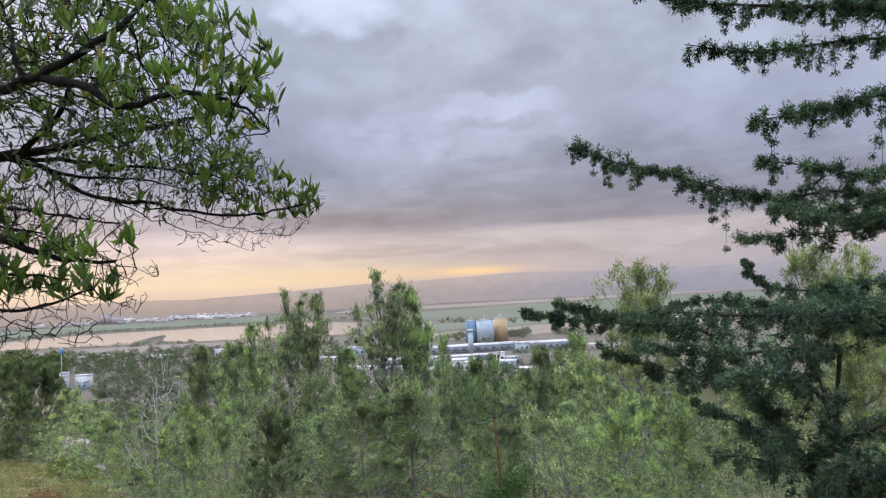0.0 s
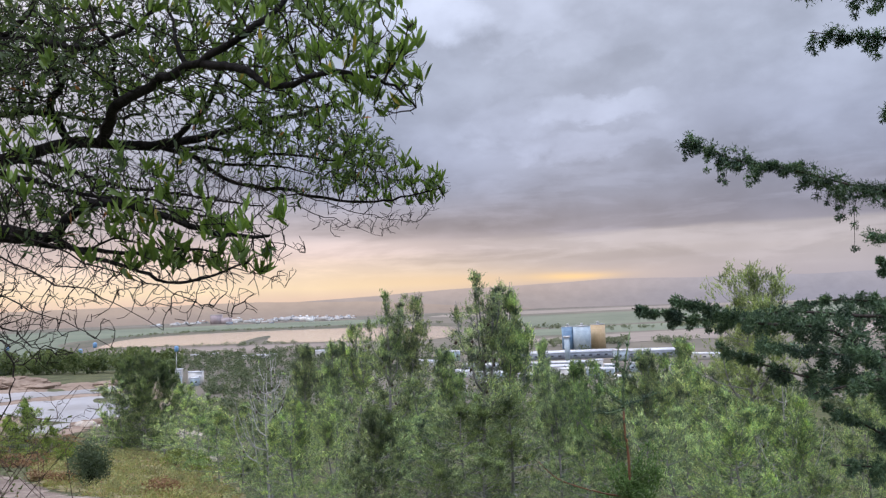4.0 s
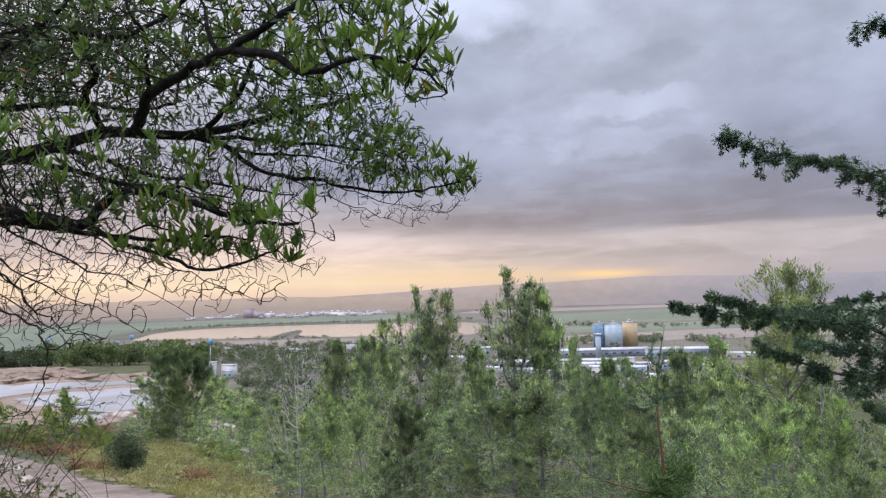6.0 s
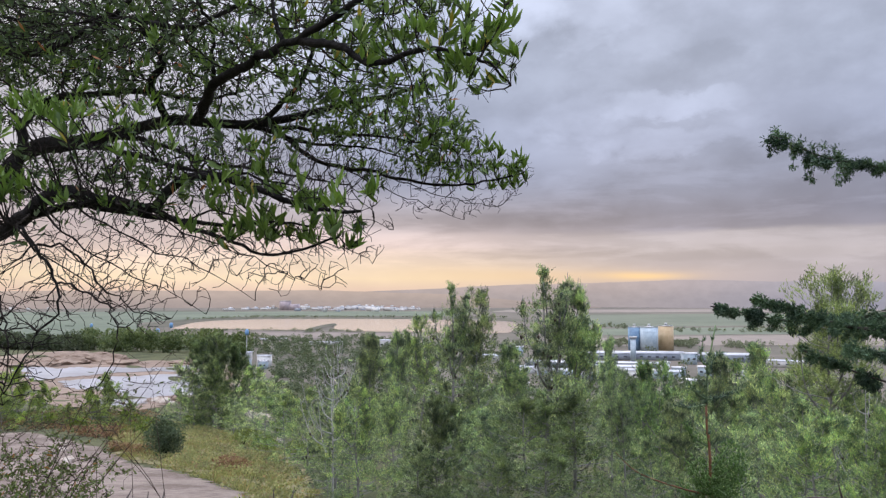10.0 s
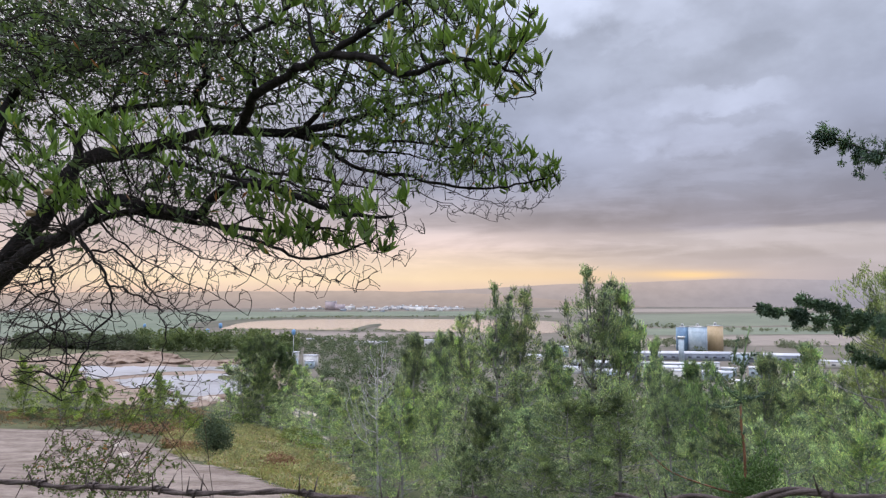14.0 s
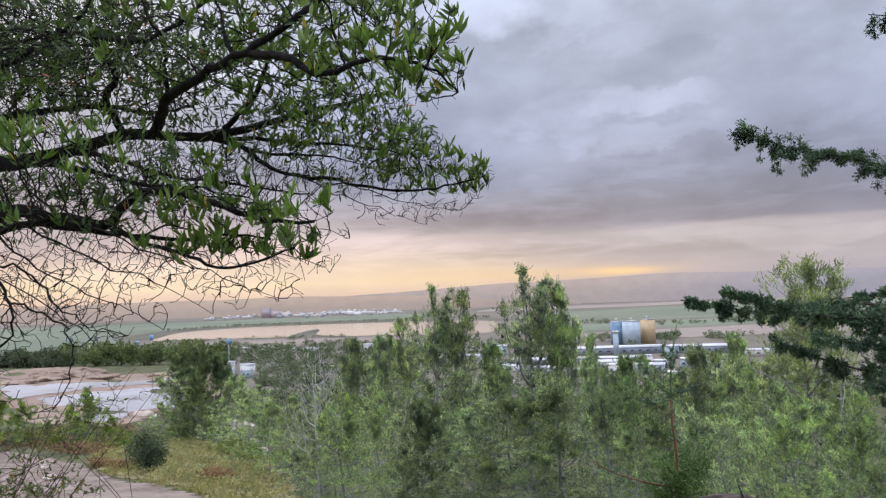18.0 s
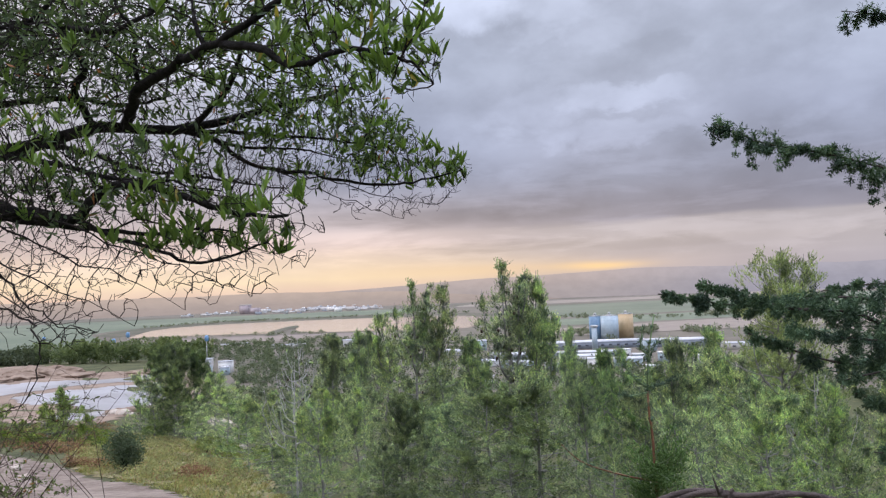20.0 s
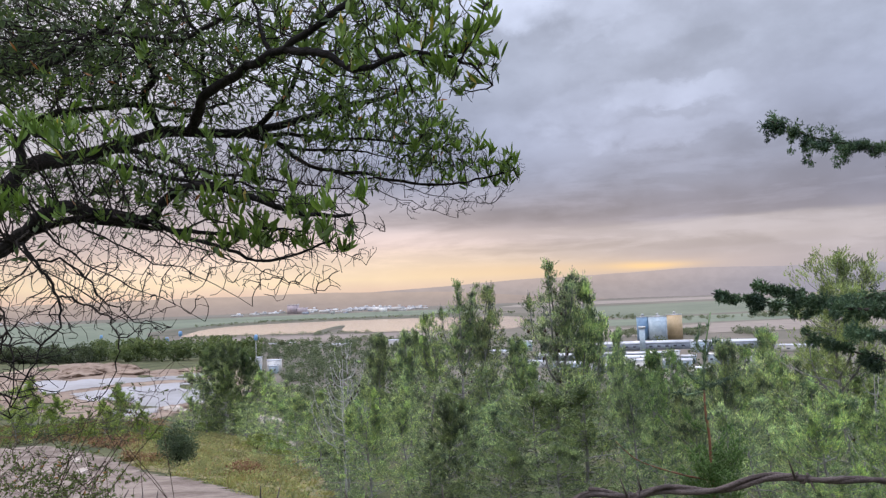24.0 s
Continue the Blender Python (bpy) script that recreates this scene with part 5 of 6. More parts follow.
def bare_pine(seed, height):
    """A dying pine, foot at the origin: pale trunk, a few forked upswept limbs, thin tufts left at some ends."""
    r = np.random.default_rng(seed)
    trunk, wood, tufts, cone_geo = Geo(), Geo(), Geo(), Geo()
    line = curve([(0, 0, -.3), (.05, 0, height * .35), (-.04, .05, height * .7), (.03, 0, height)], 24)
    trunk.tube(line, np.linspace(.011 * height, .008, 24), 7)
    ends, ways = [], []
    for k in range(17):
        z = height * (.30 + .62 * k / 17)
        p = line[np.argmin(abs(line[:, 2] - z))]
        a = k * 2.4 + r.normal() * .3
        L = (1.25 - .85 * k / 17) * r.uniform(.7, 1.15)
        d = np.array([math.cos(a), math.sin(a), 0])
        limb = curve([p, p + d * L * .55 + [0, 0, L * .25], p + d * L * .85 + [0, 0, L * .85], p + d * L * .95 + [0, 0, L * 1.25]], 12)
        wood.tube(limb, np.linspace(.021 * (1.2 - .5 * k / 17), .006, 12), 5)
        for i in (4, 6, 8, 10):
            b = limb[i]
            e = b + unit(r.normal(size=3) * .6 + d * .4 + [0, 0, .9]) * L * r.uniform(.2, .42)
            wood.tube(curve([b, (b + e) / 2 + r.normal(size=3) * .03, e], 5), np.linspace(.009, .003, 5), 4, cap=False)
            ends.append(e)
            ways.append(unit(e - b))
        if r.random() < .6:
            w = limb[5] + r.normal(size=3) * .02
            cone_geo.tube([w, w + [0, 0, -.03], w + [.005, 0, -.07], w + [.01, 0, -.10]], [.012, .032, .028, .006], 6)
    pick = [i for i in range(len(ends)) if r.random() < .3]
    B, A = np.repeat(np.array(ends)[pick], 60, 0), np.repeat(np.array(ways)[pick], 60, 0)
    tufts.add(*slivers(B - A * r.uniform(0, .15, len(A))[:, None], unit(A + across(A, r) * .8), r.uniform(.05, .08, len(A)), r.uniform(.010, .015, len(A)), r))
    return trunk.mesh("trunk", PALE_BARK, True), wood.mesh("branchwork", PALE_BARK), tufts.mesh("needles", PINE_NEEDLE), height, cone_geo.mesh("cone_cluster", CONE)


PINES = [pine_meshes(1, 6.8, 1.9, 6, 0, .12, .85, None, .34, .35, .95), pine_meshes(2, 6.0, 1.9, 3, 0, .05), pine_meshes(3, 5.0, 1.6, 5, 0, .05, 1.0, None, .2, 0, 1.0), pine_meshes(4, 4.2, 1.9, 1, 0.1, .04), pine_meshes(5, 7.0, 3.0, 2, 0.1, 0.03, 1.7, DARK_NEEDLE), pine_meshes(6, 4.0, 1.7, 2, 0, 0.03, 1.3, YOUNG_NEEDLE),
         bare_pine(7, 4.6), pine_meshes(8, 6.4, 1.9, 4, 0, .05, 1.0, PALE_NEEDLE), pine_meshes(9, 6.4, 2.5, 9, 0, .05, .85, PALE_NEEDLE, .31, 0, .75),
         # kind 9: copy of kind 3 with shade put into the needle colour
         pine_meshes(10, 4.2, 1.9, 1, 0.1, .04, 1.0, DARK_NEEDLE)]


def pine(top, kind, girth=1.0, turn=0.0, label="young pine with grey trunk and soft yellow-green needles"):
    """A pine whose tip reaches the place top."""
    x, y, z = top
    zg = float(ground_z(x, y))
    trunk, wood, needles, h, cones = PINES[kind]
    ob = thing("pine", label, "tree", "pines on the slope", (x, y, zg))
    for name, me in (("trunk", trunk), ("branchwork", wood), ("needles", needles)):
        part(name, me, None, ob, kind="stuff" if name != "trunk" else "")
    if cones:
        part("cone_cluster", cones, None, ob, "small dark brown cones", kind="stuff")
    k = (z - zg) / h
    ob.matrix_basis = pose(x, y, zg, 0, 0, turn) @ Matrix.Diagonal((k * girth, k * girth, k, 1))
    return ob


SPARSE = "tall young pine with several thin spires and open crown"
PALE = "half-dead pine with pale bleached trunk and few needles"
BROWN = "young pine with browning tips"
for top, kind, girth, label in [
    ((-1.768, 19.922, 2.334), 0, 1.15, SPARSE), ((-0.962, 20.522, 1.968), 2, .75, SPARSE), ((-6.335, 28.922, 2.041), 0, 1.0, SPARSE), ((-5.347, 29.922, 1.722), 1, .9, SPARSE), ((-8.515, 31.922, 0.492), 1, 1.0, ""),
    ((-10.291, 29.922, -0.032), 2, .9, ""), ((-8.758, 28.922, 0.152), 2, .8, BROWN), ((-6.823, 16.922, -0.116), 6, .9, PALE), ((-11.867, 26.922, -2.318), 3, 1.2, ""), ((-14.25, 29.922, -3.025), 3, 1.2, ""),
    ((-7.865, 20.922, -1.686), 1, 1.1, ""), ((-6.125, 19.922, -1.086), 1, 1.0, ""), ((-4.161, 16.922, -1.006), 4, .9, ""), ((-3.688, 26.922, -0.17), 2, .9, ""),
    ((-0.099, 26.922, 0.09), 2, .6, SPARSE), ((0.765, 20.922, -0.218), 2, .8, ""), ((1.227, 19.922, -0.276), 1, .7, ""), ((2.272, 17.922, 0.258), 2, .9, ""), ((4.377, 23.922, 0.132), 2, .9, ""), ((4.022, 25.922, -0.752), 1, .9, ""),
    ((4.814, 19.922, -0.338), 1, .9, ""), ((4.226, 13.922, -0.161), 6, .9, PALE), ((4.885, 16.922, -0.643), 1, .9, ""), ((-9.467, 23.945, -0.032), 6, .8, PALE), ((4.055, 18.922, -0.464), 3, 1.0, ""), ((1.248, 14.922, -0.492), 2, 1.0, ""), ((0.234, 17.922, -0.322), 1, .9, ""), 
    # the kind 9 pines paint the deep shade below the tall pine
    ((0.485, 11.922, -0.823), 3, 1.0, ""), ((-2.218, 18.422, -1.15), 9, 1.7, ""), ((-1.105, 18.922, -1.1), 9, 1.7, ""), ((-3.117, 18.122, -1.563), 3, 1.5, ""), ((-4.272, 19.422, -1.665), 3, 1.5, ""), ((-1.449, 15.922, -1.936), 9, 1.7, ""), ((-2.506, 15.922, -2.05), 9, 1.7, ""), ((-4.649, 16.922, -2.171), 3, 1.5, ""), ((2.011, 12.422, -0.445), 3, 1.1, ""), ((2.966, 11.922, -0.412), 3, 1.1, ""), ((-6.978, 16.922, -2.145), 3, 1.1, ""),
    ((3.6, 10.2, -.75), 3, 1.1, ""), ((4.5, 10.4, -.62), 1, 1.1, ""), ((2.5, 9.8, -1.05), 3, 1.1, ""), ((5.6, 9.6, -.9), 3, 1.0, ""),
    ((-12.773, 35.922, -2.025), 1, 1.0, ""), ((4.153, 12.922, -0.307), 1, 1.0, ""),
    ((4.592, 16.945, 2.17), 8, 1.0, "pale yellow-green young pine with open spires"), ((7.958, 14.945, 2.291), 8, 1.0, "pale yellow-green young pine behind the cypress"), ((9.67, 15.945, 2.044), 7, 1.0, "pale yellow-green young pine behind the cypress"), ((10.682, 14.945, 0.761), 1, 1.2, ""),
    ((6.911, 11.945, 0.655), 7, 1.2, "pale yellow-green young pine behind the cypress"), ((5.225, 12.945, -0.5), 1, 1.1, ""), ((4.855, 15.945, -0.463), 1, 1.0, ""), ((3.206, 13.945, -0.443), 3, 1.1, ""), ((8.056, 11.945, 0.364), 7, 1.2, "pale yellow-green young pine behind the cypress"), ((10.902, 13.945, 0.036), 1, 1.2, ""), ((5.288, 10.945, -0.959), 3, 1.0, ""),
    ((-29.354, 49.922, -1.587), 4, 1.0, "broad dense dark green pine beside the clearing"), ((-29.988, 47.922, -3.488), 3, 1.1, ""), ((-24.14, 45.922, -3.567), 3, 1.3, ""), ((-20.565, 41.922, -3.727), 3, 1.2, ""), ((-29.811, 45.922, -5.298), 3, 1.0, ""), ((-23.393, 41.922, -4.946), 3, 1.1, ""),
    ((-31.765, 51.922, -2.088), 4, .8, "broad dense dark green pine beside the clearing"), ((-28.462, 50.922, -2.415), 4, .8, "broad dense dark green pine beside the clearing"), ((-27.779, 46.922, -3.349), 4, .9, ""), ((-19.236, 37.922, -3.95), 3, 1.2, ""),
    ((-43.67, 45.84, -4.04), 5, 1.1, "bright green pine sapling"), ((-39.59, 44.14, -4.98), 5, 1.2, "bright green pine sapling"), ((-35.58, 45.84, -4.45), 5, 1.2, "bright green pine sapling"), ((-34.24, 42.44, -5.00), 5, 1.3, "bright green pine sapling"), ((-32.63, 44.14, -5.94), 5, 1.2, "bright green pine sapling"), ((-39.89, 40.74, -4.95), 5, 1.2, "bright green pine sapling"), ((-46.54, 44.14, -3.52), 5, 1.2, "bright green pine sapling"), ((-37.65, 44.14, -6.31), 5, 1.2, "bright green pine sapling"),
]:
    pine(top, kind, girth, (top[0] * 57 + top[1] * 31) % 360, label or "young pine with grey trunk and soft yellow-green needles")


r_fill = np.random.default_rng(19)
stood = []
for _ in range(900):
    a, d = radians(r_fill.uniform(-24, 36)), r_fill.uniform(15, 46)
    x, y = d * math.sin(a), d * math.cos(a)
    if -0.21 < x / y < -0.01 and d < 25:   # open ground round the tall pine
        continue
    if min([9] + [math.hypot(x - p, y - q) for p, q in stood]) < 2.3 or len(stood) > 24:
        continue
    stood.append((x, y))
    top = min(1.5 - 0.115 * d - r_fill.random() * 0.02 * d, float(ground_z(x, y)) + 5.4)
    pine((x, y, top), int(r_fill.choice([1, 3, 3, 2])), r_fill.uniform(1.0, 1.3), r_fill.uniform(0, 360))


# ---- shrubs ----
def shrub(name, label, x, y, w, h, mat, seed, count=1400, leaf=0.06, lobes=7):
    """A bush: several stems from the ground and a crown of small leaves in lobes."""
    r = np.random.default_rng(seed)
    ob = thing(name, label, "shrub", "", (x, y, float(ground_z(x, y))))
    stems, pts = Geo(), []
    for i in range(lobes):
        a = r.uniform(0, 6.28)
        c = np.array([math.cos(a) * w * .28 * r.random() ** .5, math.sin(a) * w * .28 * r.random() ** .5, h * r.uniform(.14, .66)])
        stems.tube(curve([(0, 0, -.1), c * np.array([.4, .4, .5]), c], 6), np.linspace(.03, .008, 6), 5)
        pts.append(ellipsoid_points(c, (w * .27, w * .27, h * .30), count // lobes, r, 0.45))
    p = np.concatenate(pts)
    d = unit(p - np.array([0, 0, h * .4]) + r.normal(size=p.shape) * .3 * h)
    part("stems", stems, BARK_DARK, ob)
    part("leaves", Geo().add(*blades(p, d, r.uniform(.7, 1.3, len(p)) * leaf, r.uniform(.35, .55, len(p)) * leaf, r=r)), mat, ob, kind="stuff")
    return ob


shrub("round_shrub", "rounded grey-green shrub on the grassy bank", *(-19.4, 28.7), 2.1, 2.35, SHRUB_LEAF, 3, 4600, 0.10, 13)
for i, (x, y) in enumerate([(-18.54, 36.67), (-20.85, 38.42), (-21.94, 45.92), (-30.4, 48.42), (-28.09, 39.17), (-14.9, 33.67)]):
    shrub("low_bush", "low bright green bush at the foot of the pines", x, y, 2.0, 1.2, BRIGHT_LEAF, 40 + i, 1300, 0.10)
for i, (x, y) in enumerate([(-45.94, 47.92), (-40.75, 46.17), (-40.25, 50.42), (-38.8, 52.67), (-49.18, 47.42), (-35.44, 42.17)]):
    shrub("roadside_bush", "bushy green growth along the dirt road", x, y, 1.8, 0.9, BRIGHT_LEAF if i % 2 else SHRUB_LEAF, 60 + i, 1300, 0.10)


def near_bush():
    """The thin bush of small leaves and bare shoots in front of the road."""
    r = np.random.default_rng(31)
    x, y = -1.75, 2.65
    base = np.array([x, y, float(ground_z(x, y))])
    ob = thing("thin_bush", "sparse bush with small leaves and bare brown shoots", "shrub", "", base)
    g, seeds = Geo(), []
    for i, tip in enumerate([(-2.606, 2.622, 1.044), (-2.372, 2.522, 0.971), (-2.264, 2.522, 1.022), (-2.088, 2.472, 0.946), (-2.813, 2.722, 0.87), (-2.203, 2.522, 0.84), (-2.049, 2.522, 0.984), (-1.948, 2.522, 1.101), (-1.702, 2.278, 1.275), (-1.646, 2.304, 1.188), (-1.829, 2.187, 1.283), (-1.887, 2.139, 1.256), (-1.798, 2.181, 1.10), (-2.11, 1.99, 1.116)]):
        foot = base - [0, 0, .05] if i < 8 else np.array([-2.3, 2.0, float(ground_z(-2.3, 2.0)) - .05])
        c = curve([foot, (foot + tip) / 2 + (r.normal(size=3) * .16 if i < 8 else np.array([-.06, 0, .14]) + r.normal(size=3) * .04), tip], 14)
        part("stem", Geo().tube(c - base, np.linspace(.0034, .0008, 14), 5), DRY_TWIG, ob)
        seeds += list(c[4:])
    goals = np.concatenate([ellipsoid_points((-2.493, 2.572, 0.815), (.3, .22, .2), 300, r), ellipsoid_points((-2.307, 2.522, 0.72), (.22, .2, .12), 220, r), ellipsoid_points((-2.156, 2.522, 1.003), (.2, .14, .13), 90, r), ellipsoid_points((-2.707, 2.622, 0.672), (.25, .2, .14), 200, r), ellipsoid_points((-1.9, 2.15, 1.1), (.22, .16, .12), 170, r), ellipsoid_points((-1.72, 2.27, 1.2), (.13, .1, .08), 60, r), ellipsoid_points((-2.04, 2.0, .96), (.18, .14, .12), 220, r), ellipsoid_points((-2.0, 2.0, .84), (.26, .18, .08), 240, r)])
    nodes, parent = grow(seeds, goals, 0.4, 0.03, 0.025, 40, 0.3, r)
    twigs(g, nodes, parent, len(seeds), 0.0007, 2.4, 3, 0.003)
    part("shoot_work", Geo().add(np.concatenate(g.v) - base, np.concatenate(g.t)), DRY_TWIG, ob, kind="stuff")
    at = np.array([i for i in range(len(seeds), len(nodes)) if nodes[i, 2] < 1.2 and r.random() < (0.8 if nodes[i, 2] < 0.8 else .4 if nodes[i, 2] < 1.0 else .16)])
    p = np.repeat(nodes[at], np.where(nodes[at][:, 2] < .85, 4, 2), 0)
    part("leaves", Geo().add(*blades(p - base, unit(r.normal(size=p.shape) + [0, 0, .5]), r.uniform(.012, .023, len(p)), r.uniform(.005, .009, len(p)), r=r)), OLIVE_LEAF, ob, kind="stuff")


near_bush()


def sapling():
    """The red-stemmed sapling in front of the pines."""
    r = np.random.default_rng(5)
    x, y, _ = (0.248, 2.922, 0.749)
    base = np.array([x, y, float(ground_z(x, y))])
    ob = thing("cypress_sapling", "slender sapling with bare reddish stem and thin green shoots", "sapling", "", base)
    stem = curve([base - [0, 0, .05]] + [(0.24, 2.92, 0.79), (0.23, 2.92, 0.96), (0.23, 2.92, 1.1), (0.24, 2.92, 1.21), (0.26, 2.92, 1.32), (0.27, 2.92, 1.37)], 30)
    girth = np.linspace(.0115, .0026, 30)
    part("stem", Geo().tube(stem[:25] - base, girth[:25], 6), STEM_RED, ob, smooth=True)
    part("leader", Geo().tube(stem[24:] - base, girth[24:], 6), CYPRESS_LEAF, ob, "thin dark green leading shoot", smooth=True)
    shoots = [[(0.23, 2.92, 1.08), (0.18, 2.89, 1.12), (0.13, 2.87, 1.19)], [(0.23, 2.92, 1.06), (0.17, 2.9, 1.05), (0.11, 2.87, 1.06)], [(0.23, 2.92, 1.08), (0.3, 2.95, 1.09), (0.37, 2.97, 1.12)], [(0.24, 2.92, 1.18), (0.26, 2.94, 1.23), (0.29, 2.95, 1.26)],
              [(0.23, 2.92, 0.9), (0.17, 2.9, 0.94), (0.15, 2.87, 0.99)], [(0.24, 2.92, 0.81), (0.3, 2.94, 0.88), (0.33, 2.95, 0.92)], [(0.25, 2.92, 0.71), (0.11, 2.82, 0.76), (-0.04, 2.77, 0.82), (-0.12, 2.77, 0.89)], [(0.24, 2.92, 1.21), (0.21, 2.9, 1.24), (0.22, 2.89, 1.32)],
              [(0.25, 2.92, 0.71), (0.33, 2.92, 0.78), (0.35, 2.92, 0.88)], [(0.25, 2.92, 0.71), (0.19, 2.82, 0.79), (0.16, 2.82, 0.86)], [(0.24, 2.92, 0.77), (0.29, 2.87, 0.81), (0.31, 2.82, 0.86)], [(0.24, 2.92, 0.75), (0.27, 2.82, 0.75), (0.28, 2.77, 0.75)]]
    g, dark = Geo(), Geo()
    for i, s in enumerate(shoots):
        c = curve(s, 16)
        part("shoot", Geo().tube(c - base, np.linspace(.0046, .0016, 16), 5), STEM_RED if i in (6,) else CYPRESS_LEAF, ob)
        k = 300 if i > 7 else 130 if i > 3 and i != 7 else 70
        u = r.integers(0, 15, k)
        p = c[u] + (c[u + 1] - c[u]) * r.random((k, 1)) + r.normal(size=(k, 3)) * (.018 if k > 200 else .010 if k > 100 else .004)
        d = unit((c[u + 1] - c[u]) / .02 + r.normal(size=(k, 3)) * .6 + [0, 0, .3])
        (g if i > 7 or i in (4, 5) else dark).add(*spindles(p - base, d, r.uniform(.014, .03, k), .004, r))
    for i in range(26):
        a, h = r.uniform(0, 6.28), r.uniform(.46, .80)
        reach = r.uniform(.10, .24) * (1.25 - h)
        c = curve([(.245, 2.92, h - .06), (.245 + math.cos(a) * reach * .6, 2.92 + math.sin(a) * reach * .6, h), (.245 + math.cos(a) * reach, 2.92 + math.sin(a) * reach, h + r.uniform(.02, .09))], 12)
        u = r.integers(0, 11, 110)
        p = c[u] + (c[u + 1] - c[u]) * r.random((110, 1)) + r.normal(size=(110, 3)) * .012
        g.add(*spindles(p - base, unit(unit(c[u + 1] - c[u]) + r.normal(size=p.shape) * .5 + [0, 0, .3]), r.uniform(.016, .034, 110), .005, r))
    u = np.minimum((r.random(260) ** .6 * 29).astype(int), 28)
    u = u[(u < 7) | (u > 20)]
    p = stem[u] + r.normal(size=(len(u), 3)) * np.where(u < 7, .03, .002)[:, None]
    for low, where in ((u < 7, g), (u > 20, dark)):
        q = p[low]
        where.add(*spindles(q - base, unit(np.array([0, 0, 1.0]) + r.normal(size=q.shape) * .4), r.uniform(.014, .03, len(q)), .004, r))
    part("scale_leaves", g, SPRAY_LEAF, ob, "fresh green sprays round the foot", kind="stuff")
    part("scale_leaves", dark, CYPRESS_LEAF, ob, "dark scale leaves of the bare top", kind="stuff")


sapling()


def grass():
    """Dry grass on the bank between the road and the pines."""
    r = np.random.default_rng(9)
    bank = [(-34.66, 45.17), (-35.48, 55.67), (-17.78, 37.17), (-8.62, 20.17), (-6.26, 12.42), (-10.1, 18.17), (-14.36, 22.42), (-18.97, 26.42), (-24.85, 31.92)]
    patch("dry_bank", bank, STRAW, 0.03, 0.5, "straw-coloured earth of the grassy bank")
    bank = np.array(bank)
    lo, hi = bank.min(0), bank.max(0)
    x, y = r.uniform(lo[0], hi[0], 12000), r.uniform(lo[1], hi[1], 12000)
    ok = inside(x, y, bank)
    x, y = x[ok], y[ok]
    lump = np.array([noise.noise((a * .45, b * .45, 0)) for a, b in zip(x, y)])
    ok = lump > r.uniform(-.5, .25, len(x))
    x, y, lump = x[ok][:1300], y[ok][:1300], lump[ok][:1300]
    k = 26
    size = np.repeat(r.uniform(.5, 1.3, len(x)) * (1 + .6 * lump), k)
    lean = r.normal(size=(len(x) * k, 3)) * [.8, .8, .12] + [0, 0, 1]
    p = np.repeat(np.stack([x, y, ground_z(x, y)], -1), k, 0) + lean * [.10, .10, 0]
    g = Geo().add(*slivers(p, unit(lean), r.uniform(.10, .28, len(p)) * size, r.uniform(.022, .045, len(p)), r))
    tagged(part("grass", g, GRASS, kind="stuff", label="yellow-green dry grass on the bank"), category="grass")


grass()


def cushions(name, label, outline, count, mat, seed):
    """Low rounded cushions of scrub over a stretch of ground."""
    r = np.random.default_rng(seed)
    outline = np.array(outline)
    lo, hi = outline.min(0), outline.max(0)
    x, y = r.uniform(lo[0], hi[0], count * 6), r.uniform(lo[1], hi[1], count * 6)
    ok = inside(x, y, outline)
    g, k = Geo(), 150
    for px, py in zip(x[ok][:count], y[ok][:count]):
        w, h = r.uniform(.35, .95), r.uniform(.16, .45)
        d = unit(r.normal(size=(k, 3)))
        d[:, 2] = abs(d[:, 2])
        p = np.array([px, py, float(ground_z(px, py)) + .02]) + d * [w, w, h] * r.uniform(.75, 1.05, k)[:, None]
        g.add(*clumps(p, unit(d + r.normal(size=d.shape) * .5), r.uniform(.05, .11, k), r.uniform(.04, .07, k), r))
    tagged(part(name, g, mat, kind="stuff", label=label), category="scrub")


cushions("scrub_cushions", "yellow-green cushions of low scrub on the bank", [(-33.5, 46), (-33, 52), (-18, 36), (-9.5, 20.5), (-7.2, 14), (-10.6, 18.6), (-14.8, 23), (-19.2, 27), (-24.6, 33)], 220, CUSHION, 29)
cushions("russet_scrub", "low russet and straw-coloured scrub above the dirt road", [(-56, 52), (-42, 60), (-31, 46), (-23, 33), (-29.5, 36), (-37, 40), (-46, 37)], 190, RUSSET, 30)
cushions("verge_scrub", "dull green low scrub between the road and the building site", [(-60, 54), (-44, 63), (-30, 52), (-26, 38), (-37, 41), (-48, 40)], 150, SHRUB_LEAF, 31)
for i, (x, y) in enumerate([(-35.2, 42.5), (-29.4, 36.9), (-32.5, 39.8), (-23.8, 31.7), (-22.0, 30.6), (-15.5, 26.6), (-13.6, 24.2)]):
    shrub("dry_growth", "low russet dry growth at the road edge", x, y, 2.2 if i < 3 else 1.5, 0.55, RUSSET, 80 + i, 900, 0.11, 8)


def rock(x, y, size, seed):
    r = np.random.default_rng(seed)
    bm = bmesh.new()
    bmesh.ops.create_icosphere(bm, subdivisions=2, radius=1)
    for v in bm.verts:
        v.co = v.co * (1 + .28 * noise.noise(v.co * 1.4 + Vector((seed, 0, 0)))) * size
        v.co.z *= .65
    me = bpy.data.meshes.new("rock")
    bm.to_mesh(me)
    bm.free()
    me.materials.append(ROCK)
    ob = new("rock", me)
    ob.location = (x, y, float(ground_z(x, y)) + size * .25)
    tagged(ob, "weathered limestone boulder on the slope", "rock", "boulders on the slope")


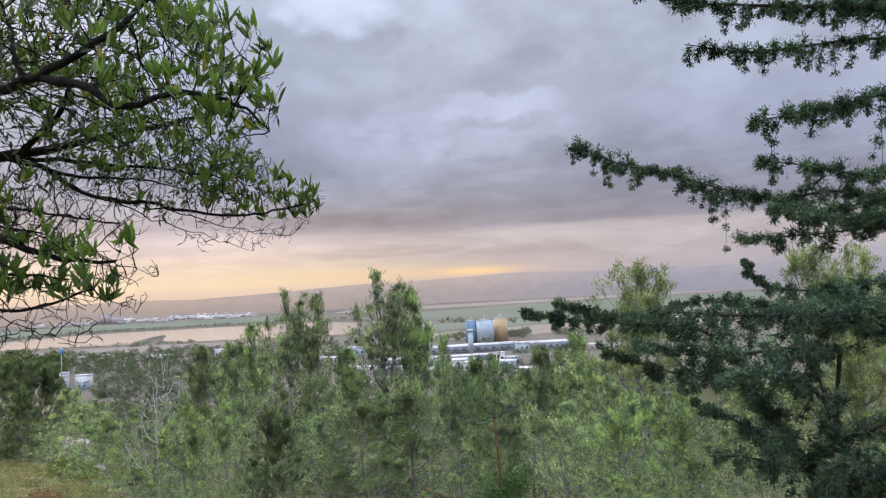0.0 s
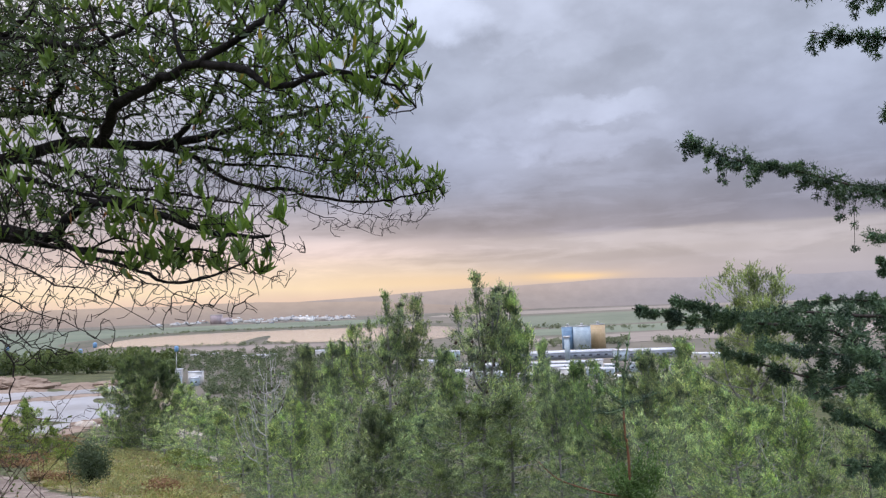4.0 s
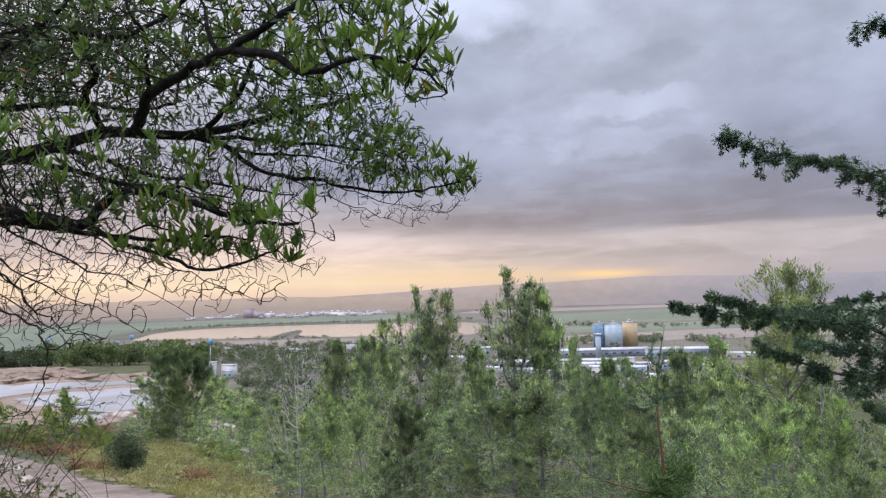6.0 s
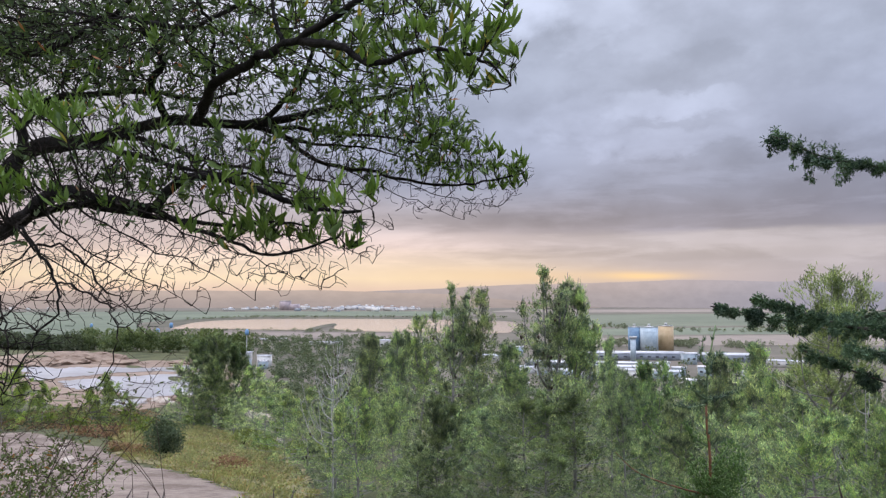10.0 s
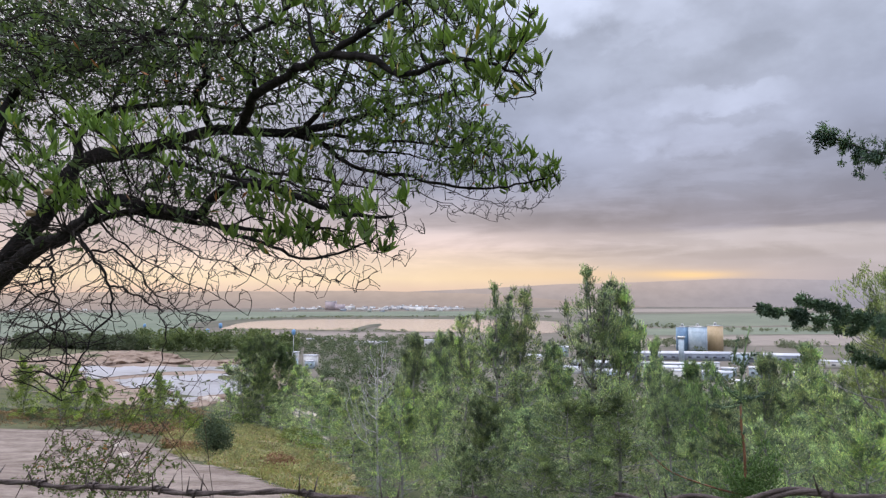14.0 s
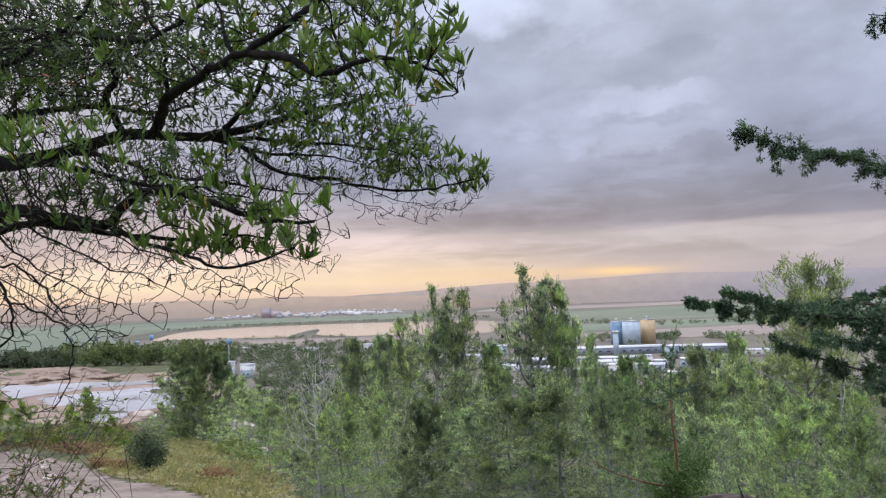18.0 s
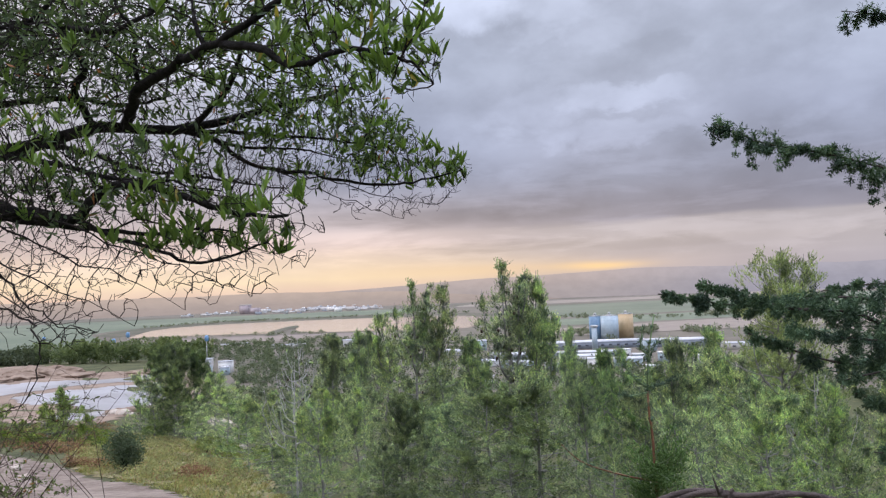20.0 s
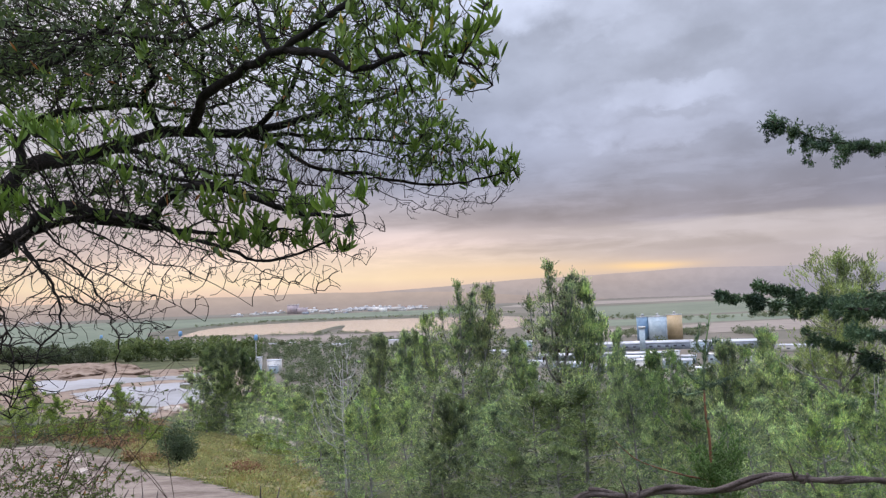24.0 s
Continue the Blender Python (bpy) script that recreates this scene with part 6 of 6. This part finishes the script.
for i, ((x, y), s) in enumerate([((-33.1, 62.3), .8), ((-34.3, 61.6), .6), ((-32.2, 61.2), .55), ((-33.6, 60.6), .45), ((-31.6, 62.4), .7), ((-35.0, 62.8), .5), ((-32.8, 63.4), .75), ((-34.58, 54.67), .35), ((-218.97, 435.92), .8), ((-80.32, 155.42), .7), ((-203.14, 415.92), .6), ((-19.81, 40.67), .4), ((-22.86, 45.67), .45), ((-31.64, 59.42), .5), ((-52.36, 77.42), .9), ((-54.9, 79.42), .7), ((-50.55, 76.42), .6), ((-25.58, 29.67), .3), ((-22.08, 25.92), .3)]):
    rock(x, y, s, i)

# ---- woods, buildings and masts on the plain ----
def woods(name, label, spots, seed, h0, h1, mat, quads=110):
    """Many trees seen from afar, each a short trunk and a ragged crown of leaf clumps."""
    r = np.random.default_rng(seed)
    g = Geo()
    for x, y, z in spots:
        if -0.553 < x / y < -0.49 and z < -60 and y < 800:   # the gap with the white blocks
            continue
        h = r.uniform(h0, h1)
        w = h * r.uniform(.7, 1.15)
        lob = [np.array([r.normal() * w * .25, r.normal() * w * .25, h * r.uniform(.25, .72)]) for _ in range(4)]
        p = np.concatenate([ellipsoid_points(c, (w * .38, w * .38, h * .26), quads // 4, r, .5) for c in lob]) + [x, y, z]
        d = unit(p - np.array([x, y, z + h * .35]) + r.normal(size=p.shape) * h * .25)
        leaf = h * min(1.0, math.sqrt(130 / quads))
        g.add(*clumps(p, d, r.uniform(.14, .26, len(p)) * leaf, r.uniform(.12, .2, len(p)) * leaf, r))
        g.tube([(x, y, z - .5), (x, y, z + h * .5)], [h * .04, h * .02], 4)
    return tagged(part(name, g, mat, label=label, kind="stuff"), category="woods")


def spots_between(poly, n, seed, z=None):
    r = np.random.default_rng(seed)
    poly = np.array(poly)
    lo, hi = poly.min(0), poly.max(0)
    x, y = r.uniform(lo[0], hi[0], n * 6), r.uniform(lo[1], hi[1], n * 6)
    ok = inside(x, y, poly)
    x, y = x[ok][:n], y[ok][:n]
    return np.stack([x, y, ground_z(x, y) if z is None else np.full(len(x), z)], -1)


woods("dark_trees", "dark belt of trees behind the building site", np.vstack([spots_between([(-180, 166), (-143.5, 171), (-149, 186), (-192, 184)], 62, 1), spots_between([(-88, 170), (-46, 168), (-40, 186), (-86, 190)], 110, 2), spots_between([(-44, 100), (40, 92), (60, 190), (-40, 188)], 90, 21), spots_between([(-72, 165), (30, 150), (60, 215), (-80, 215)], 170, 22)]), 1, 3.0, 5.8, DARK_WOOD, 300)
woods("site_trees", "green trees along the edge of the building site", spots_between([(-139, 170), (-98, 172), (-98, 190), (-151, 188)], 48, 41), 6, 2.4, 7.4, SITE_WOOD, 420)
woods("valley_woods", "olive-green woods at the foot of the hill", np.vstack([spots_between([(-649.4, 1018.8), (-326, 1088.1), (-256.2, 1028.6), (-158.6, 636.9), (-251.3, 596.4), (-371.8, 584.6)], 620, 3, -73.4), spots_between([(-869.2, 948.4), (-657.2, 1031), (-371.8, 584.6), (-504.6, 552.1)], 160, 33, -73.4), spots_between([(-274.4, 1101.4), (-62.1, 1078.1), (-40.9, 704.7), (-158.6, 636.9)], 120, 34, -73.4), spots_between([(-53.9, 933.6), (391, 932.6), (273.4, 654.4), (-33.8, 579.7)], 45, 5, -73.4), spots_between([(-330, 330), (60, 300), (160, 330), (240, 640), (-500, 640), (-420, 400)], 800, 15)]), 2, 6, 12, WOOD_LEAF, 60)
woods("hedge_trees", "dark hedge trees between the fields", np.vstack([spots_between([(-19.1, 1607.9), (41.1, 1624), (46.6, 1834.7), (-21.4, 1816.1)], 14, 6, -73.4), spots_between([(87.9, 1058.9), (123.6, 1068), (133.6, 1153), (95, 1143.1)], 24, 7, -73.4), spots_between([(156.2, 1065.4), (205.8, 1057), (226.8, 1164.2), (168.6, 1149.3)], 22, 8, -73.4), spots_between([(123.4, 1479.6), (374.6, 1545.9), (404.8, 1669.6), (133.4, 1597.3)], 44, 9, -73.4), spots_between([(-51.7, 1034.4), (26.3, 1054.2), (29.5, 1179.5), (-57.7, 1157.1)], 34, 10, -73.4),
      spots_between([(-709, 1032.2), (-316.3, 1118.9), (-336.6, 1190.8), (-754.8, 1098.7)], 60, 13, -73.4)]), 3, 6, 12, HAZE_TINTED_WOOD, 80)
woods("bank_scrub", "dark scrub along the pond banks", np.vstack([spots_between([(-1183.1, 1853.7), (-1070.1, 2082.3), (-565, 2267.6), (-305, 2255.9), (-320.1, 2368), (-1129, 2196.7), (-1236.6, 1937.5)], 260, 11, -73.2), spots_between([(-813.5, 1275.5), (-695.1, 1329.4), (-582.3, 1336.7), (-454.8, 1327.2), (-464.9, 1356.7), (-600.2, 1377.9), (-838.4, 1314.5)], 70, 12, -73.2), spots_between([(-572.7, 1296.1), (-608.5, 1399.7), (-616.5, 1448), (-562, 1320.2)], 7, 14, -73.2)]), 4, 4, 9, HAZE_TINTED_WOOD, 50)


def hall(name, label, p, q, depth, height, wall, roof, bays=6, group="factory halls"):
    """A long low hall from p to q: walls with a row of dark openings, and a shallow roof."""
    p, q = np.array(p), np.array(q)
    L = float(np.linalg.norm(q - p))
    ob = thing(name, label, "industrial building", group, (p[0], p[1], -73.45))
    ob.rotation_euler.z = math.atan2(q[1] - p[1], q[0] - p[0])
    part("wall", Geo().box(0, 0, 0, L, depth, height), wall, ob)
    g = Geo()
    rise = depth * .045 if depth > 15 else .4
    v = [(-.8, -.8, height), (L + .8, -.8, height), (L + .8, depth + .8, height), (-.8, depth + .8, height), (-.8, depth / 2, height + rise), (L + .8, depth / 2, height + rise),
         (-.8, -.8, height - .5), (L + .8, -.8, height - .5), (L + .8, depth + .8, height - .5), (-.8, depth + .8, height - .5)]
    g.add(v, [(0, 1, 5), (0, 5, 4), (3, 4, 5), (3, 5, 2), (0, 4, 3), (1, 2, 5), (6, 7, 1), (6, 1, 0), (7, 8, 2), (7, 2, 1), (8, 9, 3), (8, 3, 2), (9, 6, 0), (9, 0, 3), (6, 9, 8), (6, 8, 7)])
    part("roof", g, roof, ob)
    step = L / bays
    for i in range(bays):
        part("window", Geo().box(i * step + step * .3, -.25, height * .42, i * step + step * .7, -.05, height * .62), WINDOW, ob)
    return ob


H1, H2, H3 = "long factory hall with white metal roof and grey walls", "white-roofed shed of the factory", "white plastered factory annex with dark windows"
hall("factory_hall", H1, (-39.3, 847.1), (86.2, 863.8), 30, 8.2, WALL_GREY, ROOF_WHITE, 14)
hall("factory_hall", H1, (97.1, 852.4), (163.2, 855.2), 30, 8.4, WALL_GREY, ROOF_WHITE, 9)
hall("factory_annex", H3, (81.3, 815.2), (93.2, 818.1), 16, 12, SILO_PALE, ROOF_WHITE, 2)
hall("factory_shed", H2, (-14.1, 760.9), (53.3, 765.9), 18, 5.2, WALL_GREY, ROOF_WHITE, 9)
hall("factory_hall", H1, (-82.7, 738.1), (-17.5, 731.7), 24, 7, WALL_GREY, ROOF_WHITE, 8)
hall("factory_shed", H2, (-152.2, 811.6), (-121.9, 804.9), 22, 6, WHITE_WALL, ROOF_WHITE, 4)
hall("factory_shed", H2, (-78.5, 561.9), (-64.9, 558.6), 14, 6, WHITE_WALL, ROOF_WHITE, 2)
hall("factory_shed", H2, (-53, 596.6), (-39, 592.6), 14, 5, WHITE_WALL, ROOF_WHITE, 2)
hall("factory_annex", H3, (50.8, 717.1), (57.1, 718.7), 9, 11, WHITE_WALL, ROOF_WHITE, 1)
hall("factory_annex", H3, (57.4, 708.8), (70.3, 707.2), 12, 7, SILO_PALE, ROOF_WHITE, 3)
hall("factory_annex", H3, (56.4, 608.7), (68.9, 604.6), 12, 7, WHITE_WALL, ROOF_WHITE, 2)
hall("factory_annex", H3, (105.4, 666.7), (115.3, 661), 12, 9, WHITE_WALL, ROOF_WHITE, 2)
hall("factory_annex", H3, (108.7, 614.3), (116.1, 609.2), 12, 8, WHITE_WALL, ROOF_WHITE, 2)
hall("factory_annex", H3, (-118.7, 866), (-100.2, 870.6), 16, 12, SILO_PALE, ROOF_WHITE, 3)
hall("factory_shed", H2, (158.2, 809.5), (192.9, 800.4), 18, 7, WHITE_WALL, ROOF_WHITE, 4)
hall("factory_shed", H2, (-64, 668), (-30, 664), 20, 6, SILO_PALE, ROOF_WHITE, 4)
hall("factory_shed", H2, (-22, 640), (8, 643), 20, 6, WALL_GREY, ROOF_WHITE, 4)
hall("factory_annex", H3, (14, 655), (30, 655), 14, 9, WHITE_WALL, ROOF_WHITE, 3)
hall("factory_shed", H2, (38, 672), (62, 668), 18, 7, SILO_PALE, ROOF_WHITE, 3)
hall("factory_shed", H2, (-98, 690), (-72, 684), 18, 6, WHITE_WALL, ROOF_WHITE, 3)
hall("factory_annex", H3, (80, 700), (98, 696), 14, 9, SILO_PALE, ROOF_WHITE, 3)
hall("factory_shed", H2, (-10, 700), (30, 704), 22, 7, WHITE_WALL, ROOF_WHITE, 5)
hall("warehouse", "low white warehouse among the trees", (-431.8, 995.9), (-384.1, 1008.1), 14, 4.6, WHITE_WALL, ROOF_WHITE, 6, "warehouses")
hall("warehouse", "low white warehouse among the trees", (-542.4, 1060.6), (-509.3, 1083.7), 14, 3.4, WHITE_WALL, ROOF_WHITE, 6, "warehouses")
hall("office_block", "white office block with a flat roof among trees", (-398.7, 722.2), (-384.9, 725.6), 14, 11, WHITE_WALL, ROOF_WHITE, 4, "white blocks")
hall("office_block", "white office block with a flat roof among trees", (-377, 690), (-367.3, 692.4), 9, 11, WHITE_WALL, ROOF_WHITE, 3, "white blocks")
hall("office_block", "white office block with a flat roof among trees", (-364, 668), (-355.3, 670.2), 9, 9, SILO_PALE, ROOF_WHITE, 3, "white blocks")
hall("office_block", "white office block with a flat roof among trees", (-352, 680), (-339.4, 683.1), 10, 12, WHITE_WALL, ROOF_WHITE, 4, "white blocks")
hall("office_block", "white office block with a flat roof among trees", (-341, 662), (-333.2, 663.9), 8, 8, SILO_PALE, ROOF_WHITE, 2, "white blocks")
hall("office_block", "white office block with a flat roof among trees", (-362, 640), (-353.3, 642.2), 8, 7, WHITE_WALL, ROOF_WHITE, 2, "white blocks")
hall("office_block", "white office block with a flat roof among trees", (-306.7, 948), (-293.2, 951.5), 16, 12, WHITE_WALL, ROOF_WHITE, 3, "white blocks")


def silo(x, y, radius, height, mat, label):
    ob = thing("silo", label, "silo", "storage silos", (x, y, -73.45))
    g = Geo().tube([(0, 0, 0), (0, 0, height), (0, 0, height)], [radius, radius, radius * .98], 28)
    part("shell", g, mat, ob, smooth=False)
    part("roof_cone", Geo().tube([(0, 0, height + .02), (0, 0, height + radius * .14)], [radius * 1.02, .4], 28), STEEL, ob)
    rail = Geo()
    for k in range(28):
        a = k * 2 * math.pi / 28
        rail.tube([(radius * math.cos(a), radius * math.sin(a), height), (radius * math.cos(a), radius * math.sin(a), height + 1.3)], .08, 4)
    ring = [(radius * math.cos(k * .2244), radius * math.sin(k * .2244), height + 1.3) for k in range(29)]
    part("railing", rail.tube(ring, .08, 4, cap=False), STEEL, ob)
    for k in range(4):
        z = height * (k + 1) / 5
        part("hoop", Geo().tube([(0, 0, z - .2), (0, 0, z + .2)], radius * 1.012, 28, cap=False), mat, ob)
    part("headhouse", Geo().box(-1.6, -1.6, height + 1.3, 1.6, 1.6, height + 4.5), STEEL, ob)
    return ob


silo(*(34.9, 1013.8), 8.3, 31.0, SILO_BLUE, "tall dark blue storage silo")
silo(*(53.8, 1008.4), 12.0, 31.5, SILO_PALE, "tall pale blue storage silo")
silo(*(76.9, 1024.4), 10.0, 32.5, SILO_OCHRE, "tall ochre storage silo")
stack = thing("conveyor_tower", "pale steel conveyor tower in front of the silos", "tower", "", (*(27.5, 842.1), -73.45))
part("shaft", Geo().box(-3, -3, 0, 3, 3, 26), SILO_PALE, stack)
part("cap", Geo().box(-4, -4, 26, 4, 4, 28), STEEL, stack)


def house(x, y, w, d, h, turn, wall, roof):
    ob = thing("house", "small white house of the town on the plain", "house", "houses of the town", (x, y, -73.45))
    ob.rotation_euler.z = turn
    part("wall", Geo().box(-w / 2, -d / 2, 0, w / 2, d / 2, h), wall, ob)
    part("roof", Geo().box(-w * .51, -d * .51, h, w * .51, d * .51, h + 1.2), roof, ob)
    if w > 30:
        part("stair_tower", Geo().box(w * .1, -d * .3, h, w * .1 + 9, d * .3, h + 7), wall, ob)
    return ob


r_town = np.random.default_rng(77)
HOUSES = [(-1673.9, 3119.4), (-1694.2, 3248.2), (-1647.2, 3263.2), (-1716.8, 3464.5), (-1461.7, 3186.5), (-1359.8, 3218.7), (-1292.8, 3113.1), (-1410.3, 3486), (-1293.3, 3239.7), (-1235.1, 3193.5), (-1272.6, 3382.9), (-1206, 3267.3), (-1266.7, 3532.4), (-1184.5, 3411), (-1074.3, 3181.5), (-1183.4, 3559.3), (-1106.8, 3435.9),
          (-972.2, 3152.9), (-1056.7, 3524.6), (-960.2, 3345), (-926.3, 3355.7), (-916.9, 3426.3), (-1520.1, 3450.5), (-1192.6, 2915.9), (-983.1, 2980.3), (-1691.4, 2988.3), (-2790.3, 2898), (-2621.4, 2819.8), (-2629.3, 2949.4), (-2788.5, 2767), (-2986.8, 2835.2), (-2954.1, 2714.7)]
for i, (x, y) in enumerate(HOUSES):
    k_ = 1.0 if i < 26 else 0.55
    house(x, y, k_ * r_town.uniform(14, 60), k_ * r_town.uniform(14, 26), k_ * r_town.uniform(6, 20), r_town.normal() * .25, WHITE_WALL, ROOF_RED if r_town.random() < .18 else ROOF_WHITE)
for x, y in spots_between([(-1319.5, 2876.8), (-806.9, 3034.4), (-1004.7, 3778.1), (-1638.1, 3570.9)], 36, 78, 0)[:, :2]:
    house(x, y, r_town.uniform(9, 34), r_town.uniform(10, 20), r_town.uniform(5, 14), r_town.normal() * .3, WHITE_WALL if r_town.random() < .6 else WALL_GREY, ROOF_RED if r_town.random() < .3 else ROOF_WHITE)
MAUVE_WALL = surface("mauve_render", (0.42, 0.36, 0.39), (0.54, 0.47, 0.50), 0.05, 0.5, 0.9, 0.05)
block = thing("apartment_block", "tall grey-mauve block rising over the town", "building", "", (*(-1499.7, 3174.4), -73.45))
part("wall", Geo().box(-24, -14, 0, 24, 14, 42), MAUVE_WALL, block)
part("wing", Geo().box(24, -12, 0, 70, 12, 28), MAUVE_WALL, block)
part("roof", Geo().box(-26, -15, 42, 26, 15, 44), WHITE_WALL, block)


def mast(x, y, z, h, tank):
    """A blue tank on a slim steel mast."""
    ob = thing("tank_mast", "small bright blue tank on a slim steel mast", "mast", "blue tanks on masts", (x, y, z))
    part("pole", Geo().tube([(0, 0, -.5), (0, 0, h)], [tank * .13, tank * .09], 8), STEEL, ob)
    part("tank", Geo().tube([(0, 0, h - tank * .5), (0, 0, h - tank * .25), (0, 0, h + tank * .9), (0, 0, h + tank * 1.15)], [tank * .3, tank * .55, tank * .55, tank * .2], 14), TANK_BLUE, ob)
    return ob



def earth_mound(x, y, w, h, seed):
    """A tipped mound of brown earth at the edge of the clearing."""
    bm = bmesh.new()
    bmesh.ops.create_icosphere(bm, subdivisions=4, radius=1)
    for v in bm.verts:
        f = 1 + .35 * noise.fractal(v.co * 1.8 + Vector((seed, 0, 0)), 1, 2, 4)
        v.co = Vector((v.co.x * w * f, v.co.y * w * .6 * f, max(v.co.z, -.1) * h * f))
    me = bpy.data.meshes.new("earth_mound")
    bm.to_mesh(me)
    bm.free()
    me.materials.append(CLEARING)
    ob = new("earth_mound", me)
    ob.location = (x, y, float(ground_z(x, y)) - .1)
    tagged(ob, "tipped mound of brown earth on the building site", "mound", "earth mounds")


for i, ((x, y), w, h) in enumerate([((-113.32, 138.17), 7, 2.2), ((-107.48, 137.17), 6, 1.8), ((-112.57, 132.17), 6, 1.4), ((-116.97, 127.67), 8, 1.1), ((-100.61, 133.67), 5, 1.0), ((-87.95, 137.92), 5, .9), ((-54.73, 80.92), 2.5, .8)]):
    earth_mound(x, y, w, h, i * 3)

for tx, ty, tz, th, ts in [(*(-80.376, 149.922, -7.38), 0, .8), (*(-133.036, 199.922, -8.585), 0, 1.0), (*(-137.761, 199.922, -10.403), 0, 1.0), (*(-177.942, 219.922, -9.958), 0, .9)]:
    zg = float(ground_z(tx, ty))
    mast(tx, ty, zg, tz - zg, ts)


# ---- the barbed-wire fence at the edge of the slope ----
def fence():
    ob = thing("barbed_wire_fence", "rusty barbed wire strung along the edge of the slope", "fence", "", (0, 0.66, 0))
    off = np.array(ob.location)
    line = [(-2.41, 0.7, 1.17), (-1.24, 0.67, 1.22), (-0.97, 0.65, 1.24), (-0.65, 0.65, 1.25), (-0.49, 0.65, 1.26), (-0.35, 0.65, 1.26), (-0.27, 0.65, 1.27), (-0.16, 0.65, 1.27), (-0.13, 0.65, 1.28), (-0.09, 0.65, 1.28), (-0.06, 0.65, 1.29), (-0.01, 0.65, 1.29), (0.05, 0.65, 1.3), (0.09, 0.65, 1.3), (0.15, 0.66, 1.298), (0.24, 0.67, 1.275), (0.4, 0.68, 1.235), (0.8, 0.7, 1.17)] + [(2.4, 0.8, 1.05), (3.4, 0.85, 1.06)]
    mid = curve(line, 520)
    left, right = mid[0], mid[-1]
    u = np.r_[0, np.cumsum(np.linalg.norm(np.diff(mid, axis=0), axis=1))]
    mid[:, 2] += -.002 + .0015 * np.sin(u * 31) + .001 * np.sin(u * 67)
    d = unit(np.gradient(mid, axis=0))
    side = unit(np.cross(d, [0, 0, 1]))
    up = np.cross(side, d)
    for k in (0, math.pi):
        ph = u * 2 * math.pi / 0.10 + k
        part("strand", Geo().tube(mid + .0013 * (np.cos(ph)[:, None] * side + np.sin(ph)[:, None] * up) - off, .0026, 6), RUST_WIRE, ob, smooth=True)
    # a second length of wire wound round the mended stretch
    x0, x1 = (-0.132, 0.654, 1.278)[0], (0.08, 0.654, 1.297)[0]
    w = np.where((mid[:, 0] > x0) & (mid[:, 0] < x1))[0]
    ph = u[w] * 2 * math.pi / 0.16
    part("mending_wire", Geo().tube(mid[w] + .0042 * (np.cos(ph)[:, None] * side[w] + np.sin(ph)[:, None] * up[w]) - off, .0026, 6), RUST_WIRE, ob, smooth=True)
    r = np.random.default_rng(4)
    for x in np.r_[[(-0.971, 0.654, 1.235)[0], (-0.882, 0.654, 1.24)[0], (-0.792, 0.654, 1.244)[0], (-0.696, 0.654, 1.249)[0], (-0.649, 0.654, 1.25)[0], (-0.491, 0.654, 1.256)[0], (-0.382, 0.654, 1.262)[0], (-0.271, 0.654, 1.267)[0], (-0.086, 0.654, 1.286)[0], (0.066, 0.654, 1.299)[0]], np.arange(-1.6, -1.0, .11), np.arange(.55, 1.2, .11)]:
        i = int(np.argmin(abs(mid[:, 0] - x)))
        c, e, sd, uu = mid[i], d[i], side[i], up[i]
        t = np.linspace(0, 3 * math.pi, 26)
        coil = c + e * np.linspace(-.007, .007, 26)[:, None] + .0046 * (np.cos(t)[:, None] * sd + np.sin(t)[:, None] * uu)
        w1, w2 = r.uniform(.9, 2.2), r.uniform(3.2, 6.0) if r.random() < .5 else r.uniform(.9, 2.2)
        e1 = coil[0] + .022 * (math.cos(w1) * sd + math.sin(w1) * uu) - e * r.uniform(-.004, .01)
        e2 = coil[-1] + .022 * (math.cos(w2) * sd + math.sin(w2) * uu) + e * r.uniform(-.004, .01)
        part("barb", Geo().tube(np.vstack([e1, coil, e2]) - off, np.r_[.0004, np.full(26, .0014), .0004], 5), RUST_WIRE, ob, smooth=True)
    for p in (left, right):
        zg = float(ground_z(p[0], p[1]))
        part("post", Geo().tube(curve([(p[0], p[1], zg - .3), (p[0] + .01, p[1], .5 * (zg + p[2])), (p[0], p[1], p[2] + .12)], 8) - off, [.045, .044, .042, .043, .041, .042, .04, .036], 10), POST_WOOD, ob)


fence()
